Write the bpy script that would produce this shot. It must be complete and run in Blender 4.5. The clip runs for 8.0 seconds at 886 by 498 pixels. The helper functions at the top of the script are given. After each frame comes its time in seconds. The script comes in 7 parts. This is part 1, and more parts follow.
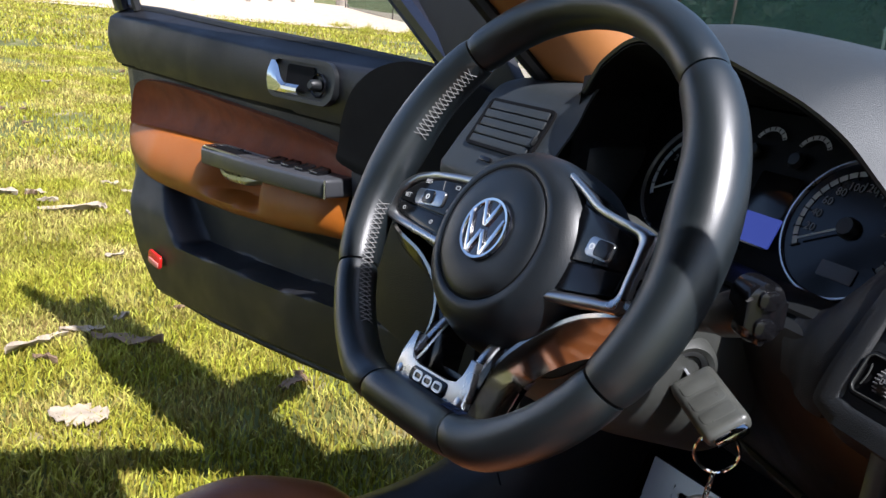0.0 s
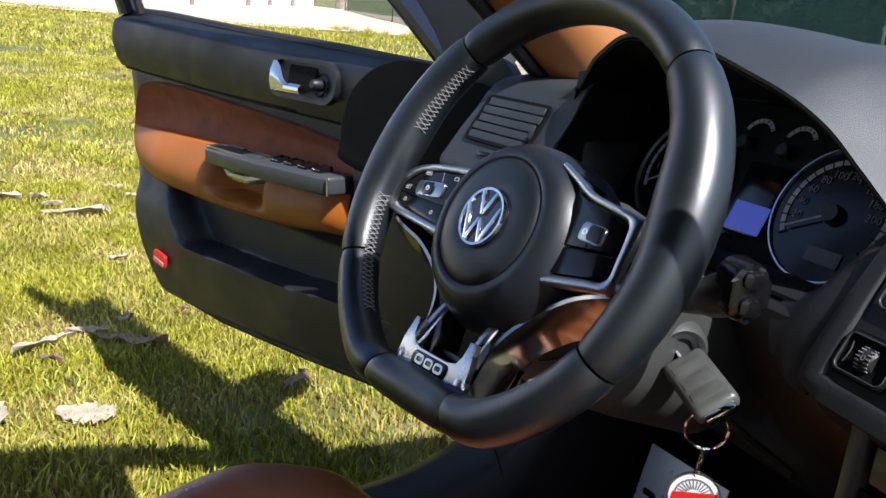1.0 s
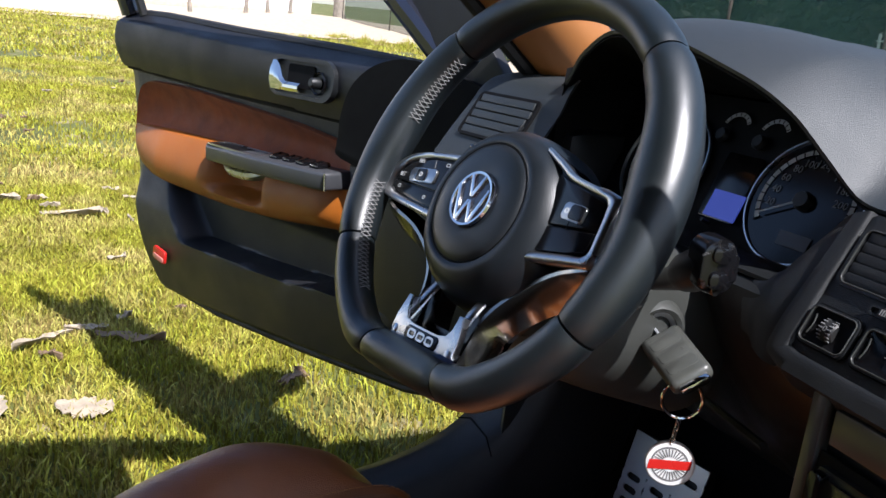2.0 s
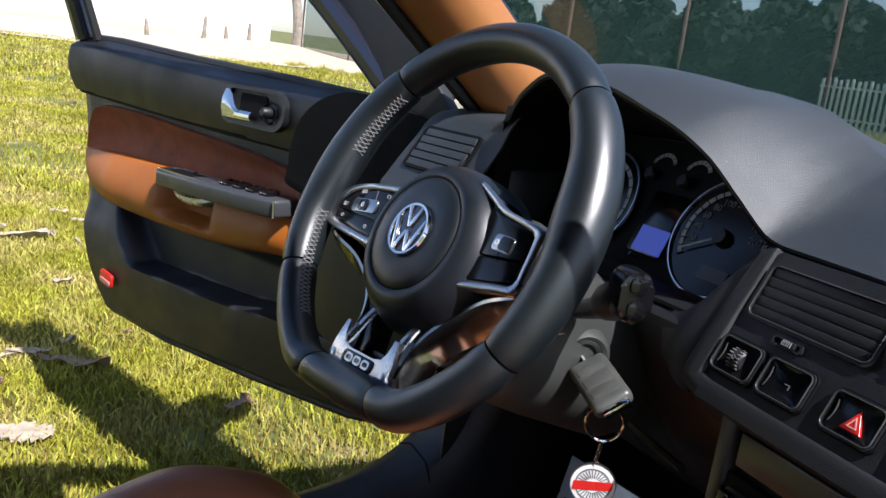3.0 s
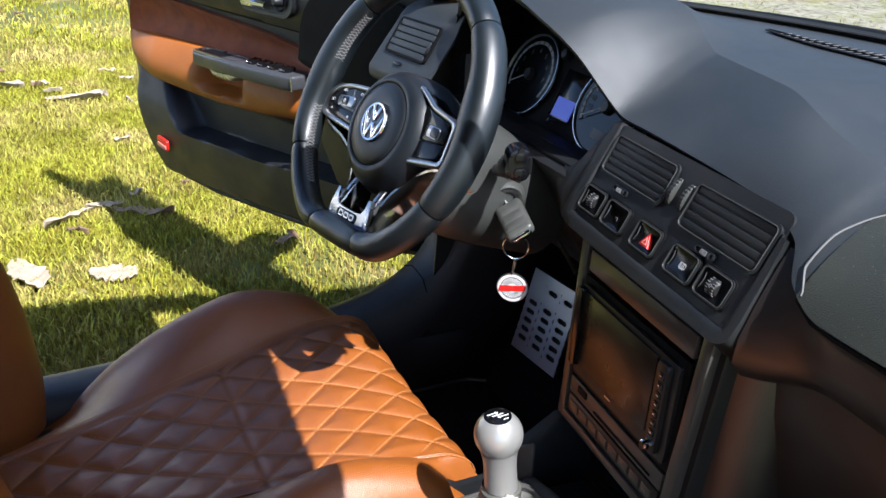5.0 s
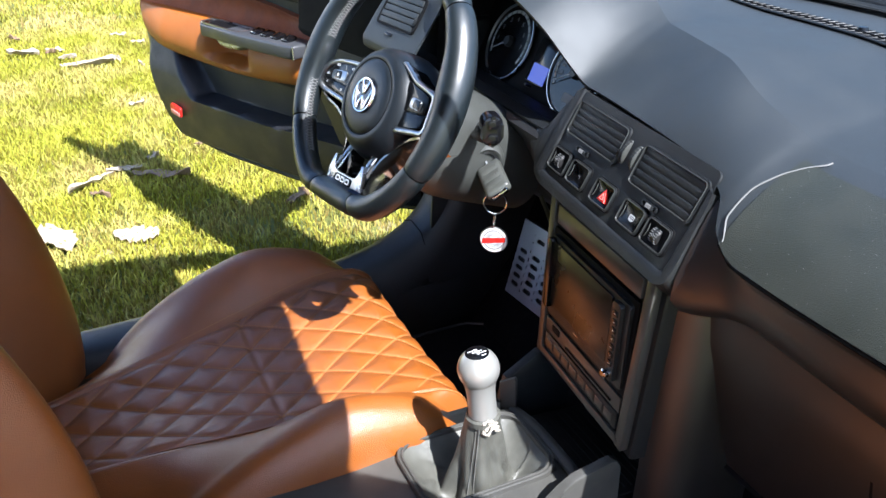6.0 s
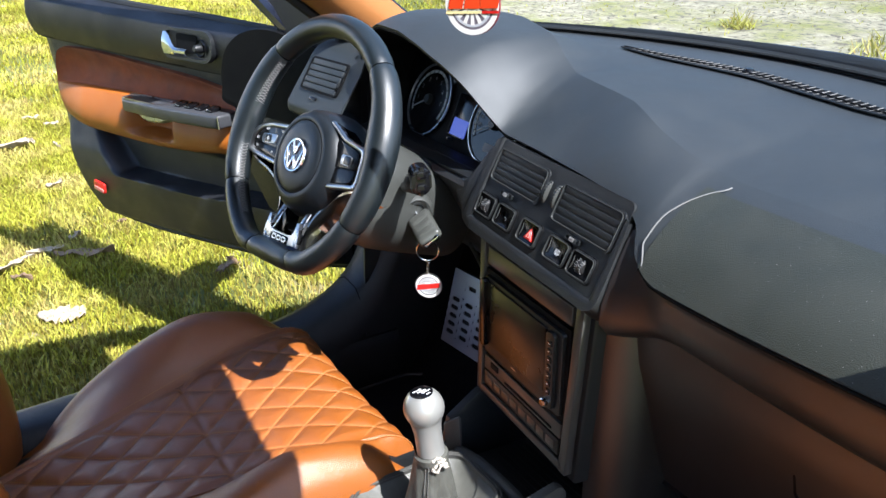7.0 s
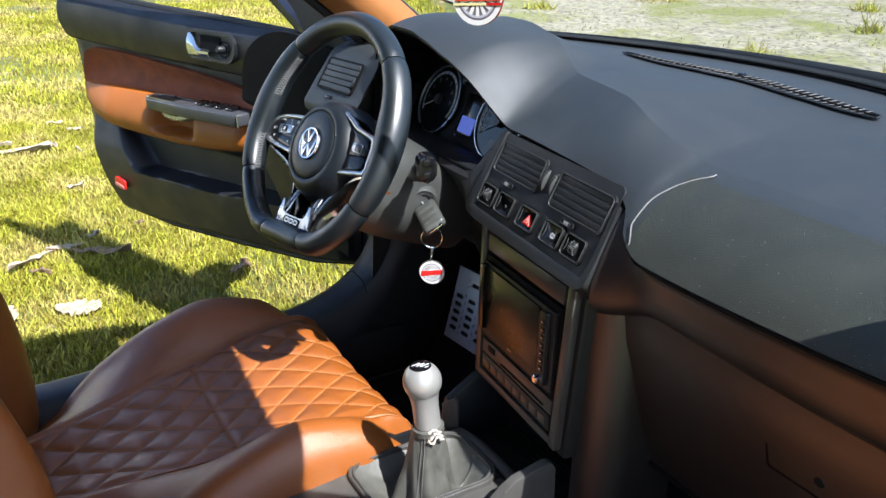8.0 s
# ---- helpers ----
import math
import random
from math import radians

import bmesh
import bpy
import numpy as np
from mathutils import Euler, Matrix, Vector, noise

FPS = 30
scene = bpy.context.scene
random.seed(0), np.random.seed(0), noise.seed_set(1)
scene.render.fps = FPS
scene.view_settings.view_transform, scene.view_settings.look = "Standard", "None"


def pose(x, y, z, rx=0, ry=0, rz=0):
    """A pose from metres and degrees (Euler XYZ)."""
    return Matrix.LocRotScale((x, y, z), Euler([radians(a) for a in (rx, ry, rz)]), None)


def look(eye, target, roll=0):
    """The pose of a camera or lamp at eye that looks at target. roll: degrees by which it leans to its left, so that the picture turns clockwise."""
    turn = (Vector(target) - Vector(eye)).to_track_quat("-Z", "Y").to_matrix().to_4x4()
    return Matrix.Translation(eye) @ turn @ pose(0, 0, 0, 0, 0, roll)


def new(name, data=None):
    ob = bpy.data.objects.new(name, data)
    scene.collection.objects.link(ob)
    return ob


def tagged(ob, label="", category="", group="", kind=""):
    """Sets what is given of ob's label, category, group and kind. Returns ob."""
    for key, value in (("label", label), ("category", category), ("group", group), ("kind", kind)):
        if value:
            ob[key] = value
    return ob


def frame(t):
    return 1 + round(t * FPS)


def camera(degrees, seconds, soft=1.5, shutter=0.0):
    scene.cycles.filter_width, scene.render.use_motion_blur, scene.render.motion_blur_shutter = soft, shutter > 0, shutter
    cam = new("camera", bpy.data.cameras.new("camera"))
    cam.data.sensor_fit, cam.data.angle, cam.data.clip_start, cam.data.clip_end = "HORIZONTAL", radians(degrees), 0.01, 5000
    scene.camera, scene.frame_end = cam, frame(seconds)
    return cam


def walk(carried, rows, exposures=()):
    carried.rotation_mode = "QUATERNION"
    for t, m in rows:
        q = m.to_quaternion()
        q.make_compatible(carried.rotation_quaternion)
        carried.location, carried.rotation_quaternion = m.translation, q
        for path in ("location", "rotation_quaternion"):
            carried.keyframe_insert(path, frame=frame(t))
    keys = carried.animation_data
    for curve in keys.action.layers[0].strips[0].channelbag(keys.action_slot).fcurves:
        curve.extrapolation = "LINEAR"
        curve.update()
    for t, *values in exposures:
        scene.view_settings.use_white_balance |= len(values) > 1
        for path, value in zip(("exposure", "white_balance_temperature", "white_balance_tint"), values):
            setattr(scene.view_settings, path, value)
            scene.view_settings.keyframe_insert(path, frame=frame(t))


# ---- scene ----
cam = camera(55.0, 8.0)
EXPOSURES = [(0, 0.97, 5950, 16), (4.3, 0.88, 5950, 16), (5.0, 1.22, 5800, 14), (6.4, 1.85, 5700, 12), (7.0, 1.53, 5800, 12), (8, 1.37, 5850, 12)]
PATH = [
    (0, (0.216, 0.024, 1.079), (-1.523, 0.858, 0.552), 5.4),
    (0.5, (0.223, 0.022, 1.08), (-1.517, 0.853, 0.551), 5.0),
    (1, (0.243, 0.014, 1.075), (-1.499, 0.845, 0.553), 4.9),
    (2.3, (0.291, -0.002, 1.062), (-1.454, 0.85, 0.583), 5.8),
    (2.5, (0.291, -0.002, 1.066), (-1.445, 0.889, 0.627), 6.2),
    (3, (0.324, -0.002, 1.071), (-1.392, 0.935, 0.649), 7.1),
    (3.5, (0.377, -0.008, 1.092), (-1.339, 0.922, 0.657), 6.5),
    (4, (0.468, -0.012, 1.145), (-1.258, 0.887, 0.682), 5.5),
    (4.5, (0.564, -0.019, 1.19), (-1.146, 0.834, 0.601), 4.1),
    (5, (0.639, -0.053, 1.23), (-0.993, 0.752, 0.4), 2.6),
    (5.2, (0.673, -0.063, 1.246), (-0.934, 0.724, 0.353), 2.2),
    (6.3, (0.769, -0.063, 1.304), (-0.823, 0.693, 0.358), -0.5),
    (6.5, (0.774, -0.065, 1.301), (-0.795, 0.752, 0.368), -1.5),
    (7, (0.802, -0.101, 1.299), (-0.774, 0.829, 0.492), -1.3),
    (7.5, (0.838, -0.122, 1.287), (-0.763, 0.807, 0.53), -1.1),
    (8, (0.878, -0.13, 1.271), (-0.732, 0.787, 0.518), 0.2),
]
walk(cam, [(t, look(eye, at, roll)) for t, eye, at, roll in PATH], EXPOSURES)

# ---- light ----
SUN_EL, SUN_AZ = 51.0, 9.0          # degrees; azimuth from +x towards +y
world = bpy.data.worlds.new("sky")
scene.world = world
world.use_nodes = True
sky = world.node_tree.nodes.new("ShaderNodeTexSky")
sky.sky_type, sky.sun_disc = "NISHITA", False
sky.sun_elevation, sky.sun_rotation = radians(SUN_EL), radians(90 - SUN_AZ)
back = world.node_tree.nodes["Background"]
back.inputs["Strength"].default_value = 0.11
world.node_tree.links.new(sky.outputs[0], back.inputs[0])
sun = new("sun", bpy.data.lights.new("sun", "SUN"))
sun.data.energy, sun.data.angle, sun.data.color = 5.0, radians(0.5), (1.0, 0.955, 0.88)
sun.matrix_world = look((8 * math.cos(radians(SUN_AZ)), 8 * math.sin(radians(SUN_AZ)), 8 * math.tan(radians(SUN_EL))), (0, 0, 0))


# ---- materials ----
def material(name, colour, rough=0.5, metal=0.0, grain=0.0, grain_scale=300.0, spots=0.15, spot_scale=6.0, rough_var=0.1,
             spec=0.5, coat=0.0, other=None, mix_scale=20.0, lo=0.4, hi=0.6, dust=None, dust_scale=900.0, dust_at=0.72, kind="noise", sheen=0.0,
             island=0.0, each=0.0, coat_rough=0.08):
    """A principled surface: colour varied by stains, fine relief by grain, and optional dust specks."""
    m = bpy.data.materials.new(name)
    m.use_nodes = True
    t, l = m.node_tree.nodes, m.node_tree.links
    b = t["Principled BSDF"]
    co = t.new("ShaderNodeTexCoord").outputs["Object"]

    def noise_of(scale, detail=4.0, rough_=0.55):
        n = t.new("ShaderNodeTexNoise")
        n.inputs["Scale"].default_value, n.inputs["Detail"].default_value, n.inputs["Roughness"].default_value = scale, detail, rough_
        l.new(co, n.inputs["Vector"])
        return n.outputs["Fac"]

    def ramp(src, a, c, va=0.0, vc=1.0):
        r = t.new("ShaderNodeMapRange")
        r.inputs[1].default_value, r.inputs[2].default_value, r.inputs[3].default_value, r.inputs[4].default_value = a, c, va, vc
        l.new(src, r.inputs[0])
        return r.outputs[0]

    def mixed(fac, a, c):
        x = t.new("ShaderNodeMix")
        x.data_type = "RGBA"
        l.new(fac, x.inputs["Factor"]) if hasattr(fac, "links") else None
        for sock, v in ((x.inputs[6], a), (x.inputs[7], c)):
            if hasattr(v, "links"):
                l.new(v, sock)
            else:
                sock.default_value = (*v, 1)
        return x.outputs[2]

    stain = noise_of(spot_scale, 5.0, 0.6)
    dark = tuple(c * (1 - spots) for c in colour)
    light = tuple(min(1, c * (1 + spots)) for c in colour)
    col = mixed(ramp(stain, 0.3, 0.7), dark, light)
    if other is not None:
        col = mixed(ramp(noise_of(mix_scale, 6.0, 0.65), lo, hi), col, other)
    if island or each:
        src = t.new("ShaderNodeNewGeometry").outputs["Random Per Island"] if island else t.new("ShaderNodeObjectInfo").outputs["Random"]
        amount = island or each
        hsv = t.new("ShaderNodeHueSaturation")
        l.new(ramp(src, 0, 1, 1 - amount, 1 + amount), hsv.inputs["Value"])
        l.new(ramp(src, 0, 1, 0.5 - amount * 0.06, 0.5 + amount * 0.06), hsv.inputs["Hue"])
        l.new(col, hsv.inputs["Color"])
        col = hsv.outputs[0]
    if dust is not None:
        col = mixed(ramp(noise_of(dust_scale, 1.0, 0.5), dust_at, dust_at + 0.04), col, dust)
    l.new(col, b.inputs["Base Color"])
    b.inputs["Metallic"].default_value = metal
    b.inputs["Specular IOR Level"].default_value = spec
    b.inputs["Coat Weight"].default_value = coat
    b.inputs["Coat Roughness"].default_value = coat_rough
    b.inputs["Sheen Weight"].default_value = sheen
    l.new(ramp(noise_of(spot_scale * 2.3, 4.0), 0.3, 0.7, max(0.02, rough - rough_var), min(1, rough + rough_var)), b.inputs["Roughness"])
    if grain:
        bump = t.new("ShaderNodeBump")
        bump.inputs["Strength"].default_value, bump.inputs["Distance"].default_value = grain, 0.001
        if kind == "leather":
            v = t.new("ShaderNodeTexVoronoi")
            v.inputs["Scale"].default_value = grain_scale
            l.new(co, v.inputs["Vector"])
            l.new(v.outputs["Distance"], bump.inputs["Height"])
        else:
            l.new(noise_of(grain_scale, 2.0), bump.inputs["Height"])
        l.new(bump.outputs[0], b.inputs["Normal"])
    return m


def glass(name, tint=(0.8, 0.9, 0.86), gloss=0.0):
    """A thin pane: clear, tinted, and glossy at a grazing angle."""
    m = bpy.data.materials.new(name)
    m.use_nodes = True
    t, l = m.node_tree.nodes, m.node_tree.links
    t.remove(t["Principled BSDF"])
    clear, shiny, mix, fr, rng = t.new("ShaderNodeBsdfTransparent"), t.new("ShaderNodeBsdfGlossy"), t.new("ShaderNodeMixShader"), t.new("ShaderNodeLayerWeight"), t.new("ShaderNodeMapRange")
    power = t.new("ShaderNodeMath")
    power.operation, power.inputs[1].default_value = "POWER", 4.0
    fr.inputs[0].default_value = 0.5
    rng.inputs[3].default_value, rng.inputs[4].default_value = 0.05, 0.7
    clear.inputs[0].default_value = (*tint, 1)
    shiny.inputs["Roughness"].default_value = gloss
    l.new(fr.outputs["Facing"], power.inputs[0]), l.new(power.outputs[0], rng.inputs[0])
    l.new(rng.outputs[0], mix.inputs[0]), l.new(clear.outputs[0], mix.inputs[1]), l.new(shiny.outputs[0], mix.inputs[2])
    l.new(mix.outputs[0], t["Material Output"].inputs[0])
    return m


def glow(name, colour, strength):
    m = bpy.data.materials.new(name)
    m.use_nodes = True
    b = m.node_tree.nodes["Principled BSDF"]
    b.inputs["Base Color"].default_value = (*[c * 0.3 for c in colour], 1)
    b.inputs["Emission Color"].default_value, b.inputs["Emission Strength"].default_value = (*colour, 1), strength
    b.inputs["Roughness"].default_value = 0.25
    return m


def netting(name, colour, through_):
    """Woven shade net: lets part of the light straight through."""
    m = bpy.data.materials.new(name)
    m.use_nodes = True
    t, l = m.node_tree.nodes, m.node_tree.links
    b = t["Principled BSDF"]
    co = t.new("ShaderNodeTexCoord").outputs["Object"]
    n = t.new("ShaderNodeTexNoise")
    n.inputs["Scale"].default_value, n.inputs["Detail"].default_value = 0.9, 5
    l.new(co, n.inputs["Vector"])
    r = t.new("ShaderNodeValToRGB")
    r.color_ramp.elements[0].color = (*[c * 0.7 for c in colour], 1)
    r.color_ramp.elements[1].color = (*[c * 1.3 for c in colour], 1)
    l.new(n.outputs["Fac"], r.inputs[0]), l.new(r.outputs[0], b.inputs["Base Color"])
    b.inputs["Roughness"].default_value = 0.8
    clear, mix = t.new("ShaderNodeBsdfTransparent"), t.new("ShaderNodeMixShader")
    mix.inputs[0].default_value = through_
    l.new(b.outputs[0], mix.inputs[1]), l.new(clear.outputs[0], mix.inputs[2])
    l.new(mix.outputs[0], t["Material Output"].inputs[0])
    return m


DASH = material("dash_plastic", (0.0080, 0.0122, 0.0150), 0.60, spec=0.85, coat=0.10, coat_rough=0.55, grain=0.28, grain_scale=950, kind="leather", spots=0.12, rough_var=0.05, dust=(0.28, 0.28, 0.26), dust_scale=1000, dust_at=0.80)
LID = material("airbag_lid_plastic", (0.021, 0.0235, 0.0165), 0.50, spec=0.65, grain=0.4, grain_scale=800, kind="leather", spots=0.15, dust=(0.3, 0.3, 0.28), dust_scale=700, dust_at=0.76)
PLASTIC = material("black_plastic", (0.0105, 0.0118, 0.0130), 0.40, spec=0.45, grain=0.25, grain_scale=700, spots=0.1, dust=(0.25, 0.25, 0.23), dust_scale=1100, dust_at=0.80)
SOFT = material("door_vinyl", (0.011, 0.0115, 0.014), 0.45, spec=0.45, grain=0.4, grain_scale=600, kind="leather", spots=0.12)
# near-black plastic; in hollows and under the instrument hood it stands in for shade
DARK = material("black_plastic_and_shade", (0.003, 0.003, 0.0035), 0.7, spots=0.1, spec=0.15)
GLOSSY = material("gloss_black", (0.005, 0.005, 0.006), 0.16, spec=0.4, rough_var=0.05, spots=0.05)
LEATHER = material("black_leather", (0.0062, 0.0100, 0.0122), 0.38, spec=0.9, grain=0.10, grain_scale=1400, kind="leather", spots=0.15, rough_var=0.07)
TAN = material("tan_leather", (0.275, 0.078, 0.008), 0.40, spec=1.0, grain=0.45, grain_scale=700, kind="leather", spots=0.10, spot_scale=9, rough_var=0.07)
# brighter copy of the tan leather; sunlight on the door insert put into the colour
TAN_DOOR = material("tan_leather_sunlit", (0.36, 0.105, 0.010), 0.46, spec=0.35, grain=0.35, grain_scale=900, kind="leather", spots=0.10, spot_scale=9, rough_var=0.07)
TAN_TRIM = material("tan_pillar_vinyl", (0.33, 0.13, 0.035), 0.45, grain=0.25, grain_scale=800, kind="leather", spots=0.06)
SUEDE = material("rust_suede", (0.27, 0.062, 0.012), 0.75, grain=0.3, grain_scale=1500, spots=0.32, spot_scale=16, sheen=0.05)
THREAD = material("tan_thread", (0.44, 0.19, 0.060), 0.7)
DIM = material("dim_print", (0.16, 0.16, 0.16), 0.5, spots=0.03)
ARC = material("grey_scale_print", (0.42, 0.43, 0.44), 0.5, spots=0.03)
BLUE_THREAD = material("blue_thread", (0.04, 0.07, 0.17), 0.7)
WHITE_THREAD = material("grey_thread", (0.20, 0.20, 0.20), 0.7)
PANEL = material("vent_panel_plastic", (0.0066, 0.0078, 0.0088), 0.48, spec=0.60, grain=0.30, grain_scale=1100, kind="leather", spots=0.15, dust=(0.22, 0.22, 0.21), dust_scale=1000, dust_at=0.79)
CONSOLE = material("console_plastic", (0.060, 0.058, 0.052), 0.45, spec=0.5, grain=0.35, grain_scale=900, spots=0.15, spot_scale=18, dust=(0.25, 0.24, 0.22), dust_scale=900, dust_at=0.78)
BOOT = material("grey_worn_leather", (0.086, 0.085, 0.072), 0.45, spec=0.5, grain=0.35, grain_scale=900, kind="leather", spots=0.25, spot_scale=30)
ARM = material("armrest_plastic", (0.045, 0.047, 0.052), 0.42, spec=0.6, grain=0.15, grain_scale=900, spots=0.08)
HUB = material("airbag_cover_vinyl", (0.0072, 0.0102, 0.0135), 0.42, spec=0.55, grain=0.08, grain_scale=900, kind="leather", spots=0.08)
STITCH_GREY = material("grey_thread", (0.16, 0.155, 0.14), 0.8, spots=0.1)
PALE_FRAY = material("frayed_leather", (0.42, 0.38, 0.32), 0.9, spots=0.3, spot_scale=200)
LOWER = material("lower_dash_plastic", (0.0105, 0.0085, 0.0080), 0.37, spec=1.0, coat=0.25, coat_rough=0.38, grain=0.15, grain_scale=1100, kind="leather", spots=0.15, rough_var=0.05)
SEAM = material("worn_seam", (0.13, 0.13, 0.125), 0.6)
SHROUD = material("grey_column_plastic", (0.042, 0.044, 0.040), 0.48, spec=0.5, grain=0.3, grain_scale=900, spots=0.12, dust=(0.25, 0.25, 0.23), dust_scale=900, dust_at=0.80)
FOB = material("worn_key_plastic", (0.060, 0.062, 0.055), 0.36, spec=0.6, grain=0.15, grain_scale=900, spots=0.2, spot_scale=60)
CHROME = material("chrome", (0.75, 0.75, 0.76), 0.08, 1.0, spots=0.03, rough_var=0.04)
DARK_CHROME = material("dark_chrome", (0.34, 0.32, 0.29), 0.16, 1.0, spots=0.1, rough_var=0.05)
SATIN = material("satin_silver", (0.50, 0.51, 0.53), 0.30, 1.0, spots=0.05, rough_var=0.06)
STEEL = material("brushed_steel", (0.50, 0.52, 0.55), 0.45, 0.7, grain=0.1, grain_scale=900, spots=0.1)
BRONZE = material("grey_trim", (0.075, 0.072, 0.066), 0.33, 0.35, spots=0.1, rough_var=0.05)
KNOB = material("silver_paint", (0.38, 0.375, 0.35), 0.33, 0.5, spots=0.05, rough_var=0.05)
WHITE = material("white_print", (0.75, 0.75, 0.74), 0.5, spots=0.03)
PINK = material("pale_red_print", (0.75, 0.30, 0.25), 0.5, spots=0.03)
RED = material("red_plastic", (0.55, 0.02, 0.015), 0.25, spots=0.1)
PAINT = material("dark_blue_car_paint", (0.012, 0.014, 0.024), 0.18, 0.2, coat=1.0, spots=0.05, rough_var=0.03)
RUBBER = material("black_rubber", (0.012, 0.012, 0.012), 0.6, grain=0.2, grain_scale=400)
CARPET = material("black_carpet", (0.006, 0.006, 0.007), 0.95, spec=0.1, grain=0.8, grain_scale=1200, spots=0.2, spot_scale=40)
CLOTH = material("dark_headliner", (0.020, 0.021, 0.023), 0.9, grain=0.3, grain_scale=1200)
SCREEN = material("dark_screen", (0.012, 0.009, 0.007), 0.30, rough_var=0.06, spots=0.2, spec=0.45)
PANE = glass("windscreen_glass", (0.88, 0.93, 0.90))
CLEAR = glass("clear_glass", (0.93, 0.95, 0.94))
LCD = glow("blue_lcd", (0.07, 0.10, 0.50), 0.26)
GRASS_SOIL = material("lawn_soil", (0.105, 0.112, 0.020), 0.95, grain=0.9, grain_scale=60, spots=0.45, spot_scale=2.5, other=(0.34, 0.27, 0.15), mix_scale=2.6, lo=0.55, hi=0.66)
GRAVEL = material("pale_gravel", (0.295, 0.262, 0.185), 0.95, grain=1.0, grain_scale=22, spots=0.35, spot_scale=9, other=(0.19, 0.19, 0.05), mix_scale=0.9, lo=0.47, hi=0.60, dust=(0.12, 0.10, 0.075), dust_scale=20, dust_at=0.58)
BLADE = material("grass_blade", (0.278, 0.262, 0.028), 0.6, spots=0.30, spot_scale=1.6, island=0.4, spec=0.15, other=(0.42, 0.34, 0.11), mix_scale=1.9, lo=0.47, hi=0.65)
STRAW = material("dry_litter", (0.42, 0.32, 0.19), 0.85, spots=0.3, spot_scale=9, each=0.25)
SAND = material("sand", (0.47, 0.38, 0.27), 0.95, grain=0.8, grain_scale=60, spots=0.12)
WALL = material("white_render", (0.80, 0.78, 0.74), 0.9, grain=0.4, grain_scale=30, spots=0.05, spot_scale=0.5)
NET = netting("green_shade_net", (0.014, 0.066, 0.045), 0.36)
POST = material("rusty_post", (0.06, 0.045, 0.035), 0.7, spots=0.3)
PICKET = material("white_picket_paint", (0.62, 0.66, 0.60), 0.6, spots=0.1)
HEDGE = material("dark_foliage", (0.012, 0.022, 0.011), 0.8, spots=0.4, spot_scale=1.5)
BARK = material("grey_bark", (0.22, 0.19, 0.15), 0.9, grain=0.8, grain_scale=40, spots=0.3)


# ---- mesh helpers ----
def finish(name, bm, mat, parent=None, label="", smooth=35):
    me = bpy.data.meshes.new(name)
    bmesh.ops.recalc_face_normals(bm, faces=bm.faces)
    bm.to_mesh(me)
    bm.free()
    me.materials.append(mat)
    if smooth:
        me.shade_smooth()
        me.set_sharp_from_angle(angle=radians(smooth))
    ob = new(name, me)
    if parent is not None:
        ob.parent = parent
    if label:
        ob["label"] = label
    return ob


def part(name, bm, mat, parent, label="", smooth=35):
    return finish(name, bm, mat, parent, label, smooth)


def thing(name, m=None):
    ob = new(name)
    ob.empty_display_size = 0.05
    if m is not None:
        ob.matrix_basis = m
    return ob


def bevelled(bm, width, seg=2, angle=30):
    es = [e for e in bm.edges if len(e.link_faces) == 2 and e.calc_face_angle(0) > radians(angle)]
    if width > 0 and es:
        bmesh.ops.bevel(bm, geom=es, offset=width, segments=seg, affect="EDGES", profile=0.5, clamp_overlap=True)
    return bm


def box(sx, sy, sz, bevel=0.0, m=None, seg=2):
    bm = bmesh.new()
    bmesh.ops.create_cube(bm, size=1)
    bmesh.ops.scale(bm, vec=(sx, sy, sz), verts=bm.verts)
    bevelled(bm, bevel, seg)
    if m is not None:
        bmesh.ops.transform(bm, matrix=m, verts=bm.verts)
    return bm


def joined(*bms):
    out = bmesh.new()
    for b in bms:
        me = bpy.data.meshes.new("tmp")
        b.to_mesh(me)
        b.free()
        out.from_mesh(me)
        bpy.data.meshes.remove(me)
    return out


def moved(bm, m):
    bmesh.ops.transform(bm, matrix=m, verts=bm.verts)
    return bm


def outline_round(w, h, r, n=6):
    """A rounded rectangle, counter-clockwise."""
    pts = []
    for cx, cy, a0 in ((w / 2 - r, h / 2 - r, 0), (-w / 2 + r, h / 2 - r, 90), (-w / 2 + r, -h / 2 + r, 180), (w / 2 - r, -h / 2 + r, 270)):
        for i in range(n + 1):
            a = radians(a0 + 90 * i / n)
            pts.append((cx + r * math.cos(a), cy + r * math.sin(a)))
    return pts


def circle_pts(r, n=32, ry=None):
    return [(r * math.cos(2 * math.pi * i / n), (ry or r) * math.sin(2 * math.pi * i / n)) for i in range(n)]


def slab(pts, depth, bevel=0.0, m=None, seg=2):
    """A flat outline in xy, given a thickness from z = 0 down to -depth."""
    bm = bmesh.new()
    top = [bm.verts.new((x, y, 0)) for x, y in pts]
    low = [bm.verts.new((x, y, -depth)) for x, y in pts]
    bm.faces.new(top)
    bm.faces.new(low[::-1])
    n = len(pts)
    for i in range(n):
        bm.faces.new((top[i], low[i], low[(i + 1) % n], top[(i + 1) % n]))
    if bevel:
        es = [e for e in bm.edges if all(v in set(top) for v in e.verts)]
        bmesh.ops.bevel(bm, geom=es, offset=bevel, segments=seg, affect="EDGES", profile=0.5, clamp_overlap=True)
    if m is not None:
        moved(bm, m)
    return bm


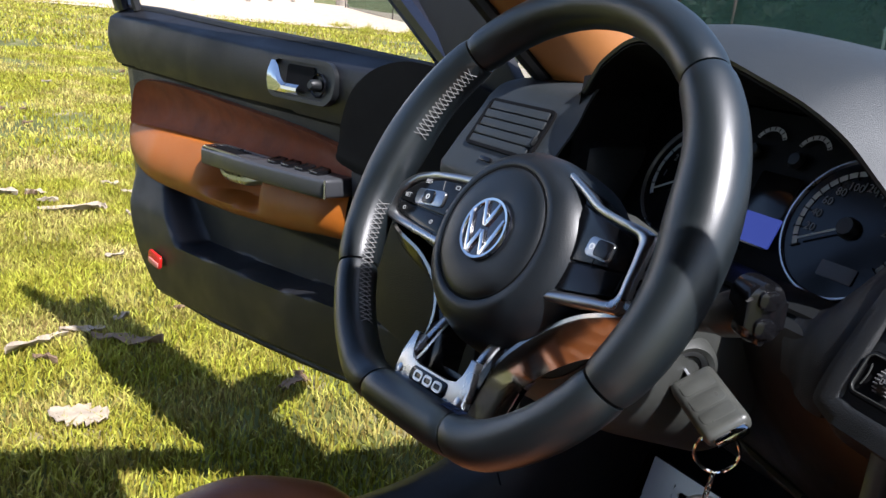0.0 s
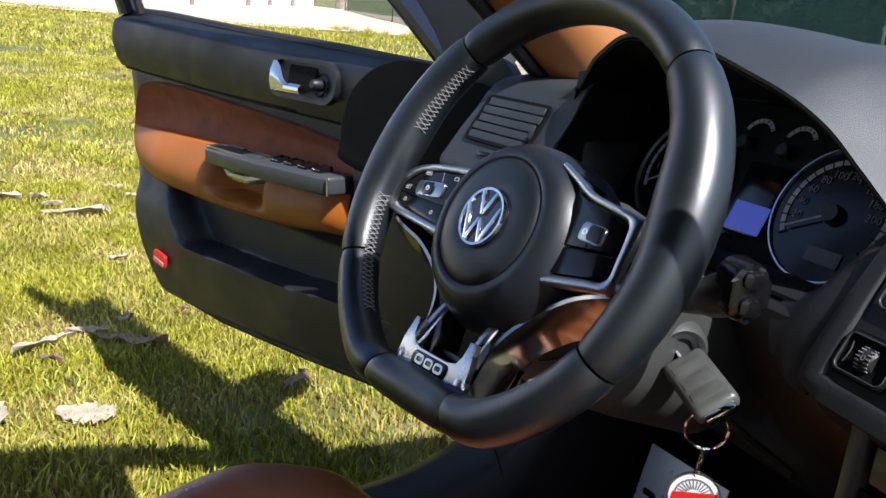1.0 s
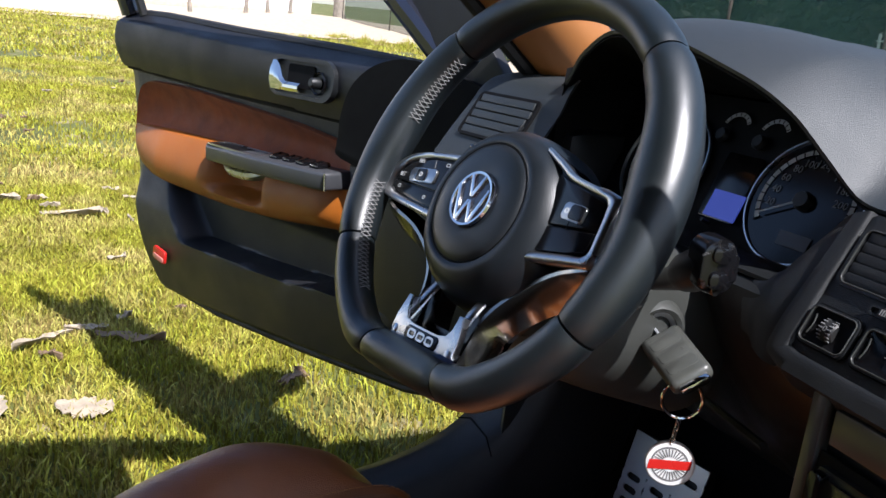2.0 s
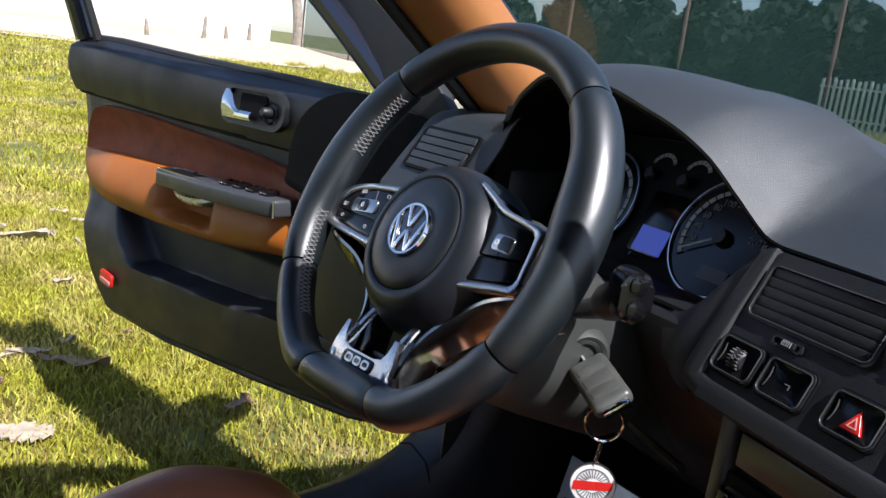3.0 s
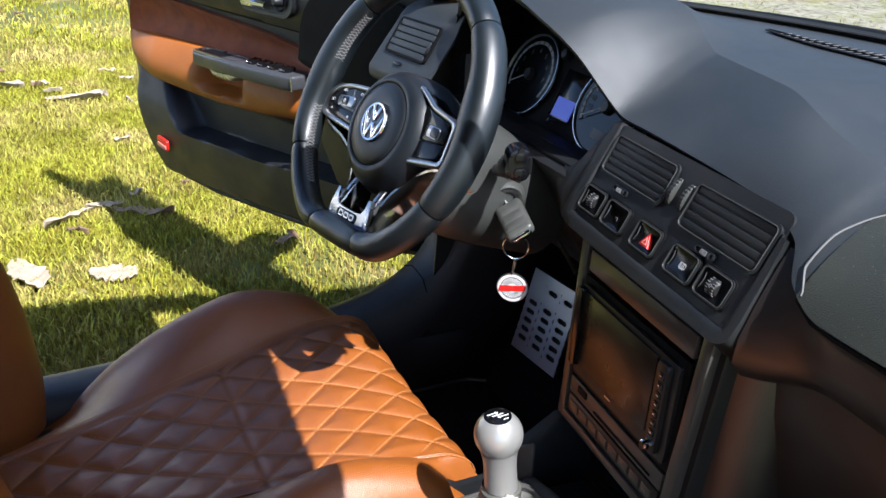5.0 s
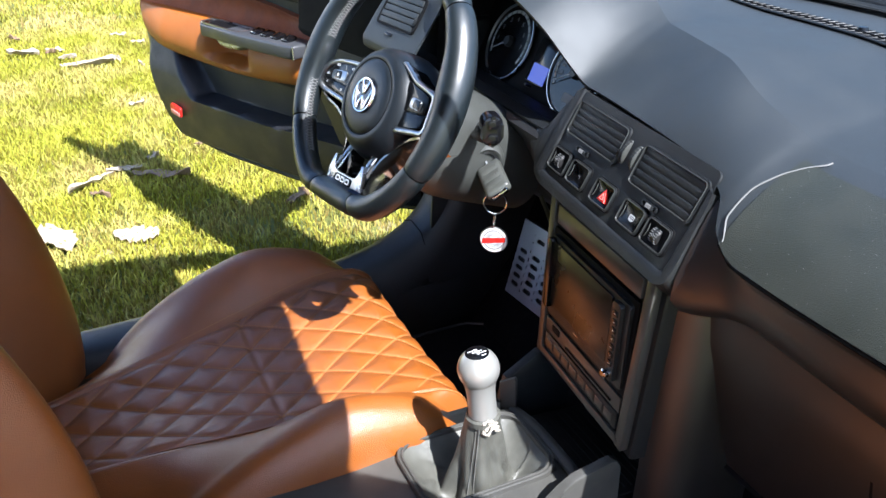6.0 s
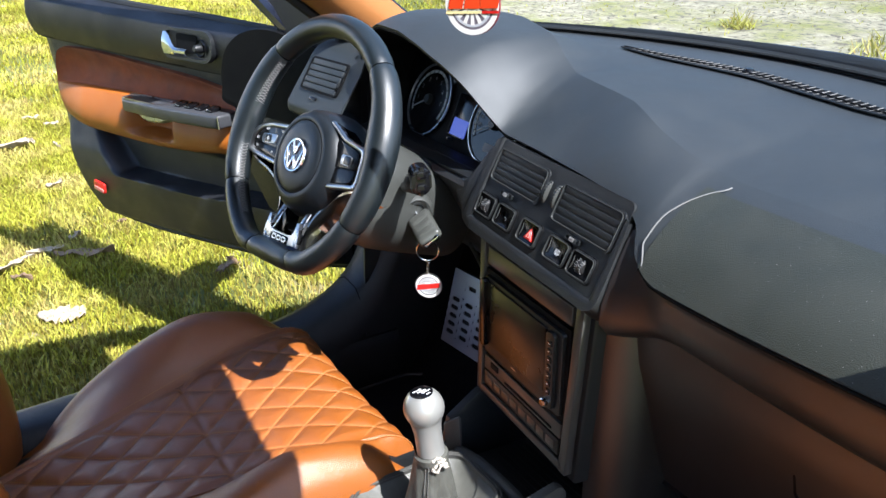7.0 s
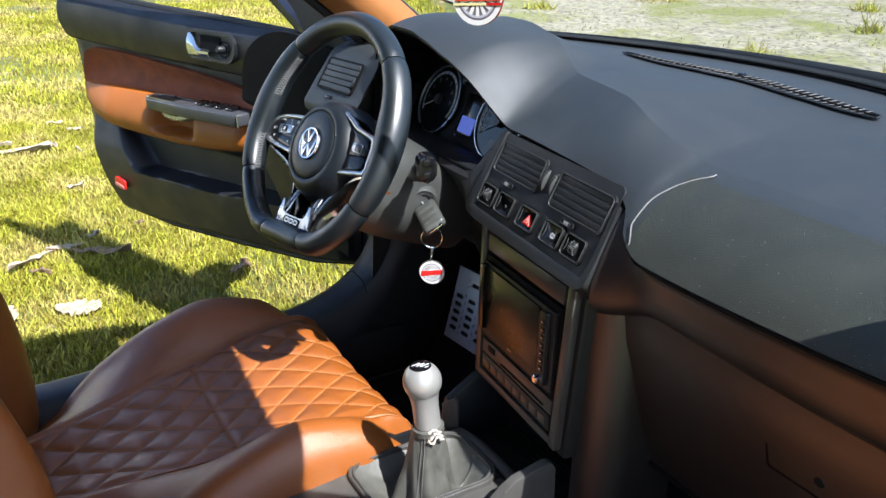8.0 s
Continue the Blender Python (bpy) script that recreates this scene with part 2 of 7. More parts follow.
def ring_slab(outer, inner, depth, m=None):
    """A flat frame between two outlines of equal count."""
    bm = bmesh.new()
    n = len(outer)
    rows = [[bm.verts.new((x, y, z)) for x, y in pts] for pts, z in ((outer, 0), (inner, 0), (inner, -depth), (outer, -depth))]
    for k in range(4):
        a, b = rows[k], rows[(k + 1) % 4]
        for i in range(n):
            bm.faces.new((a[i], a[(i + 1) % n], b[(i + 1) % n], b[i]))
    if m is not None:
        moved(bm, m)
    return bm


def loft(rows, close_rows=False, caps=False, close_ends=False):
    """A skin over rows of points; close_rows joins each row's end to its start."""
    bm = bmesh.new()
    vs = [[bm.verts.new(p) for p in r] for r in rows]
    n = len(vs[0])
    pairs = list(zip(vs, vs[1:])) + ([(vs[-1], vs[0])] if close_ends else [])
    for a, b in pairs:
        for i in range(n if close_rows else n - 1):
            bm.faces.new((a[i], a[(i + 1) % n], b[(i + 1) % n], b[i]))
    if caps and close_rows:
        bm.faces.new(vs[0])
        bm.faces.new(vs[-1][::-1])
    return bm


def thick(bm, t):
    """Give a skin a thickness."""
    bmesh.ops.recalc_face_normals(bm, faces=bm.faces)
    bm.normal_update()
    faces, rim = list(bm.faces), [e for e in bm.edges if len(e.link_faces) == 1]
    under = {v: bm.verts.new(v.co - v.normal * t) for v in list(bm.verts)}
    ends = [tuple(e.verts) for e in rim]
    for f in faces:
        bm.faces.new([under[v] for v in reversed(f.verts)])
    for a, b in ends:
        bm.faces.new((a, b, under[b], under[a]))
    return bm


def smooth_line(pts, n):
    """n points on a smooth curve through pts (Catmull-Rom)."""
    p = [Vector(q) for q in pts]
    out = []
    for k in range(n):
        s = k / (n - 1) * (len(p) - 1)
        i = min(int(s), len(p) - 2)
        u = s - i
        a, b, c, d = p[max(i - 1, 0)], p[i], p[i + 1], p[min(i + 2, len(p) - 1)]
        out.append(0.5 * ((2 * b) + (c - a) * u + (2 * a - 5 * b + 4 * c - d) * u * u + (3 * b - a - 3 * c + d) * u ** 3))
    return out


def sweep(path, radius, n=10, closed=False, flat=1.0, caps=True, up=(0, 0, 1)):
    """A tube along a path; radius is a number or one for each point; flat squashes it."""
    path = [Vector(p) for p in path]
    k = len(path)
    rows = []
    for i, p in enumerate(path):
        a = path[(i - 1) % k] if closed or i else path[0]
        b = path[(i + 1) % k] if closed or i < k - 1 else path[-1]
        d = (b - a).normalized()
        s = d.cross(Vector(up))
        s = s.normalized() if s.length > 1e-5 else d.orthogonal().normalized()
        w = s.cross(d)
        r = radius[i] if isinstance(radius, (list, tuple)) else radius
        rows.append([p + s * r * math.cos(2 * math.pi * j / n) + w * r * flat * math.sin(2 * math.pi * j / n) for j in range(n)])
    return loft(rows, True, caps and not closed, closed)


def lathe(profile, n=40, m=None):
    """A turned shape about z from (radius, height) pairs."""
    rows = [[(r * math.cos(2 * math.pi * j / n), r * math.sin(2 * math.pi * j / n), z) for j in range(n)] for r, z in profile]
    bm = loft(rows, True)
    bmesh.ops.remove_doubles(bm, verts=bm.verts, dist=1e-6)
    if m is not None:
        moved(bm, m)
    return bm


def lettering(name, text, size, m, mat, parent, depth=0.0002):
    """Raised letters in the built-in font, turned into a mesh."""
    cu = bpy.data.curves.new(name, "FONT")
    cu.body, cu.size, cu.extrude, cu.align_x, cu.align_y = text, size, depth, "CENTER", "CENTER"
    cu.resolution_u = 2
    tmp = bpy.data.objects.new(name, cu)
    me = bpy.data.meshes.new_from_object(tmp)
    bpy.data.objects.remove(tmp)
    bpy.data.curves.remove(cu)
    me.transform(m)
    me.materials.clear()
    me.materials.append(mat)
    ob = new(name, me)
    ob.parent = parent
    return ob


def basis(origin, xa, ya):
    """A pose with the given x and y axes (made square)."""
    x = Vector(xa).normalized()
    z = x.cross(Vector(ya)).normalized()
    y = z.cross(x)
    m = Matrix((x, y, z)).transposed().to_4x4()
    m.translation = Vector(origin)
    return m


# ---- ground and surroundings ----
def ground_z(x, y):
    d = math.hypot(x, y)
    e = d - 4.0
    return 0.035 + 0.026 * (e if e > 1 else (0 if e < -1 else (e + 1) ** 2 / 4)) if d < 90 else 0.035 + 0.026 * 86


def build_ground():
    bm = bmesh.new()
    radii = [0, 0.8, 1.6, 2.4, 3.2, 4, 5, 6.5, 8, 10, 13, 17, 22, 28, 36, 46, 60, 90, 200, 600, 1500]
    rows = []
    for r in radii[1:]:
        row = []
        for j in range(96):
            a = 2 * math.pi * j / 96
            x, y = r * math.cos(a), r * math.sin(a)
            row.append(bm.verts.new((x, y, ground_z(x, y) + 0.012 * noise.noise((x * 1.3, y * 1.3, 0)))))
        rows.append(row)
    c = bm.verts.new((0, 0, 0.035))
    for j in range(96):
        bm.faces.new((c, rows[0][j], rows[0][(j + 1) % 96]))
    for a, b in zip(rows, rows[1:]):
        for j in range(96):
            bm.faces.new((a[j], b[j], b[(j + 1) % 96], a[(j + 1) % 96]))
    g = finish("ground", bm, GRASS_SOIL)
    tagged(g, "patchy spring lawn with straw and bare soil", "ground", kind="structure")
    # gravel in front of the car, laid as a thin uneven sheet on the soil
    bm = bmesh.new()
    n, k = 60, 24
    grid = []
    for i in range(n + 1):
        s = i / n
        x = -32 + 56 * s
        row = []
        for j in range(k + 1):
            u = j / k
            near = 3.4 + 0.30 * max(0, -x - 3) + 0.5 * noise.noise((x * 0.7, 3.1, 0))
            y = near + (max(near + 1.5, 12.0 + 0.172 * (x + 9)) - near) * u
            row.append(bm.verts.new((x, y, ground_z(x, y) + 0.02 + 0.015 * noise.noise((x * 2, y * 2, 5)))))
        grid.append(row)
    for i in range(n):
        for j in range(k):
            bm.faces.new((grid[i][j], grid[i + 1][j], grid[i + 1][j + 1], grid[i][j + 1]))
    tagged(finish("gravel_strip", bm, GRAVEL), "pale sunlit gravel and dust along the fence", "gravel", kind="structure")


def blades_mesh(name, count, region, h0, h1, w0, seed, mat, dens=None):
    """Grass: single bent blades of three triangles, spread over a region given in polar steps round the car."""
    rng = np.random.default_rng(seed)
    r0, r1, a0, a1 = region
    V, F = [], []
    k = 0
    while k < count:
        r = math.sqrt(rng.uniform(r0 * r0, r1 * r1))
        a = radians(rng.uniform(a0, a1))
        x, y = -0.6 + r * math.cos(a), 0.1 + r * math.sin(a)
        if x > -0.86 and y < 3.2:
            continue
        p = noise.noise((x * 0.55, y * 0.55, 2.0)) + 0.5 * noise.noise((x * 2.1, y * 2.1, 7.0))
        if p < rng.uniform(-0.62, 0.02) or (dens and rng.uniform() > dens(x, y)):
            continue
        if y > 3.3 + 0.30 * max(0, -x - 3) and rng.uniform() > 0.03:
            continue
        z = ground_z(x, y) + 0.01 * noise.noise((x * 1.3, y * 1.3, 0))
        lush = 1.0 + 0.5 * max(0, noise.noise((x * 1.1, y * 1.1, 11.0)))
        h = rng.uniform(h0, h1) * lush
        w = w0 * rng.uniform(0.6, 1.3)
        t = rng.uniform(0, 6.283)
        cx, cy = math.cos(t), math.sin(t)
        b = rng.uniform(0.15, 0.9) * h
        t2 = rng.uniform(0, 6.283)
        bx, by = b * math.cos(t2), b * math.sin(t2)
        i = 5 * k
        V += [(x - cx * w, y - cy * w, z - 0.01), (x + cx * w, y + cy * w, z - 0.01),
              (x + bx * 0.35 - cx * w * 0.8, y + by * 0.35 - cy * w * 0.8, z + h * 0.6), (x + bx * 0.35 + cx * w * 0.8, y + by * 0.35 + cy * w * 0.8, z + h * 0.6),
              (x + bx, y + by, z + h * 0.92)]
        F += [(i, i + 1, i + 3, i + 2), (i + 2, i + 3, i + 4)]
        k += 1
    me = bpy.data.meshes.new(name)
    me.from_pydata(V, [], F)
    me.materials.append(mat)
    return tagged(new(name, me), "yellow-green spring grass blades, short and patchy", "grass", kind="stuff")


def build_fence():
    a, b = Vector((-27.0, 8.8)), Vector((8.2, 14.85))
    step = 3.0
    n = int((b - a).length / step)
    net = thing("net_fence")
    tagged(net, "green shade-net fence on thin rusty posts", "fence")
    d = (b - a).normalized()
    for i in range(n + 1):
        p = a + d * step * i
        z = ground_z(p.x, p.y)
        part("fence_post", sweep([(p.x, p.y, z - 0.1), (p.x + 0.01, p.y, z + 1.6), (p.x, p.y, z + 3.35)], 0.035, 8), POST, net)
    for i in range(n):
        rows = []
        for j in range(13):
            s = step * (i + j / 12)
            p = a + d * s
            z = ground_z(p.x, p.y)
            w = 0.05 * math.sin(j / 12 * math.pi) * math.sin(i * 2.1 + 1)
            rows.append([(p.x + d.y * w * math.sin(k / 10 * 3), p.y + 0.06 - d.x * w * math.sin(k / 10 * 3 + i), z + 0.02 + 3.3 * k / 10 + 0.03 * math.sin(j * 0.9 + i)) for k in range(11)])
        part("net_panel", loft(rows), NET, net)
    # low earth bank along the net
    rows = []
    for j in range(80):
        p = a + (b - a) * j / 79
        z = ground_z(p.x, p.y)
        q = 0.12 + 0.06 * noise.noise((p.x * 0.8, 0, 0))
        rows.append([(p.x, p.y - 0.75, z - 0.02), (p.x, p.y - 0.4, z + q * 0.6), (p.x, p.y - 0.1, z + q), (p.x, p.y + 0.3, z)])
    tagged(finish("earth_bank", loft(rows), HEDGE), "dark weedy earth bank at the fence foot", "bank", kind="structure")


def build_background():
    # white wall of a building far off, with a flat coping
    w = thing("white_building")
    tagged(w, "long white rendered building wall in full sun", "building")
    z = ground_z(-36, 0)
    part("wall", box(0.4, 60, 6.5, 0.03, pose(-36.5, -19.6, z + 3.0)), WALL, w)
    part("plinth", box(0.5, 60, 0.35, 0.03, pose(-36.45, -19.6, z + 0.1)), SAND, w, "dusty sand-coloured plinth")
    # pale dusty ground before the wall
    bm = bmesh.new()
    grid = []
    for i in range(41):
        y = -40 + 54 * i / 40
        near = -21.5 - 1.2 * noise.noise((y * 0.35, 1.3, 0)) + 0.12 * max(0, y - 4)
        row = []
        for j in range(11):
            x = -36.2 + (near + 36.2) * j / 10
            bank = 0.35 * math.exp(-((y - 8.5) / 3.5) ** 2) * math.sin(math.pi * j / 10)
            row.append(bm.verts.new((x, y, ground_z(x, y) + 0.03 + bank + 0.06 * noise.noise((x * 0.8, y * 0.8, 2)) * math.sin(math.pi * j / 10))))
        grid.append(row)
    for a, b in zip(grid, grid[1:]):
        for j in range(10):
            bm.faces.new((a[j], a[j + 1], b[j + 1], b[j]))
    tagged(finish("dust_strip", bm, SAND), "pale dusty bare ground before the white wall", "bare ground", kind="structure")
    for x, y, h, lean in ((-29.0, 6.1, 0.85, 0.05), (-29.2, 6.9, 0.62, -0.04), (-29.0, 7.6, 0.80, 0.02), (-28.6, 9.3, 0.35, 0.10), (-29.4, 4.4, 0.55, -0.06)):
        z0 = ground_z(x, y)
        tagged(finish("stake", sweep(smooth_line([(x, y, z0 - 0.1), (x, y + lean * 0.5, z0 + h * 0.5), (x, y + lean, z0 + h + 0.1)], 6), [0.09, 0.085, 0.08, 0.07, 0.06, 0.04], 7), BARK), "short dry wooden stake in pale ground", "stake", group="stakes by the wall")
    tr = thing("tree")
    tagged(tr, "pale bare tree trunk by the white wall", "tree")
    part("trunk", sweep(smooth_line([(-31.2, 10.0, 0.6), (-31.3, 10.0, 2.0), (-31.6, 9.8, 3.6), (-31.5, 9.9, 5.5)], 14), [0.24 - 0.01 * i for i in range(14)], 10), BARK, tr)
    part("limb", sweep(smooth_line([(-31.6, 9.8, 3.4), (-31.9, 9.0, 4.3), (-32.3, 8.4, 5.6)], 8), [0.1 - 0.008 * i for i in range(8)], 8), BARK, tr)
    # heap of sand before the net
    rows = []
    for i in range(15):
        u = i / 14
        row = []
        for j in range(40):
            a = 2 * math.pi * j / 40
            r = (1 - u) * (1.15 + 0.2 * noise.noise((math.cos(a), math.sin(a), 3)))
            x, y = -14.6 + r * math.cos(a) * 1.1, 8.9 + r * math.sin(a)
            row.append((x, y, 0.26 + 0.95 * u ** 1.15 + 0.05 * noise.noise((x * 2, y * 2, 0)) * (1 - u)))
        rows.append(row)
    tagged(finish("sand_mound", loft(rows, True, True), SAND), "heap of pale building sand before the net", "sand heap")
    # white picket gate seen through the net
    gate_x = -15.5
    g = thing("picket_gate")
    tagged(g, "white picket gate behind the green net", "gate")
    for i in range(72):
        x = gate_x + 0.16 * i
        y = 20.5 + 0.17 * (x + 9)
        zz = ground_z(x, y)
        if i % 14 == 13:
            part("gate_post", box(0.14, 0.1, 2.1, 0.01, pose(x, y, zz + 1.0)), POST, g)
        else:
            part("picket", box(0.085, 0.02, 1.25 + 0.05 * ((i * 7) % 3), 0.004, pose(x, y, zz + 0.72)), PICKET, g)
    for h in (0.35, 1.15):
        part("rail", sweep([(x, 20.5 + 0.17 * (x + 9) + 0.03, ground_z(x, 20.5 + 0.17 * (x + 9)) + h) for x in (gate_x - 0.1, gate_x + 11.4)], 0.03, 6), PICKET, g)
    # dark mass of evergreens behind the net
    for k in range(19):
        rng = random.Random(k)
        x = -37 + 2.6 * k
        y = 25.5 + 0.17 * (x + 9) + rng.uniform(-0.5, 0.8)
        t = thing("evergreen_bush")
        tagged(t, "dark evergreen bush behind the net", "bush", group="bushes behind the net")
        part("trunk", sweep([(x, y, 0.3), (x + 0.05, y, 2.6)], 0.07, 6), BARK, t)
        V, F = [], []
        for i in range(2600):
            q = Vector((rng.gauss(0, 1), rng.gauss(0, 1), rng.gauss(0, 1))).normalized() * rng.uniform(0.6, 1.0)
            c = Vector((x + q.x * 1.9, y + q.y * 1.0, 2.5 + q.z * 2.3))
            e1 = Vector((rng.gauss(0, 1), rng.gauss(0, 1), rng.gauss(0, 1))).normalized() * rng.uniform(0.16, 0.36)
            e2 = e1.orthogonal().normalized() * 0.14
            i0 = len(V)
            V += [c - e1, c + e2, c + e1, c - e2]
            F.append((i0, i0 + 1, i0 + 2, i0 + 3))
        me = bpy.data.meshes.new("crown")
        me.from_pydata(V, [], F)
        me.materials.append(HEDGE)
        ob = new("crown", me)
        ob.parent = t


def build_weeds():
    """Tufts of weed on the gravel and along the fence foot."""
    rng = random.Random(31)
    V, F = [], []
    for i in range(230):
        if i < 205:
            x = -22 + 26 * rng.random()
            y = 8.8 + (x + 27.0) * 0.172 - rng.uniform(0.5, 3.0)
        else:
            x, y = rng.uniform(-9, 1), rng.uniform(4.5, 9)
        z = ground_z(x, y) + 0.02
        r = rng.uniform(0.12, 0.36)
        for k in range(90):
            a, d = rng.uniform(0, 6.283), r * math.sqrt(rng.random())
            bx, by = x + d * math.cos(a), y + d * math.sin(a)
            h = rng.uniform(0.06, 0.22) * (1.3 - d / r)
            t = rng.uniform(0, 6.283)
            wx, wy = 0.008 * math.cos(t), 0.008 * math.sin(t)
            lx, ly = rng.gauss(0, 0.05), rng.gauss(0, 0.05)
            j = len(V)
            V += [(bx - wx, by - wy, z), (bx + wx, by + wy, z), (bx + lx, by + ly, z + h)]
            F.append((j, j + 1, j + 2))
    me = bpy.data.meshes.new("weeds")
    me.from_pydata(V, [], F)
    me.materials.append(BLADE)
    tagged(new("weeds", me), "green weed tufts on the pale gravel", "weeds", kind="stuff")


build_ground()
build_weeds()
build_fence()
build_background()
blades_mesh("grass", 210000, (0.3, 4.2, 100, 205), 0.015, 0.050, 0.0026, 1, BLADE)
blades_mesh("grass", 110000, (4.2, 11, 105, 190), 0.018, 0.055, 0.0048, 2, BLADE)
blades_mesh("grass", 34000, (11, 23, 130, 190), 0.03, 0.08, 0.012, 3, BLADE)


# ---- the car's shell ----
def build_shell():
    body = thing("hatchback_car")
    tagged(body, "dark blue hatchback body shell with tan trimmed pillars", "car")
    # floor pan with tunnel
    xs = [-0.72, -0.64, -0.62, -0.2, -0.13, 0.13, 0.2, 0.62, 0.64, 0.72]
    zs = [0.30, 0.30, 0.27, 0.27, 0.42, 0.42, 0.27, 0.27, 0.30, 0.30]
    rows = [[(x, y, z + (0.0 if y < 0.62 else (y - 0.62) * (1.4 if z < 0.4 else 0.6))) for x, z in zip(xs, zs)] for y in (-1.6, -0.4, 0.3, 0.62, 0.95)]
    part("floor_pan", thick(loft(rows), 0.02), CARPET, body, "black carpeted floor")
    part("firewall", box(1.46, 0.05, 0.75, 0.01, pose(0, 0.97, 0.62)), DARK, body)
    for s in (-1, 1):
        # sill
        sec = [(s * 0.62, 0.28), (s * 0.60, 0.36), (s * 0.615, 0.415), (s * 0.66, 0.425), (s * 0.74, 0.40), (s * 0.77, 0.36), (s * 0.78, 0.27), (s * 0.70, 0.24)]
        part("sill", bevelled(loft([[(x, y, z) for x, z in sec] for y in (-0.62, -0.2, 0.3, 0.62)], True, True), 0.006), PANEL, body, "black plastic sill trim")
        # a-pillar: trim inside, paint outside, from one row of sections
        trim, skin = [], []
        for z, yc, xc in ((0.96, 0.735, 0.715), (1.03, 0.645, 0.700), (1.09, 0.570, 0.690), (1.14, 0.505, 0.680), (1.19, 0.440, 0.665), (1.26, 0.355, 0.640), (1.32, 0.28, 0.612), (1.36, 0.22, 0.588), (1.385, 0.16, 0.57)):
            yc -= 0.065 * (s > 0)
            sec = [(-0.030, 0.085), (-0.046, 0.055), (-0.056, 0.015), (-0.050, -0.030), (-0.030, -0.058), (0.0, -0.070), (0.010, -0.060)]
            trim.append([(s * (xc + q.x), yc + q.y, z) for q in smooth_line([(a_, b_, 0) for a_, b_ in sec], 18)])
            sec = [(0.008, -0.066), (0.020, -0.078), (0.050, -0.076), (0.066, -0.050), (0.052, 0.0), (0.020, 0.055), (-0.026, 0.092)]
            skin.append([(s * (xc + q.x), yc + q.y, z) for q in smooth_line([(a_, b_, 0) for a_, b_ in sec], 18)])
        part("pillar_trim", thick(loft(trim), 0.004), TAN_TRIM, body, "tan leather-wrapped pillar trim", 70)
        part("a_pillar", thick(loft(skin), 0.004), PAINT, body, "dark blue painted pillar", 70)
        part("door_rubber", sweep([(s * (xc + 0.012), yc - 0.078, z) for z, yc, xc in ((0.96, 0.735, 0.715), (1.09, 0.570, 0.690), (1.19, 0.440, 0.665), (1.32, 0.28, 0.612), (1.385, 0.16, 0.57))], 0.010, 8), RUBBER, body)
        part("roof_rail", sweep(smooth_line([(s * 0.610, 0.20, 1.345), (s * 0.640, 0.08, 1.345), (s * 0.645, -0.1, 1.345), (s * 0.64, -0.6, 1.345)], 14), 0.036, 10), PAINT, body)
        # b-pillar
        part("b_pillar", sweep(smooth_line([(s * 0.70, -0.42, 0.40), (s * 0.70, -0.42, 0.9), (s * 0.62, -0.46, 1.2), (s * 0.56, -0.50, 1.38)], 12), [0.075 - 0.003 * i for i in range(12)], 12), SOFT, body)
        # scuttle side in front of the door opening
        part("hinge_pillar", box(0.06, 0.43, 0.68, 0.015, pose(s * 0.75, 0.815, 0.66)), PAINT, body)
        # rear side closing panel
        part("rear_quarter", thick(loft([[(s * 0.72, y, z) for y in (-0.5, -1.6)] if z < 0.95 else [(s * (0.72 - 0.35 * (z - 0.95)), y, z) for y in (-0.5, -1.6)] for z in (0.3, 0.95, 1.4)]), 0.03), SOFT, body)
    # road wheels under the wings and the rear quarters
    for s in (-1, 1):
        for y in (1.62, -0.95):
            wm = pose(s * 0.73, y, 0.335, 0, 90 * s, 0)
            wl = part("wheel", lathe([(0.0, 0.05), (0.06, 0.055), (0.18, 0.07), (0.20, 0.09), (0.21, 0.09), (0.21, -0.09), (0.0, -0.09)], 40, wm), SATIN, body, "silver road wheel")
            part("tyre", lathe([(0.205, 0.085), (0.25, 0.098), (0.285, 0.095), (0.303, 0.075), (0.305, 0.0), (0.303, -0.075), (0.285, -0.095), (0.25, -0.098), (0.205, -0.085)], 48, wm), RUBBER, wl)
    # roof and headliner
    rows = []
    for i in range(13):
        x = -0.630 + 1.26 * i / 12
        c = 1 - (x / 0.575) ** 2 - 1.2 * max(0, (abs(x) - 0.50) / 0.13) ** 2
        rows.append([(x, 0.302 + 0.036 * max(-0.2, c), 1.375 + 0.02 * c), (x, 0.08 + 0.03 * max(-0.2, c), 1.405 + 0.03 * c), (x, -0.5, 1.415 + 0.04 * c), (x, -1.6, 1.36 + 0.04 * c)])
    part("roof", thick(loft(rows), 0.03), PAINT, body)
    part("headliner", thick(loft([[(a, b - 0.02, c - 0.035) for a, b, c in r] for r in rows]), 0.01), CLOTH, body, "dark grey cloth headliner")
    part("rear_panel", box(1.4, 0.05, 1.1, 0.01, pose(0, -1.6, 0.85)), SOFT, body)
    # bonnet and scuttle
    rows = []
    for i in range(17):
        x = -0.72 + 1.44 * i / 16
        c = 1 - (x / 0.72) ** 2
        rows.append([(x, 0.83 + 0.245 * c, 1.012), (x, 0.92 + 0.245 * c, 0.995), (x, 0.97 + 0.245 * c, 1.000 + 0.01 * c), (x, 1.5, 0.89 + 0.02 * c), (x, 2.0, 0.74 + 0.02 * c), (x, 2.12, 0.5)])
    part("bonnet", thick(loft(rows), 0.01), PAINT, body, "dark blue painted bonnet")
    # windscreen
    rows = []
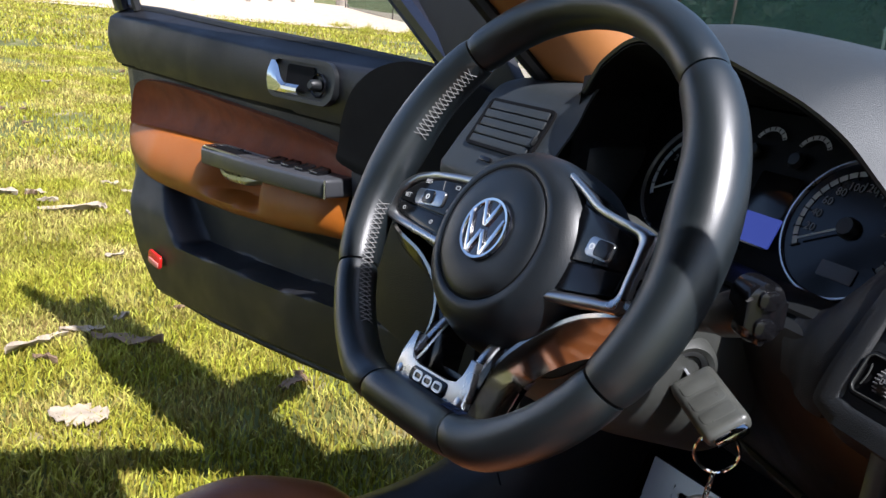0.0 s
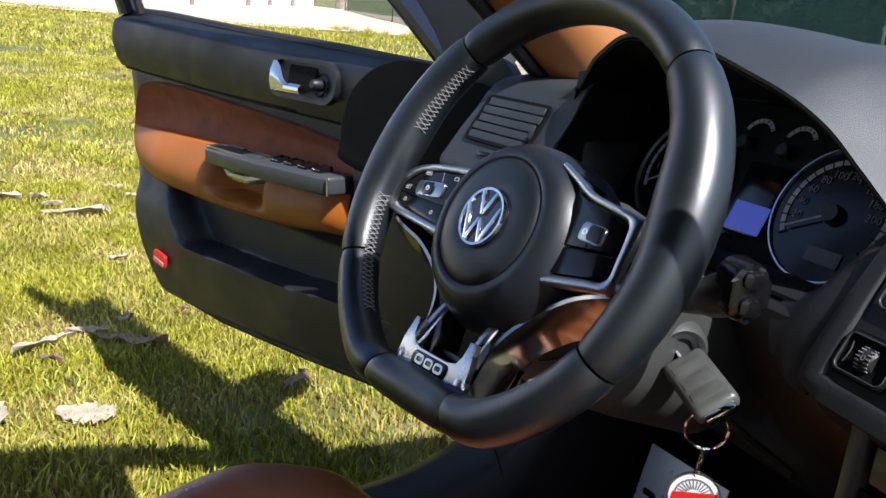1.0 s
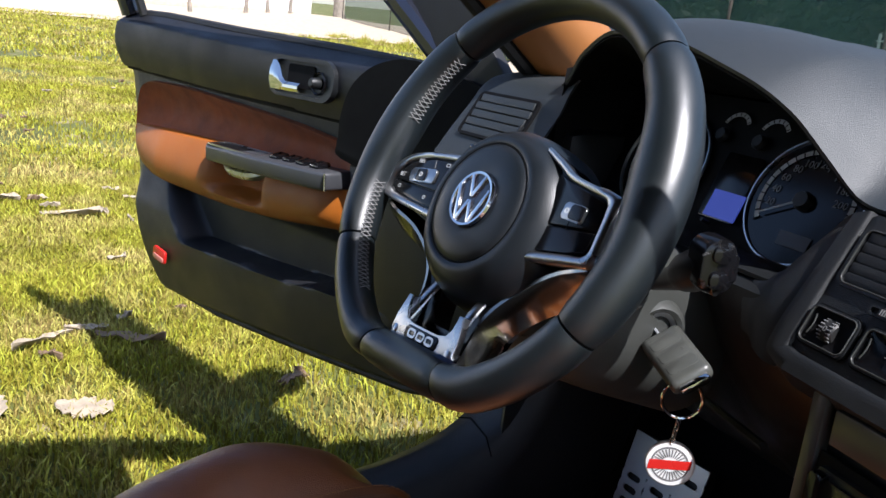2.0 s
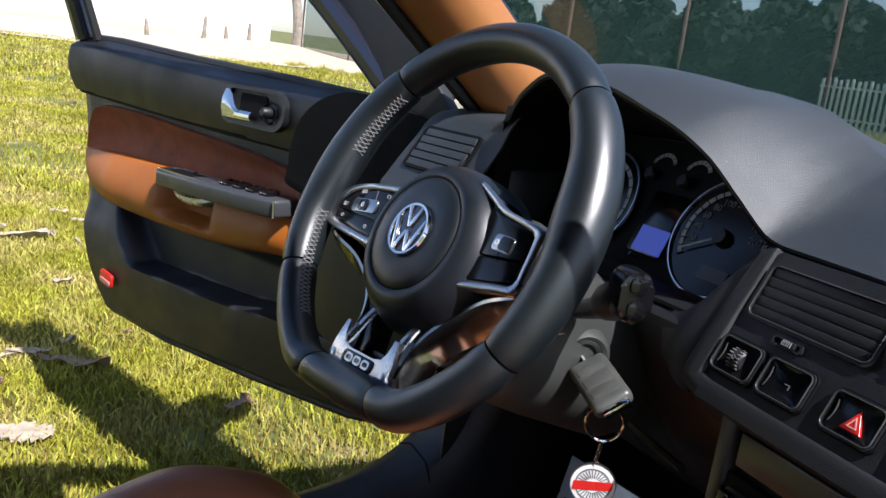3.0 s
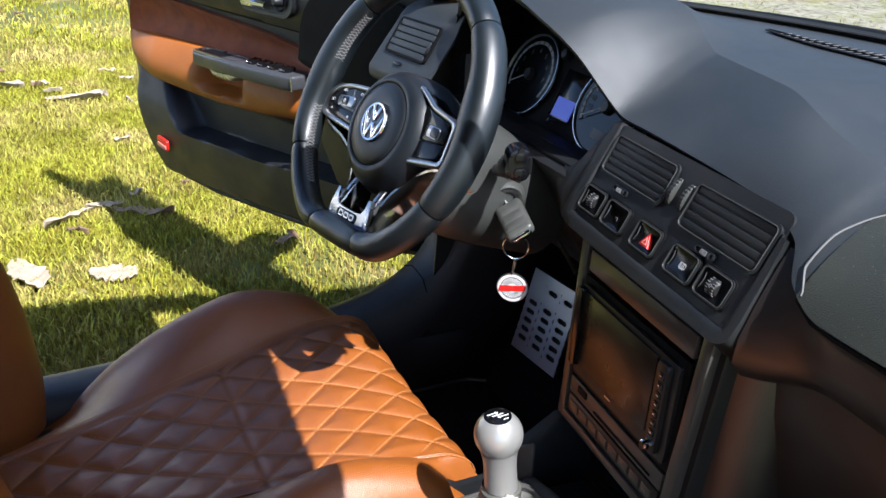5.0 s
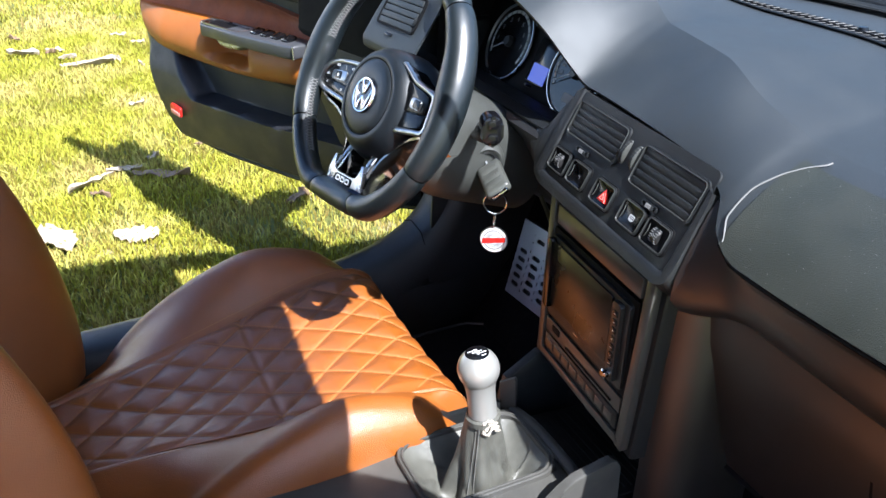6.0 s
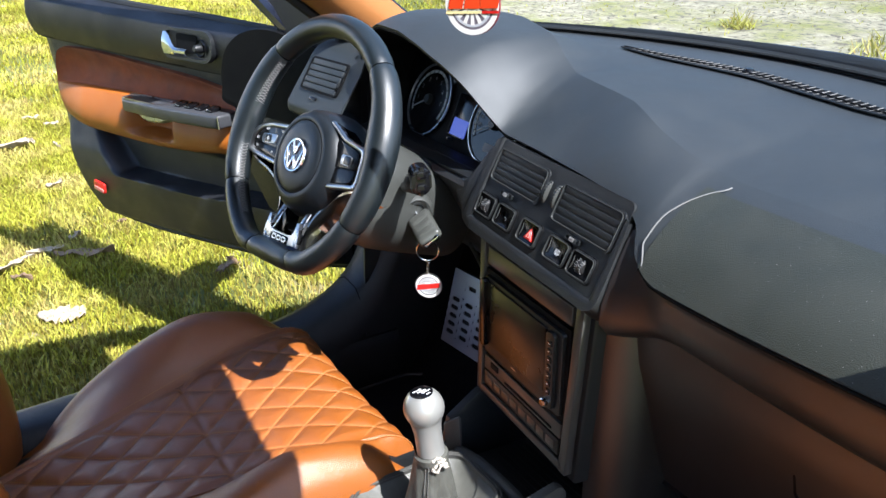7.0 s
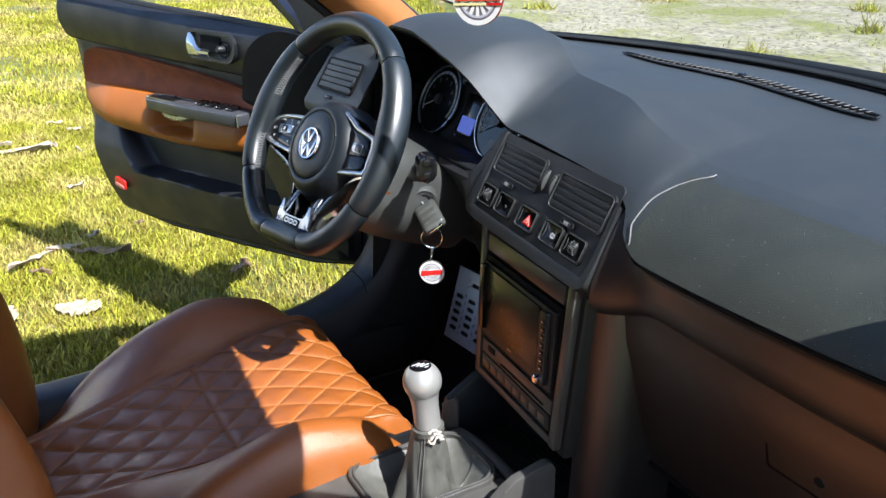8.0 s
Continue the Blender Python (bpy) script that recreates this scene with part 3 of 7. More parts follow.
    for i in range(21):
        x = -0.70 + 1.40 * i / 20
        k = x / 0.70
        c = 1 - k * k
        a, b = Vector((x * 0.985, 0.762 + 0.245 * c, 1.026)), Vector((0.58 * k, 0.298 + 0.036 * c, 1.372 + 0.02 * c))
        rows.append([a.lerp(b, j / 10) + Vector((0, 0, 0.018 * math.sin(math.pi * j / 10))) for j in range(11)])
    w = part("windscreen", loft(rows), PANE, body, "slightly green windscreen glass", 60)
    w.visible_shadow = False
    # wipers, scuttle grille and the black border printed along the glass foot
    band = [[r[0] + Vector((0, -0.003, 0.001)), r[0].lerp(r[1], 0.30) + Vector((0, -0.003, 0.0))] for r in rows]
    part("black_border", thick(loft(band), 0.001), RUBBER, body, "black printed glass border")
    def foot(x, dy, z):
        return (x, 0.775 + 0.245 * (1 - (x / 0.7) ** 2) + dy * (0.35 + 0.65 * (x + 0.7) / 1.4), z)
    part("scuttle", thick(loft([[foot(x, 0.0, 1.020), foot(x, 0.02, 1.031), foot(x, 0.07, 1.036), foot(x, 0.11, 1.034), foot(x, 0.13, 1.005)] for x in [-0.69 + 1.38 * i / 20 for i in range(21)]]), 0.006), DARK, body, "black scuttle cover")
    for x0, x1 in ((-0.42, 0.22), (0.10, 0.62)):
        def wp(x, u):
            k = x / 0.70
            return Vector((x, 0.860 + 0.245 * (1 - k * k), 1.016 + u))
        part("wiper_blade", sweep([wp(x0 + (x1 - x0) * i / 12, 0.004 * math.sin(i)) + Vector((0, -0.02 * i / 12, 0.010 * i / 12)) for i in range(13)], 0.004, 6), RUBBER, body, "black wiper blade")
        part("wiper_arm", sweep([wp(x0 + (x1 - x0) * i / 8, 0.006) + Vector((0, 0.02 - 0.04 * i / 8, 0.0)) for i in range(5)], 0.006, 6), RUBBER, body)
    part("windscreen_seal", sweep([r[0] + Vector((0, -0.004, 0.004)) for r in rows], 0.011, 8), RUBBER, body)
    for s in (-1, 1):
        part("front_wing", thick(loft([[(s * 0.72, y, 0.94 - 0.16 * max(0, y - 1.15)) for y in (0.95, 1.3, 1.7, 2.1)], [(s * 0.80, y, 0.84 - 0.16 * max(0, y - 1.15)) for y in (0.95, 1.3, 1.7, 2.1)], [(s * 0.82, y, 0.35) for y in (0.95, 1.3, 1.7, 2.1)]]), 0.01), PAINT, body)


build_shell()


# ---- dashboard ----
def along(table, x):
    """Values at x of a table of (x, v1, v2 ...), smooth through its stations."""
    xs = [r[0] for r in table]
    if x <= xs[0]:
        return table[0][1:]
    if x >= xs[-1]:
        return table[-1][1:]
    i = max(k for k in range(len(xs)) if xs[k] <= x)
    i = min(i, len(xs) - 2)
    h = xs[i + 1] - xs[i]
    u = (x - xs[i]) / h
    out = []
    for c in range(1, len(table[0])):
        def slope(k):
            if k == 0 or k == len(xs) - 1:
                return 0.0
            d0, d1 = (table[k][c] - table[k - 1][c]) / (xs[k] - xs[k - 1]), (table[k + 1][c] - table[k][c]) / (xs[k + 1] - xs[k])
            return 0.0 if d0 * d1 <= 0 else 2 * d0 * d1 / (d0 + d1)
        p, q, m0, m1 = table[i][c], table[i + 1][c], slope(i) * h, slope(i + 1) * h
        out.append((2 * u ** 3 - 3 * u * u + 1) * p + (u ** 3 - 2 * u * u + u) * m0 + (-2 * u ** 3 + 3 * u * u) * q + (u ** 3 - u * u) * m1)
    return tuple(out)


# x, crease y, crease z, lip y, lip z
DASH_LINE = [
    (-0.76, 0.64, 0.985, 0.560, 0.975),
    (-0.64, 0.66, 1.000, 0.560, 0.995),
    (-0.585, 0.70, 1.030, 0.555, 1.010),
    (-0.54, 0.72, 1.062, 0.548, 1.050),
    (-0.47, 0.73, 1.080, 0.538, 1.076),
    (-0.40, 0.735, 1.086, 0.532, 1.077),
    (-0.35, 0.735, 1.085, 0.530, 1.069),
    (-0.30, 0.728, 1.080, 0.530, 1.056),
    (-0.25, 0.72, 1.072, 0.533, 1.040),
    (-0.215, 0.71, 1.060, 0.541, 1.020),
    (-0.19, 0.702, 1.048, 0.555, 0.992),
    (-0.165, 0.695, 1.038, 0.570, 0.964),
    (-0.145, 0.69, 1.032, 0.570, 0.960),
    (0.0, 0.655, 1.030, 0.556, 0.958),
    (0.10, 0.628, 1.008, 0.545, 0.953),
    (0.155, 0.622, 0.995, 0.530, 0.940),
    (0.185, 0.622, 0.988, 0.505, 0.912),
    (0.23, 0.622, 0.985, 0.492, 0.898),
    (0.45, 0.622, 0.985, 0.484, 0.905),
    (0.76, 0.63, 0.985, 0.500, 0.915),
]


def top_height(cz, w):
    return 1.031 + (cz - 1.031) * w ** (3 if cz > 1.031 else 1.6)


def dash_row(x):
    cy, cz, ly, lz = along(DASH_LINE, x)
    base = 0.772 + 0.24 * (1 - (x / 0.72) ** 2)
    c, l = Vector((x, cy, cz)), Vector((x, ly, lz))
    row = [Vector((x, base + (cy - base) * w, top_height(cz, w))) for w in (0, 0.25, 0.5, 0.75, 0.9, 0.975)]
    round_ = min(1.0, max(0.0, (cz - lz - 0.01) / 0.05)) * min(1.0, max(0.0, (x + 0.05) / 0.15))
    swell = 0.016 * min(1.0, max(0.0, (-0.17 - x) / 0.08))
    for k in range(1, 13):
        u = k / 12
        ang = u * math.pi / 2
        a = Vector((x, cy + (ly - cy) * (0.55 * u + 0.45 * math.sin(ang)), cz - (cz - lz) * (0.52 * u + 0.48 * (1 - math.cos(ang)))))
        w = 0.085 * (1 - u)
        near = [along(DASH_LINE, x + w * k_) for k_ in (-1, -0.5, 0, 0.5, 1)]
        sy, sz = sum(q[2] for q in near) / 5, sum(q[3] for q in near) / 5
        f = Vector((x, cy + (sy - cy) * u, cz + (sz - cz) * u + swell * math.sin(math.pi * u ** 1.3)))
        row.append(f.lerp(a, round_))
    return row


def dash_at(x, y):
    """The height of the dashboard's flat top."""
    cy, cz, _, _ = along(DASH_LINE, x)
    base = 0.772 + 0.24 * (1 - (x / 0.72) ** 2)
    u = (base - y) / (base - cy)
    u = max(0, min(1, u))
    return top_height(cz, u)


def turned(o, yaw, lean, name=None):
    """A face's pose: x to the right, y up the face, z towards the seats; yaw and lean in degrees."""
    a, t = radians(yaw), radians(lean)
    return basis(o, (math.cos(a), math.sin(a), 0), (-math.sin(a) * math.sin(t), math.cos(a) * math.sin(t), math.cos(t)))


def build_dash():
    d = thing("dashboard")
    tagged(d, "black grained plastic dashboard with dust on it", "dashboard")
    xs = [-0.585 + 1.305 * i / 200 for i in range(201)]
    rows = [dash_row(x) for x in xs]
    ridge = [Vector((x, *along(DASH_LINE, x)[:2])) for x in xs]
    part("dash_top", thick(loft([r[:6] + [c] for r, c in zip(rows, ridge)]), 0.004), DASH, d, "flat dusty top under the windscreen", 60)
    part("dash_front", thick(loft([[c] + r[6:] for r, c in zip(rows, ridge)]), 0.004), DASH, d, smooth=60)
    # fascia that falls from the lip: flush with the centre panel, then stepping back under the lid
    rows = []
    for i in range(41):
        x = 0.156 + 0.584 * i / 40
        _, _, ly, lz = along(DASH_LINE, x)
        k = max(0.0, min(1.0, (x - 0.150) / 0.09))
        k = k * k * (3 - 2 * k)
        near = [VENT_M @ Vector((x, v, d_)) for v, d_ in ((0.036, -0.003), (0.02, -0.001), (0.0, 0.0), (-0.03, 0.0), (-0.06, -0.002), (-0.082, -0.010), (-0.090, -0.03))]
        far = [Vector(q) for q in ((x, ly + 0.014, lz - 0.008), (x, ly + 0.020, lz - 0.022), (x, ly + 0.020, lz - 0.035), (x, ly + 0.022, 0.855), (x, ly + 0.026, 0.838), (x, ly + 0.034, 0.828), (x, ly + 0.06, 0.822))]
        rows.append([Vector((x, ly + 0.003, lz - 0.001))] + [p_.lerp(q_, k) for p_, q_ in zip(near, far)])
        for r_ in rows[-1]:
            r_.x = x
    part("fascia", thick(loft(rows), 0.004), LOWER, d, smooth=50)
    # neck between the centre panel and the instrument binnacle
    rows = []
    for i in range(11):
        u = i / 10
        w_ = u * u * (3 - 2 * u)
        a_ = [VENT_M @ Vector((-0.170, v, d_)) for v, d_ in ((0.062, -0.012), (0.03, -0.002), (-0.01, 0.0), (-0.05, -0.002), (-0.078, -0.012))]
        b_ = [Vector(q) for q in ((-0.27, 0.600, 0.882), (-0.27, 0.575, 0.886), (-0.27, 0.555, 0.880), (-0.27, 0.545, 0.862), (-0.27, 0.55, 0.835))]
        rows.append([p_.lerp(q_, w_) for p_, q_ in zip(a_, b_)])
        for r_ in rows[-1]:
            r_.x = -0.168 - 0.062 * u
    part("neck", thick(loft([[q + Vector((0, -0.010 * min(1, 2 * k / 10), 0)) for q in r] for k, r in enumerate(rows)]), 0.006), PANEL, d, smooth=60)
    # raised seam round the airbag lid
    seam = []
    for i in range(37):
        u = i / 36
        x = along([(0.0, 0.218), (0.15, 0.205), (0.35, 0.192), (0.6, 0.184), (0.85, 0.185), (1.0, 0.200)], u)[0]
        r_ = dash_row(x)[6:]
        k = min(int(u * 10.6), 10)
        seam.append(r_[k].lerp(r_[k + 1], u * 10.6 - k) + Vector((0, -0.0015, 0.0015)))
    part("lid_seam", sweep(seam, 0.0011, 6), SEAM, d, "worn light seam of the airbag lid")
    lid = []
    for i in range(31):
        x = 0.196 + 0.47 * i / 30
        row = dash_row(x)[6:]
        lid.append([q + Vector((0, -0.0018, 0.0018)) for q in row[1:12]])
    part("airbag_lid", thick(loft(lid), 0.003), LID, d, "dusty grained passenger airbag lid", 60)
    part("lid_gap", sweep([(x, along(DASH_LINE, x)[2] + 0.001, along(DASH_LINE, x)[3] - 0.003) for x in [0.195 + 0.5 * i / 20 for i in range(21)]], 0.0022, 6), DARK, d)
    # demister grille let into the top
    def top_m(x, y):
        return Vector((x, y, dash_at(x, y)))
    n = 40
    bars = []
    low, high = [], []
    for i in range(n + 1):
        x = -0.236 + 0.475 * i / n
        k = max(0.0, 1 - (x / 0.243) ** 2)
        yc = 0.858 + 0.017 * k
        w = 0.003 + 0.0130 * k ** 0.5
        low.append(top_m(x, yc - w) + Vector((0, 0, 0.0035)))
        high.append(top_m(x, yc + w) + Vector((0, 0, 0.0035)))
    part("grille_slot", loft([[a, b] for a, b in zip(low, high)]), DARK, d, "dark demister slot")
    part("grille_border", sweep(low + high[::-1], 0.0013, 6, True), PANEL, d)
    part("grille_border", sweep([(a + b) / 2 + Vector((0, 0, 0.001)) for a, b in zip(low, high)], 0.0010, 5), DARK, d)
    for i in range(2, n - 1):
        a, b = low[i], high[i]
        s = Vector((0.005, 0, 0.001))
        part("grille_bar", sweep([a - s, b + s], 0.0010, 5), PANEL, d)
    part("light_sensor", lathe([(0.0, 0.006), (0.006, 0.005), (0.008, 0.0), (0.0, -0.002)], 16, Matrix.Translation(top_m(-0.007, 0.884) + Vector((0, 0, 0.003)))), GLOSSY, d, "small black dome sensor")
    return d


VENT_M = turned((0, 0.527, 0.903), -5, 27)
dash = build_dash()


def vent(parent, m, w, h, n, tab):
    """An air vent: slim frame and broad flat slats with dark gaps between them."""
    v = part("vent_frame", ring_slab(outline_round(w + 0.008, h + 0.007, 0.008), outline_round(w, h, 0.006), 0.010, m @ pose(0, 0, 0.003)), PANEL, parent)
    part("frame_edge", sweep([m @ Vector((x, y, 0.0032)) for x, y in outline_round(w + 0.001, h + 0.001, 0.006)], 0.0007, 5, True), SHROUD, v)
    part("vent_back", slab(outline_round(w + 0.003, h + 0.003, 0.005), 0.002, 0, m @ pose(0, 0, -0.012)), DARK, v)
    for i in range(n):
        y = -h / 2 + h * (i + 0.5) / n
        b = box(w - 0.003, h / n * 0.90, 0.0030, 0.0010, m @ pose(0, y, 0.0004, 9))
        part("slat", b, PANEL, v)
    if tab:
        part("lever", box(0.006, 0.012, 0.008, 0.002, m @ pose(w / 2 + 0.006, -0.008, 0.002)), PLASTIC, v)
    return v


def switch(parent, m, w, h, icon):
    """A flush dash switch: dark joint, thin raised bezel, and a slightly hollowed rocker with its mark."""
    s = part("switch", ring_slab(outline_round(w, h, 0.0065), outline_round(w - 0.0046, h - 0.0046, 0.005), 0.008, m @ pose(0, 0, 0.0052)), PANEL, parent)
    part("joint", ring_slab(outline_round(w + 0.0024, h + 0.0024, 0.0075), outline_round(w, h, 0.0065), 0.004, m @ pose(0, 0, 0.0034)), DARK, s)
    part("bezel_edge", sweep([m @ Vector((x, y, 0.0054)) for x, y in outline_round(w - 0.0040, h - 0.0040, 0.005)], 0.0006, 5, True), SHROUD, s)
    iw, ih = w - 0.0050, h - 0.0050
    rows = []
    for j in range(11):
        row = []
        for i in range(13):
            x, y = -iw / 2 + iw * i / 12, -ih / 2 + ih * j / 10
            hollow = math.sin(math.pi * i / 12) ** 0.6 * math.sin(math.pi * j / 10) ** 0.6
            row.append((x, y, 0.0042 - 0.0022 * hollow - 0.0012 * (1 - j / 10)))
        rows.append(row)
    part("rocker", moved(loft(rows), m), GLOSSY if icon in ("plain", "hazard", "rear") else DARK, s, smooth=60)
    part("rocker_base", slab(outline_round(iw, ih, 0.004), 0.004, 0, m @ pose(0, 0, 0.0008)), DARK, s)
    # pale line laid along the rocker's left side as a drawn glint
    glint = [m @ Vector((-iw / 2 + 0.004 + 0.0014 * math.sin(math.pi * k / 8), -ih * 0.30 + ih * 0.60 * k / 8, 0.0040)) for k in range(9)]
    part("rocker_ridge", sweep(glint, 0.0006, 5), SHROUD, s)
    tm = m @ pose(0.002, -0.001, 0.0026, -3)
    if icon == "hazard":
        part("triangle", slab([(-0.0088, -0.0075), (0.0088, -0.0075), (0, 0.0085)], 0.0024, 0.0006, tm @ pose(0, 0, 0.0012)), RED, s, "red hazard triangle")
        part("triangle_mark", ring_slab([(-0.0044, -0.0050), (0.0044, -0.0050), (0, 0.0034)], [(-0.0028, -0.0041), (0.0028, -0.0041), (0, 0.0014)], 0.0004, tm @ pose(0, 0, 0.0016)), PINK, s)
    elif icon == "wheel":
        wh = part("thumbwheel", lathe([(0.0, 0.0065), (0.0075, 0.0065), (0.0095, 0.0045), (0.0095, -0.0045), (0.0075, -0.0065), (0.0, -0.0065)], 28, m @ pose(0, 0, -0.0015, 0, 90, 0)), RUBBER, s, "ribbed thumbwheel")
        for k in range(7):
            g = radians(-54 + 18 * k)
            for sx in (-0.0042, 0.0042):
                part("rib", box(0.0036, 0.0009, 0.0009, 0, m @ pose(sx, 0.0096 * math.sin(g), -0.0015 + 0.0096 * math.cos(g), -math.degrees(g))), DIM, wh)
        part("mark", ring_slab(outline_round(0.0030, 0.0042, 0.0012, 3), outline_round(0.0018, 0.0030, 0.0006, 3), 0.0003, m @ pose(0, 0, 0.0083)), DIM, wh)
    elif icon == "rear":
        part("mark", ring_slab(outline_round(0.0095, 0.0062, 0.001, 2), outline_round(0.0080, 0.0047, 0.0006, 2), 0.0003, tm @ pose(0, 0, 0.0004)), ARC, s, "pale heated screen mark")
        for k in (-1, 0, 1):
            part("mark", box(0.0006, 0.0070, 0.0003, 0, tm @ pose(0.0022 * k, -0.0008, 0.0006)), ARC, s)
    else:
        part("mark", box(0.005, 0.0007, 0.0003, 0, tm @ pose(0, 0.001, 0.0003)), DIM, s)
        part("mark", box(0.0007, 0.003, 0.0003, 0, tm @ pose(0.0025, -0.001, 0.0003)), DIM, s)
    return s


def build_centre():
    p = thing("centre_vent_panel")
    tagged(p, "black centre panel with two air vents and five switches", "vent panel")
    # soft surround, open hood above
    outer = [(-0.166, 0.052), (-0.176, -0.05), (-0.160, -0.078), (-0.10, -0.083), (0.10, -0.083), (0.150, -0.080), (0.160, -0.05), (0.152, 0.034)]
    inner = [(-0.150, 0.060), (-0.151, -0.048), (-0.144, -0.060), (-0.10, -0.062), (0.10, -0.064), (0.138, -0.064), (0.145, -0.05), (0.144, 0.040)]
    rows = []
    def dense(pts, n=64):
        return [(q.x, q.y) for q in smooth_line([(a, b, 0) for a, b in pts], n)]
    o, i_ = dense(outer), dense(inner)
    ridge = [((a[0] * 0.35 + b[0] * 0.65), (a[1] * 0.35 + b[1] * 0.65)) for a, b in zip(o, i_)]
    bm = loft([[(x, y, -0.020) for x, y in o], [((a[0] + b[0]) / 2, (a[1] + b[1]) / 2, 0.004) for a, b in zip(o, ridge)], [(x, y, 0.004) for x, y in ridge], [((a[0] + 3 * b[0]) / 4, (a[1] + 3 * b[1]) / 4, 0.0038) for a, b in zip(ridge, i_)], [(x, y, 0.003) for x, y in i_], [(x, y, -0.02) for x, y in i_]])
    part("surround", thick(moved(bm, VENT_M), 0.002), PANEL, p, smooth=70)
    part("panel_back", slab(outline_round(0.296, 0.126, 0.010), 0.02, 0, VENT_M @ pose(-0.003, -0.004, 0.0020)), PANEL, p)
    # deck under the vents: a plate with raised upper edge
    vent(p, VENT_M @ pose(-0.082, 0.0240, 0.002), 0.118, 0.043, 5, False)
    vent(p, VENT_M @ pose(0.078, 0.0190, 0.002), 0.118, 0.046, 5, False)
    for x in (-0.0125, 0.0085):
        t = part("thumbwheel", lathe([(0.0, 0.0035), (0.020, 0.0035), (0.0215, 0.0025), (0.0215, -0.0025), (0.020, -0.0035), (0.0, -0.0035)], 48, VENT_M @ pose(x, 0.022, -0.013, 0, 90, 0)), SHROUD, p, "grey knurled thumbwheel")
        for k in range(12):
            a = radians(-60 + 120 * k / 11)
            part("knurl", box(0.0074, 0.0008, 0.0012, 0, VENT_M @ pose(x, 0.022 + 0.0216 * math.sin(a), -0.013 + 0.0216 * math.cos(a), -math.degrees(a))), RUBBER, t)
        part("arrow_mark", slab([(-0.003, -0.003), (0.003, -0.003), (0, 0.003)], 0.0005, 0, VENT_M @ pose(x, -0.006, -0.0053)), DIM, p)
        part("arrow_mark", slab([(-0.002, 0.002), (0.002, 0.002), (0, -0.002)], 0.0005, 0, VENT_M @ pose(x, 0.048, -0.0053)), DIM, p)
    for x, y in ((-0.090, -0.0085), (0.073, -0.0135)):
        s = part("slider_slot", ring_slab(outline_round(0.030, 0.008, 0.003), outline_round(0.026, 0.0045, 0.002), 0.004, VENT_M @ pose(x, y, 0.0055)), PANEL, p)
        part("slider", box(0.014, 0.005, 0.005, 0.001, VENT_M @ pose(x + 0.002, y, 0.0050)), PLASTIC, s)
        for k in range(5):
            part("rib", box(0.0006, 0.0046, 0.0012, 0, VENT_M @ pose(x - 0.002 + 0.002 * k, y, 0.0078)), DIM, s)
    for x, icon in ((-0.1245, "wheel"), (-0.073, "plain"), (-0.0105, "hazard"), (0.0545, "rear"), (0.1065, "wheel")):
        switch(p, VENT_M @ pose(x, -0.0355, 0.001), 0.046, 0.0320, icon)


build_centre()

STACK_M = turned((0.006, 0.492, 0.715), -5, 2)


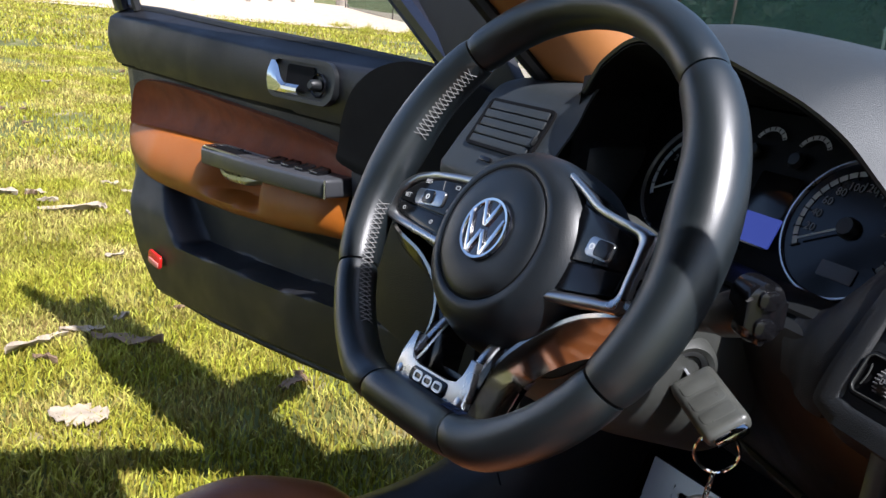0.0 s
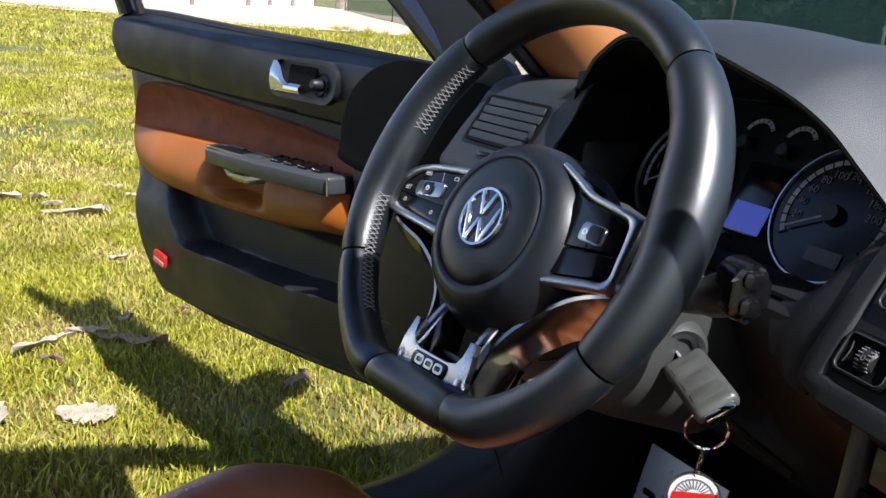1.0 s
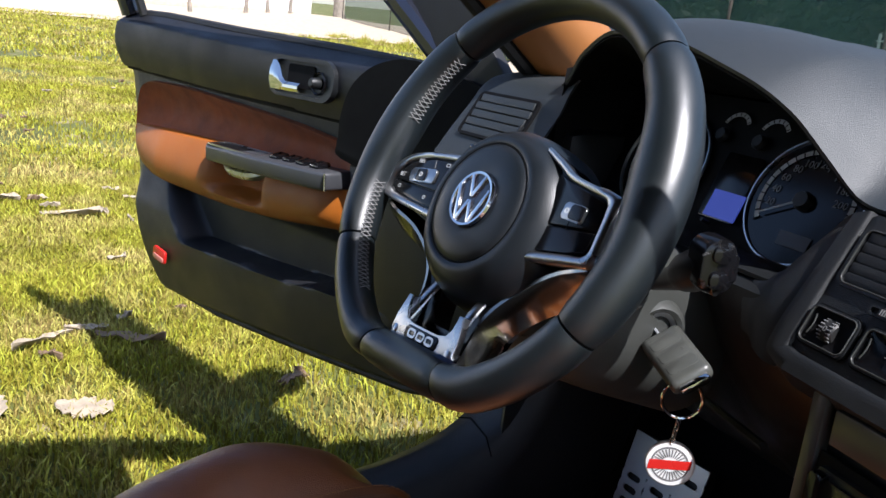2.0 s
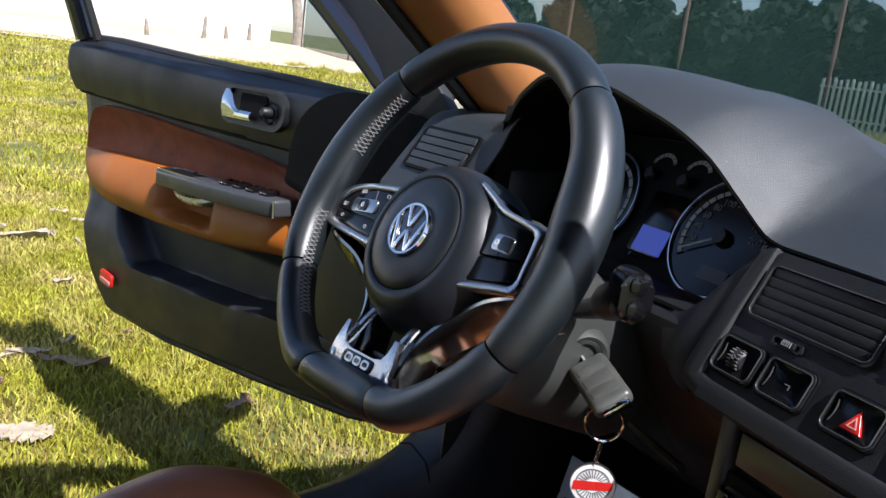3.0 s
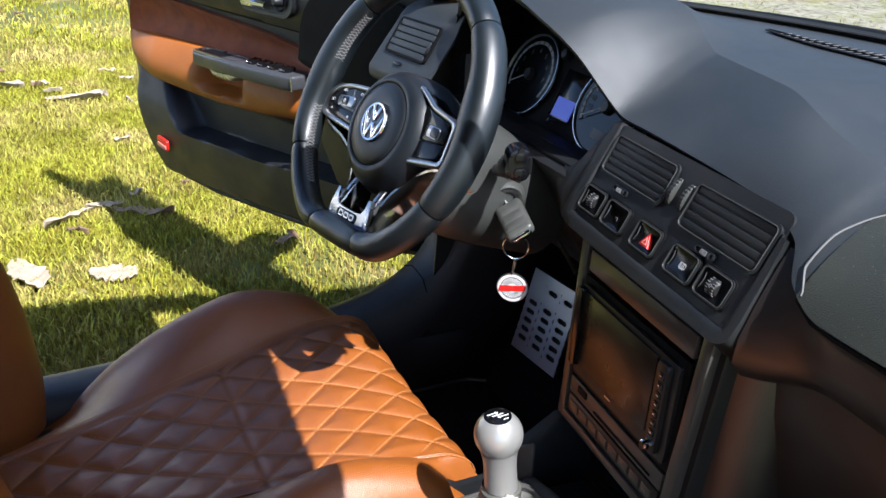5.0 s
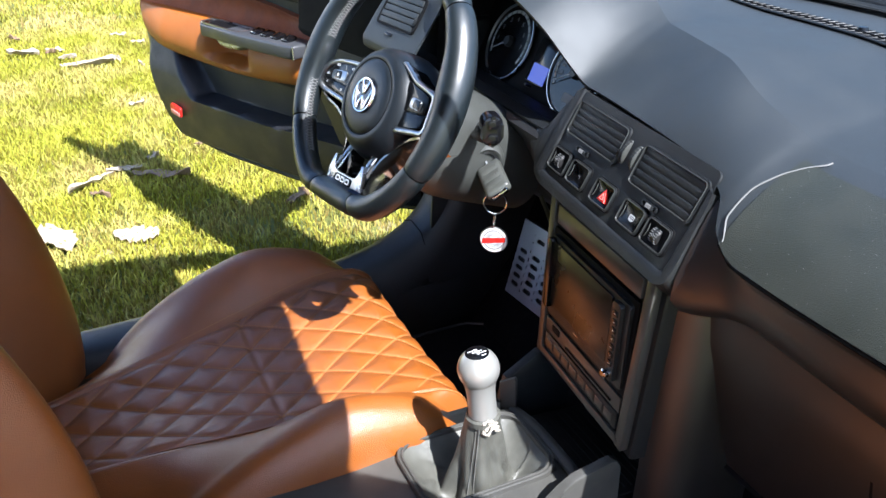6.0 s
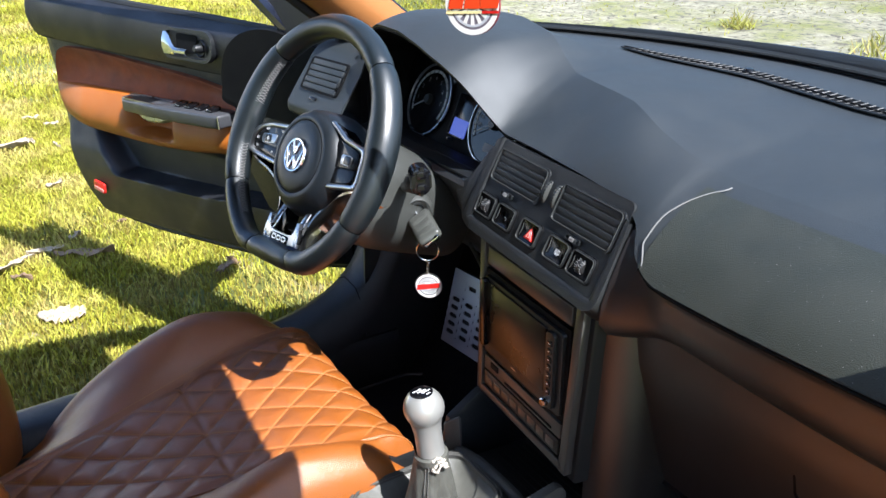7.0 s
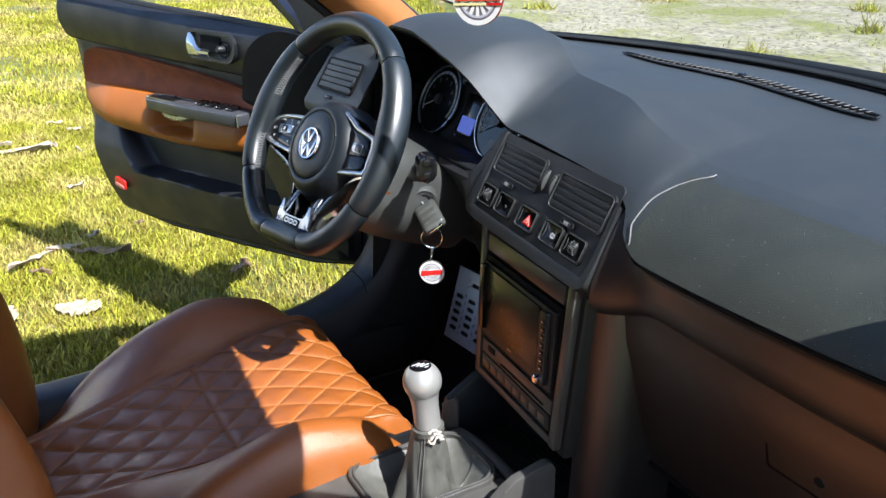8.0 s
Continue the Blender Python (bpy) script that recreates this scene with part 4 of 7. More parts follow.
def build_stack():
    c = thing("centre_stack")
    tagged(c, "black centre stack with grey-brown trim frame", "console")
    part("stack_body", slab([(-0.126, -0.135), (0.122, -0.138), (0.140, 0.128), (-0.124, 0.126)], 0.26, 0.006, STACK_M @ pose(0, 0, -0.006)), PLASTIC, c)
    part("trim_frame", joined(*(box(w, h, 0.012, 0.002, STACK_M @ pose(x, y, 0.0, 0, 0, r)) for x, y, w, h, r in ((-0.112, 0.0, 0.014, 0.244, 0.5), (0.117, 0.0, 0.016, 0.25, -3.5), (0.0, -0.1165, 0.222, 0.012, 0)))), BRONZE, c, "grey-brown trim frame")
    part("blank_cover", box(0.206, 0.027, 0.010, 0.002, STACK_M @ pose(0.006, 0.1005, 0.001)), BRONZE, c, "flat grey-brown cover strip")
    part("button_strip", box(0.196, 0.024, 0.010, 0.002, STACK_M @ pose(0.0, -0.094, 0.0)), PLASTIC, c)
    for i in range(8):
        part("button", box(0.019, 0.013, 0.004, 0.0012, STACK_M @ pose(-0.082 + 0.0232 * i, -0.094, 0.0045)), LOWER, c)
        part("button_mark", box(0.005, 0.0008, 0.0003, 0, STACK_M @ pose(-0.082 + 0.0232 * i, -0.093, 0.0083)), DIM, c)
    part("slot_band", box(0.200, 0.022, 0.008, 0.001, STACK_M @ pose(0.0, -0.069, 0.0)), BRONZE, c)
    part("card_slot", box(0.020, 0.009, 0.002, 0.0005, STACK_M @ pose(-0.070, -0.066, 0.0045)), DARK, c)
    part("disc_slot", box(0.120, 0.0022, 0.002, 0, STACK_M @ pose(0.02, -0.074, 0.0045)), DARK, c)
    r = thing("head_unit")
    tagged(r, "dark touch-screen radio with side button bar", "radio")
    part("recess", box(0.210, 0.134, 0.004, 0.002, STACK_M @ pose(0.0, 0.012, 0.001)), DARK, r)
    tilt = STACK_M @ pose(0, 0.012, 0.0075, 1)
    part("housing", slab(outline_round(0.196, 0.118, 0.004), 0.012, 0.002, tilt), PLASTIC, r)
    part("screen", slab(outline_round(0.150, 0.094, 0.003), 0.004, 0.001, tilt @ pose(-0.012, 0.006, 0.003)), SCREEN, r, "reflective dark touch screen")
    part("name_mark", box(0.012, 0.002, 0.0003, 0, tilt @ pose(-0.015, -0.050, 0.0006)), SATIN, r)
    part("side_bar", slab(outline_round(0.018, 0.108, 0.004), 0.008, 0.002, tilt @ pose(0.078, 0.0, 0.006)), PLASTIC, r, "button bar beside the screen")
    part("side_bar", slab(outline_round(0.012, 0.104, 0.003), 0.008, 0.002, tilt @ pose(-0.092, 0.004, 0.008)), GLOSSY, r)
    for k in range(7):
        part("button", slab(outline_round(0.009, 0.0075, 0.0015, 3), 0.002, 0.0004, tilt @ pose(0.079, 0.040 - 0.0115 * k, 0.0075)), GLOSSY, r)
        part("button_mark", box(0.003, 0.0010, 0.0002, 0, tilt @ pose(0.079, 0.040 - 0.0115 * k, 0.0077)), WHITE, r)
    part("volume_knob", lathe([(0.0, 0.009), (0.0045, 0.009), (0.0062, 0.0075), (0.0065, 0.0), (0.0, 0.0)], 24, tilt @ pose(0.077, -0.045, 0.005)), CHROME, r, "small bright knob")


build_stack()


def build_lower_dash():
    g = thing("glovebox")
    tagged(g, "black glovebox lid below the dashboard shelf", "glovebox")
    rows = []
    for i in range(13):
        x = 0.172 + 0.53 * i / 12
        rows.append([(x, 0.545, 0.832), (x, 0.540, 0.80), (x, 0.545, 0.765), (x, 0.563, 0.70), (x, 0.588, 0.62), (x, 0.61, 0.56), (x, 0.67, 0.545)])
    part("glovebox_lid", thick(loft(rows), 0.01), LOWER, g, smooth=50)
    lm = turned((0.445, 0.545, 0.738), 0, -14)
    part("latch_recess", ring_slab(outline_round(0.11, 0.05, 0.006), outline_round(0.104, 0.044, 0.005), 0.006, lm @ pose(0, 0, 0.003)), DARK, g)
    part("latch", slab(outline_round(0.104, 0.043, 0.005), 0.01, 0.002, lm @ pose(0, 0, 0.001)), LOWER, g)
    part("lock", lathe([(0.0, 0.0025), (0.006, 0.0025), (0.007, 0.0), (0.0, 0.0)], 20, lm @ pose(0.012, 0.0, 0.001)), GLOSSY, g, "small round lock barrel")
    # rounded side of the centre stack facing the passenger
    rows = []
    for i in range(9):
        a = radians(90 * i / 8)
        rows.append([(0.118 + 0.052 * math.sin(a) + 0.012 * k, 0.505 + 0.060 * (1 - math.cos(a)) * 0.9, 0.845 - 0.40 * (1 - k)) for k in (0, 0.33, 0.66, 1)])
    rows.append([(0.172 + 0.012 * k, 0.64, 0.845 - 0.40 * (1 - k)) for k in (0, 0.33, 0.66, 1)])
    part("stack_cheek", thick(loft(rows), 0.006), LOWER, g, smooth=60)
    part("foot_panel", thick(loft([[(x, 0.60, 0.57), (x, 0.70, 0.50), (x, 0.86, 0.44)] for x in (0.13, 0.4, 0.70)]), 0.01), DARK, g)
    k = thing("knee_panel")
    tagged(k, "black knee panel below the steering column", "panel")
    rows = []
    for i in range(21):
        x = -0.72 + 0.585 * i / 20
        b = math.exp(-((x + 0.37) / 0.10) ** 2)
        rows.append([(x, 0.600, 0.884), (x, 0.560, 0.886), (x, 0.535, 0.872), (x, 0.535 + 0.04 * b, 0.845), (x, 0.56 + 0.06 * b, 0.78), (x, 0.62 + 0.04 * b, 0.70), (x, 0.72, 0.63), (x, 0.82, 0.60)])
    part("panel", thick(loft(rows), 0.008), PLASTIC, k, smooth=55)
    part("fuse_flap_line", sweep([(-0.20, 0.562, 0.735), (-0.30, 0.612, 0.712), (-0.36, 0.64, 0.70)], 0.004, 6), PLASTIC, k)


build_lower_dash()

# ---- left vent pod ----
LVENT_M = turned((-0.668, 0.512, 0.950), 8, 34)


def build_left_vent():
    p = thing("side_vent_pod")
    tagged(p, "black side air vent in a rounded dash end", "air vent")
    # rounded end of the dashboard: one skin from the windscreen over the crown and down the vent's face
    rows = []
    for i in range(41):
        x = -0.765 + 0.200 * i / 40
        e = max(0.0, (-0.735 - x) / 0.030)
        drop = 0.05 * (1 - math.sqrt(max(0.0, 1 - min(1, e) ** 2)))
        y0 = 0.141 * (x + 0.668)
        rise = 0.026 * max(0.0, (x + 0.64) / 0.075) ** 2
        base = 0.772 + 0.24 * (1 - (x / 0.765) ** 2)
        line = smooth_line([(x, base, 1.026 - drop * 0.3), (x, 0.70 + y0, 1.020 - drop * 0.5 + rise), (x, 0.61 + y0, 1.016 - drop * 0.7 + rise), (x, 0.562 + y0, 1.008 - drop + rise * 0.8), (x, 0.542 + y0 + drop * 0.3, 0.994 - drop + rise * 0.4), (x, 0.530 + y0 + drop * 0.5, 0.977 - drop * 0.8), (x, 0.509 + y0 + drop * 0.6, 0.945), (x, 0.4865 + y0 + drop * 0.6, 0.912), (x, 0.480 + y0 + drop * 0.6, 0.896 + drop * 0.4), (x, 0.490 + y0 + drop * 0.5, 0.880 + drop * 0.6), (x, 0.56 + y0, 0.866 + drop * 0.6)], 44)
        rows.append(line)
    part("pod", thick(loft(rows), 0.003), DASH, p, smooth=60)
    lv = part("vent_frame", ring_slab(outline_round(0.126, 0.066, 0.008), outline_round(0.118, 0.058, 0.005), 0.006, LVENT_M @ pose(0.006, 0.010, 0.0035)), DARK, p)
    part("vent_back", slab(outline_round(0.121, 0.061, 0.005), 0.002, 0, LVENT_M @ pose(0.006, 0.010, 0.0008)), DARK, lv)
    for i in range(5):
        part("slat", box(0.114 if i % 2 else 0.110, 0.0100, 0.003, 0.001, LVENT_M @ pose(0.005, 0.010 - 0.024 + 0.012 * i, 0.0022, 6)), DASH, lv)
    part("lever", box(0.005, 0.012, 0.008, 0.002, LVENT_M @ pose(0.064, 0.0, 0.005)), PLASTIC, lv)
    part("slider", box(0.022, 0.006, 0.006, 0.002, LVENT_M @ pose(0.0, -0.036, 0.001)), GLOSSY, p)
    # end of the dashboard under the pod
    part("dash_end", box(0.16, 0.12, 0.20, 0.02, pose(-0.64, 0.62, 0.86)), PLASTIC, p)


build_left_vent()

# ---- instrument cluster ----
CLUSTER_M = turned((-0.37, 0.635, 0.945), 0, 25)


def gauge(parent, m, r, a0, a1, ticks, numbers):
    """A dial: bright ring, pale scale arc, ticks, numbers, needle and hub."""
    d = part("dial", slab(circle_pts(r * 0.97, 48), 0.002, 0, m), GLOSSY, parent)
    part("dial_ring", lathe([(r * 0.975, 0.0), (r * 0.99, 0.003), (r * 1.015, 0.003), (r * 1.03, 0.0)], 64, m), SATIN, d, "bright dial ring")
    def arc(ra, rb, b0, b1, n=40):
        return loft([[(rr * math.cos(b0 + (b1 - b0) * i / n), rr * math.sin(b0 + (b1 - b0) * i / n), 0.0008) for rr in (ra, rb)] for i in range(n + 1)])
    part("scale_arc", moved(arc(r * 0.76, r * 0.84, radians(a0), radians(a1)), m), ARC, d, "pale scale band")
    for i in range(ticks):
        a = radians(a0 + (a1 - a0) * i / (ticks - 1))
        big = i % 2 == 0
        part("tick", box(r * (0.14 if big else 0.08), 0.0012, 0.0006, 0, m @ pose(r * 0.79 * math.cos(a), r * 0.79 * math.sin(a), 0.0012, 0, 0, math.degrees(a))), DARK, d)
    for a, text in numbers:
        b = radians(a)
        # numbers in a dimmed grey, for the shade under the hood
        lettering("dial_number", text, r * 0.17, m @ pose(r * 0.60 * math.cos(b), r * 0.60 * math.sin(b), 0.0012), DIM, d)
    na = radians(a0 + 4 * (1 if a1 > a0 else -1))
    part("needle", box(r * 0.72, 0.0016, 0.0012, 0, m @ pose(r * 0.36 * math.cos(na), r * 0.36 * math.sin(na), 0.005, 0, 0, math.degrees(na))), ARC, d, "pale needle")
    part("needle_hub", lathe([(0.0, 0.008), (r * 0.12, 0.008), (r * 0.15, 0.004), (r * 0.15, 0.0), (0.0, 0.0)], 24, m), PLASTIC, d)
    return d


def build_cluster():
    c = thing("instrument_cluster")
    tagged(c, "black instrument cluster with silver-ringed dials and a blue display", "instrument cluster")
    # face coloured near-black, as deep in the hood's shade
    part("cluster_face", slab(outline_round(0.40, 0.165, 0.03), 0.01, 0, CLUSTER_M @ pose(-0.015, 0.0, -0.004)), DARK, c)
    gauge(c, CLUSTER_M @ pose(0.100, -0.008, 0), 0.063, 213, -33, 25, [(213 - 246 * v / 240, str(v)) for v in (20, 40, 60, 80, 100, 120, 140, 160, 180, 200)])
    gauge(c, CLUSTER_M @ pose(-0.103, -0.008, 0), 0.063, 213, -33, 17, [(213 - 246 * v / 80, str(v // 10)) for v in (10, 20, 30, 40, 50, 60, 70)])
    for x in (-0.027, 0.026):
        m = CLUSTER_M @ pose(x, 0.046, 0.0)
        arc = loft([[(rr * math.cos(radians(160 - 130 * i / 14)), rr * math.sin(radians(160 - 130 * i / 14)), 0.0008) for rr in (0.0155, 0.0200)] for i in range(15)])
        part("small_scale", moved(arc, m), ARC, c, "small pale scale")
        for i in range(7):
            a = radians(155 - 120 * i / 6)
            part("tick", box(0.003, 0.0008, 0.0005, 0, m @ pose(0.0178 * math.cos(a), 0.0178 * math.sin(a), 0.0012, 0, 0, math.degrees(a))), DARK, c)
        part("small_hub", lathe([(0.0, 0.006), (0.006, 0.006), (0.008, 0.003), (0.008, 0.0), (0.0, 0.0)], 20, m @ pose(-0.012, -0.008, 0)), PLASTIC, c)
    part("display_frame", slab(outline_round(0.050, 0.072, 0.003), 0.002, 0.0005, CLUSTER_M @ pose(0.008, -0.014, 0.001)), GLOSSY, c)
    part("display", slab(outline_round(0.044, 0.029, 0.001), 0.001, 0, CLUSTER_M @ pose(0.013, -0.034, 0.0022)), LCD, c, "glowing blue display")
    part("trip_display", slab(outline_round(0.036, 0.014, 0.001), 0.001, 0, CLUSTER_M @ pose(0.110, -0.046, 0.0016)), material("grey_lcd", (0.05, 0.055, 0.07), 0.4), c, "unlit grey trip display")
    part("reset_pin", lathe([(0.0, 0.012), (0.002, 0.012), (0.0025, 0.0), (0.0, 0.0)], 12, CLUSTER_M @ pose(0.004, -0.056, 0.0)), PLASTIC, c)
    # hood lining from the lip down to the face, near-black for the shade inside
    rows = []
    for i in range(61):
        x = -0.575 + 0.43 * i / 60
        _, _, ly, lz = along(DASH_LINE, x)
        e = CLUSTER_M @ Vector((max(-0.21, min(0.20, (x + 0.37) * 0.98)), 0.088, -0.004))
        k = abs((x + 0.36) / 0.215)
        zf = min(e.z, lz - 0.004)
        rows.append([(x, ly + 0.003, lz - 0.005), (x, ly + 0.03, min(lz - 0.008, zf + 0.035)), (x, e.y - 0.01, zf), (x, e.y + 0.04, zf)])
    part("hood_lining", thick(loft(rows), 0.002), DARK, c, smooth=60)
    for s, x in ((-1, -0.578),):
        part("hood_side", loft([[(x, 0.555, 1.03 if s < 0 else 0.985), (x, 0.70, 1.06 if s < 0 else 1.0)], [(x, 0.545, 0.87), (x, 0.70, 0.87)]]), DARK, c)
    part("shroud", thick(loft([[(x, 0.60, 0.872), (x, 0.565, 0.888), (x, 0.545, 0.884)] for x in (-0.575, -0.45, -0.3, -0.16)]), 0.004), PLASTIC, c)


build_cluster()

# ---- steering column, stalk, key ----
def build_column():
    c = thing("steering_column")
    tagged(c, "black plastic steering column shroud with stalk and ignition", "steering column")
    ax = WHEEL_M.to_3x3() @ Vector((0, 0, -1))
    up = WHEEL_M.to_3x3() @ Vector((0, 1, 0))
    rt = WHEEL_M.to_3x3() @ Vector((1, 0, 0))
    o = WHEEL_M.translation + up * -0.03
    rows = []
    for d, w, h, dy in ((0.066, 0.070, 0.062, 0.0), (0.072, 0.084, 0.074, -0.002), (0.085, 0.092, 0.082, -0.006), (0.13, 0.095, 0.086, -0.012), (0.18, 0.090, 0.082, -0.014), (0.30, 0.080, 0.075, -0.01)):
        rows.append([o + ax * d + rt * (x * w / 0.1 * (1 + 1.2 * min(0, y)) - 0.004) + up * (y * h / 0.1 + dy) for x, y in outline_round(0.2, 0.2, 0.065, 7)])
    part("shroud", loft(rows, True, True), SHROUD, c, "grey-black column shroud", 50)
    part("shroud_seam", sweep(rows[1], 0.0012, 5, True), SOFT, c)
    # indicator stalk on the right side
    base, tip = Vector((-0.262, 0.465, 0.872)), Vector((-0.163, 0.436, 0.916))
    line = smooth_line([base, base.lerp(tip, 0.35) + Vector((0, 0, -0.002)), base.lerp(tip, 0.62), tip], 14)
    part("stalk_arm", sweep(line, [0.0085, 0.0085, 0.009, 0.0095, 0.010, 0.011, 0.012, 0.014, 0.016, 0.0165, 0.0165, 0.016, 0.014, 0.010], 14), PLASTIC, c)
    d = (tip - base).normalized()
    sm = basis(tip - d * 0.004, Vector((0, 0, 1)).cross(d), Vector((0, 0, 1)))
    tipm = part("stalk_tip", slab(outline_round(0.028, 0.042, 0.0125), 0.024, 0.005, sm @ pose(0, 0, 0.008)), GLOSSY, c, "glossy stalk end with two buttons")
    part("stalk_button", slab(outline_round(0.014, 0.012, 0.004), 0.004, 0.001, sm @ pose(0.0, 0.010, 0.0105)), GLOSSY, tipm)
    part("stalk_button", slab(outline_round(0.014, 0.012, 0.004), 0.004, 0.001, sm @ pose(0.0, -0.009, 0.0105)), GLOSSY, tipm)
    # ignition barrel
    a, b = Vector((-0.298, 0.497, 0.821)), Vector((-0.245, 0.482, 0.811))
    im = basis(a, Vector((0, 0, 1)).cross((b - a)), Vector((0, 0, 1)))
    part("ignition_barrel", lathe([(0.0, -0.03), (0.029, -0.03), (0.0275, 0.010), (0.025, 0.022), (0.0205, 0.027), (0.0165, 0.025), (0.015, 0.020), (0.0, 0.019)], 32, im), SHROUD, c)
    part("ignition_ring", lathe([(0.012, 0.0225), (0.0165, 0.0235), (0.0165, 0.020), (0.012, 0.020)], 28, im), SATIN, c, "worn metal ring")
    part("wire", sweep(smooth_line([(-0.36, 0.47, 0.800), (-0.33, 0.452, 0.790), (-0.335, 0.44, 0.786), (-0.37, 0.45, 0.80)], 16), 0.002, 6), RED, c, "loose thin red wire")
    # key with fob, ring, chain and disc
    k = thing("car_key")
    tagged(k, "black folding car key with ring, chain and round tag", "car key")
    ka, kb = Vector((-0.268, 0.489, 0.8145)), Vector((-0.208, 0.474, 0.8035))
    km = basis(ka.lerp(kb, 0.5), kb - ka, (0.15, 0.80, 0.58)) @ Matrix.Scale(1.22, 4)
    part("key_blade", box(0.020, 0.002, 0.008, 0.0005, km @ pose(-0.036, 0, 0)), STEEL, k)
    fob = part("fob", box(0.058, 0.031, 0.013, 0.005, km, 3), FOB, k, "worn grey-black fob with three flush buttons")
    for i, wd in ((-0.014, 0.012), (0.001, 0.013), (0.015, 0.011)):
        part("fob_button", slab(outline_round(wd, 0.022, 0.003, 3), 0.0012, 0.0004, km @ pose(i, 0, 0.0068)), FOB, fob)
    part("fob_loop", box(0.008, 0.022, 0.006, 0.002, km @ pose(0.030, 0, 0)), CHROME, k)
    top = km @ Vector((0.032, 0.0, 0.0))
    rc = Vector((top.x - 0.010, top.y - 0.002, top.z - 0.0175))
    part("key_ring", sweep([rc + Vector((0.0165 * math.sin(a) * 0.52, 0.0165 * math.sin(a) * 0.85, 0.0165 * math.cos(a))) for a in [2 * math.pi * i / 40 for i in range(40)]], 0.0014, 8, True, up=(0.4, 0.9, 0.1)), CHROME, k)
    z = rc.z - 0.0165
    for i in range(5):
        q = Vector((rc.x - 0.0008 * i, rc.y, z - 0.003 - 0.0048 * i))
        part("chain_link", sweep([q + Vector((0.0018 * math.cos(a) * (1 if i % 2 else 0.2), 0.0018 * math.cos(a) * (0.2 if i % 2 else 1), 0.0040 * math.sin(a))) for a in [2 * math.pi * j / 14 for j in range(14)]], 0.0006, 6, True, up=(0.6, 0.7, 0.1)), CHROME, k)
    tc = Vector((rc.x - 0.004, rc.y + 0.002, z - 0.044))
    tm = basis(tc, (0.62, 0.78, 0.05), (0.04, 0.02, 1)) @ Matrix.Scale(0.84, 4)
    tag_ = part("disc_tag", lathe([(0.0, 0.0015), (0.0215, 0.0015), (0.0225, 0.0022), (0.0245, 0.0022), (0.0250, 0.0), (0.0245, -0.0022), (0.0, -0.0022)], 40, tm), SATIN, k, "round metal tag with red band")
    part("tag_face", slab(circle_pts(0.0232, 40), 0.0004, 0, tm @ pose(0, 0, 0.0024)), WHITE, tag_)
    part("tag_band", slab([(-0.0215, -0.0075), (0.020, -0.0035), (0.0215, 0.0060), (-0.020, 0.0030)], 0.0004, 0, tm @ pose(0, 0, 0.0030)), RED, tag_, "red band of unreadable print")
    part("tag_ring", ring_slab(circle_pts(0.0190, 40), circle_pts(0.0172, 40), 0.0003, tm @ pose(0, 0, 0.0027)), DIM, tag_)
    for i in range(12):
        a = radians(22 + 136 * i / 11)
        for turn in (0.0, math.pi):
            part("tag_mark", box(0.0085, 0.0011, 0.0003, 0, tm @ pose(0.0125 * math.cos(a + turn), 0.0125 * math.sin(a + turn), 0.0027, 0, 0, math.degrees(a))), DIM, tag_)


# ---- steering wheel: x right, y up the wheel, z towards the driver ----
WHEEL_M = turned((-0.3467, 0.3492, 0.9333), 8.8, 26.3) @ pose(0, 0, 0, 0, 0, 3.3)


def rim_point(a, r=0.1805):
    """The rim's centre line: a circle cut flat below."""
    x, y = r * math.sin(a), r * math.cos(a)
    flat = -r * 0.930
    if y < flat + 0.012:
        y = flat + 0.012 - 0.010 * math.tanh((flat + 0.012 - y) / 0.010)
    return Vector((x, y, 0.006))


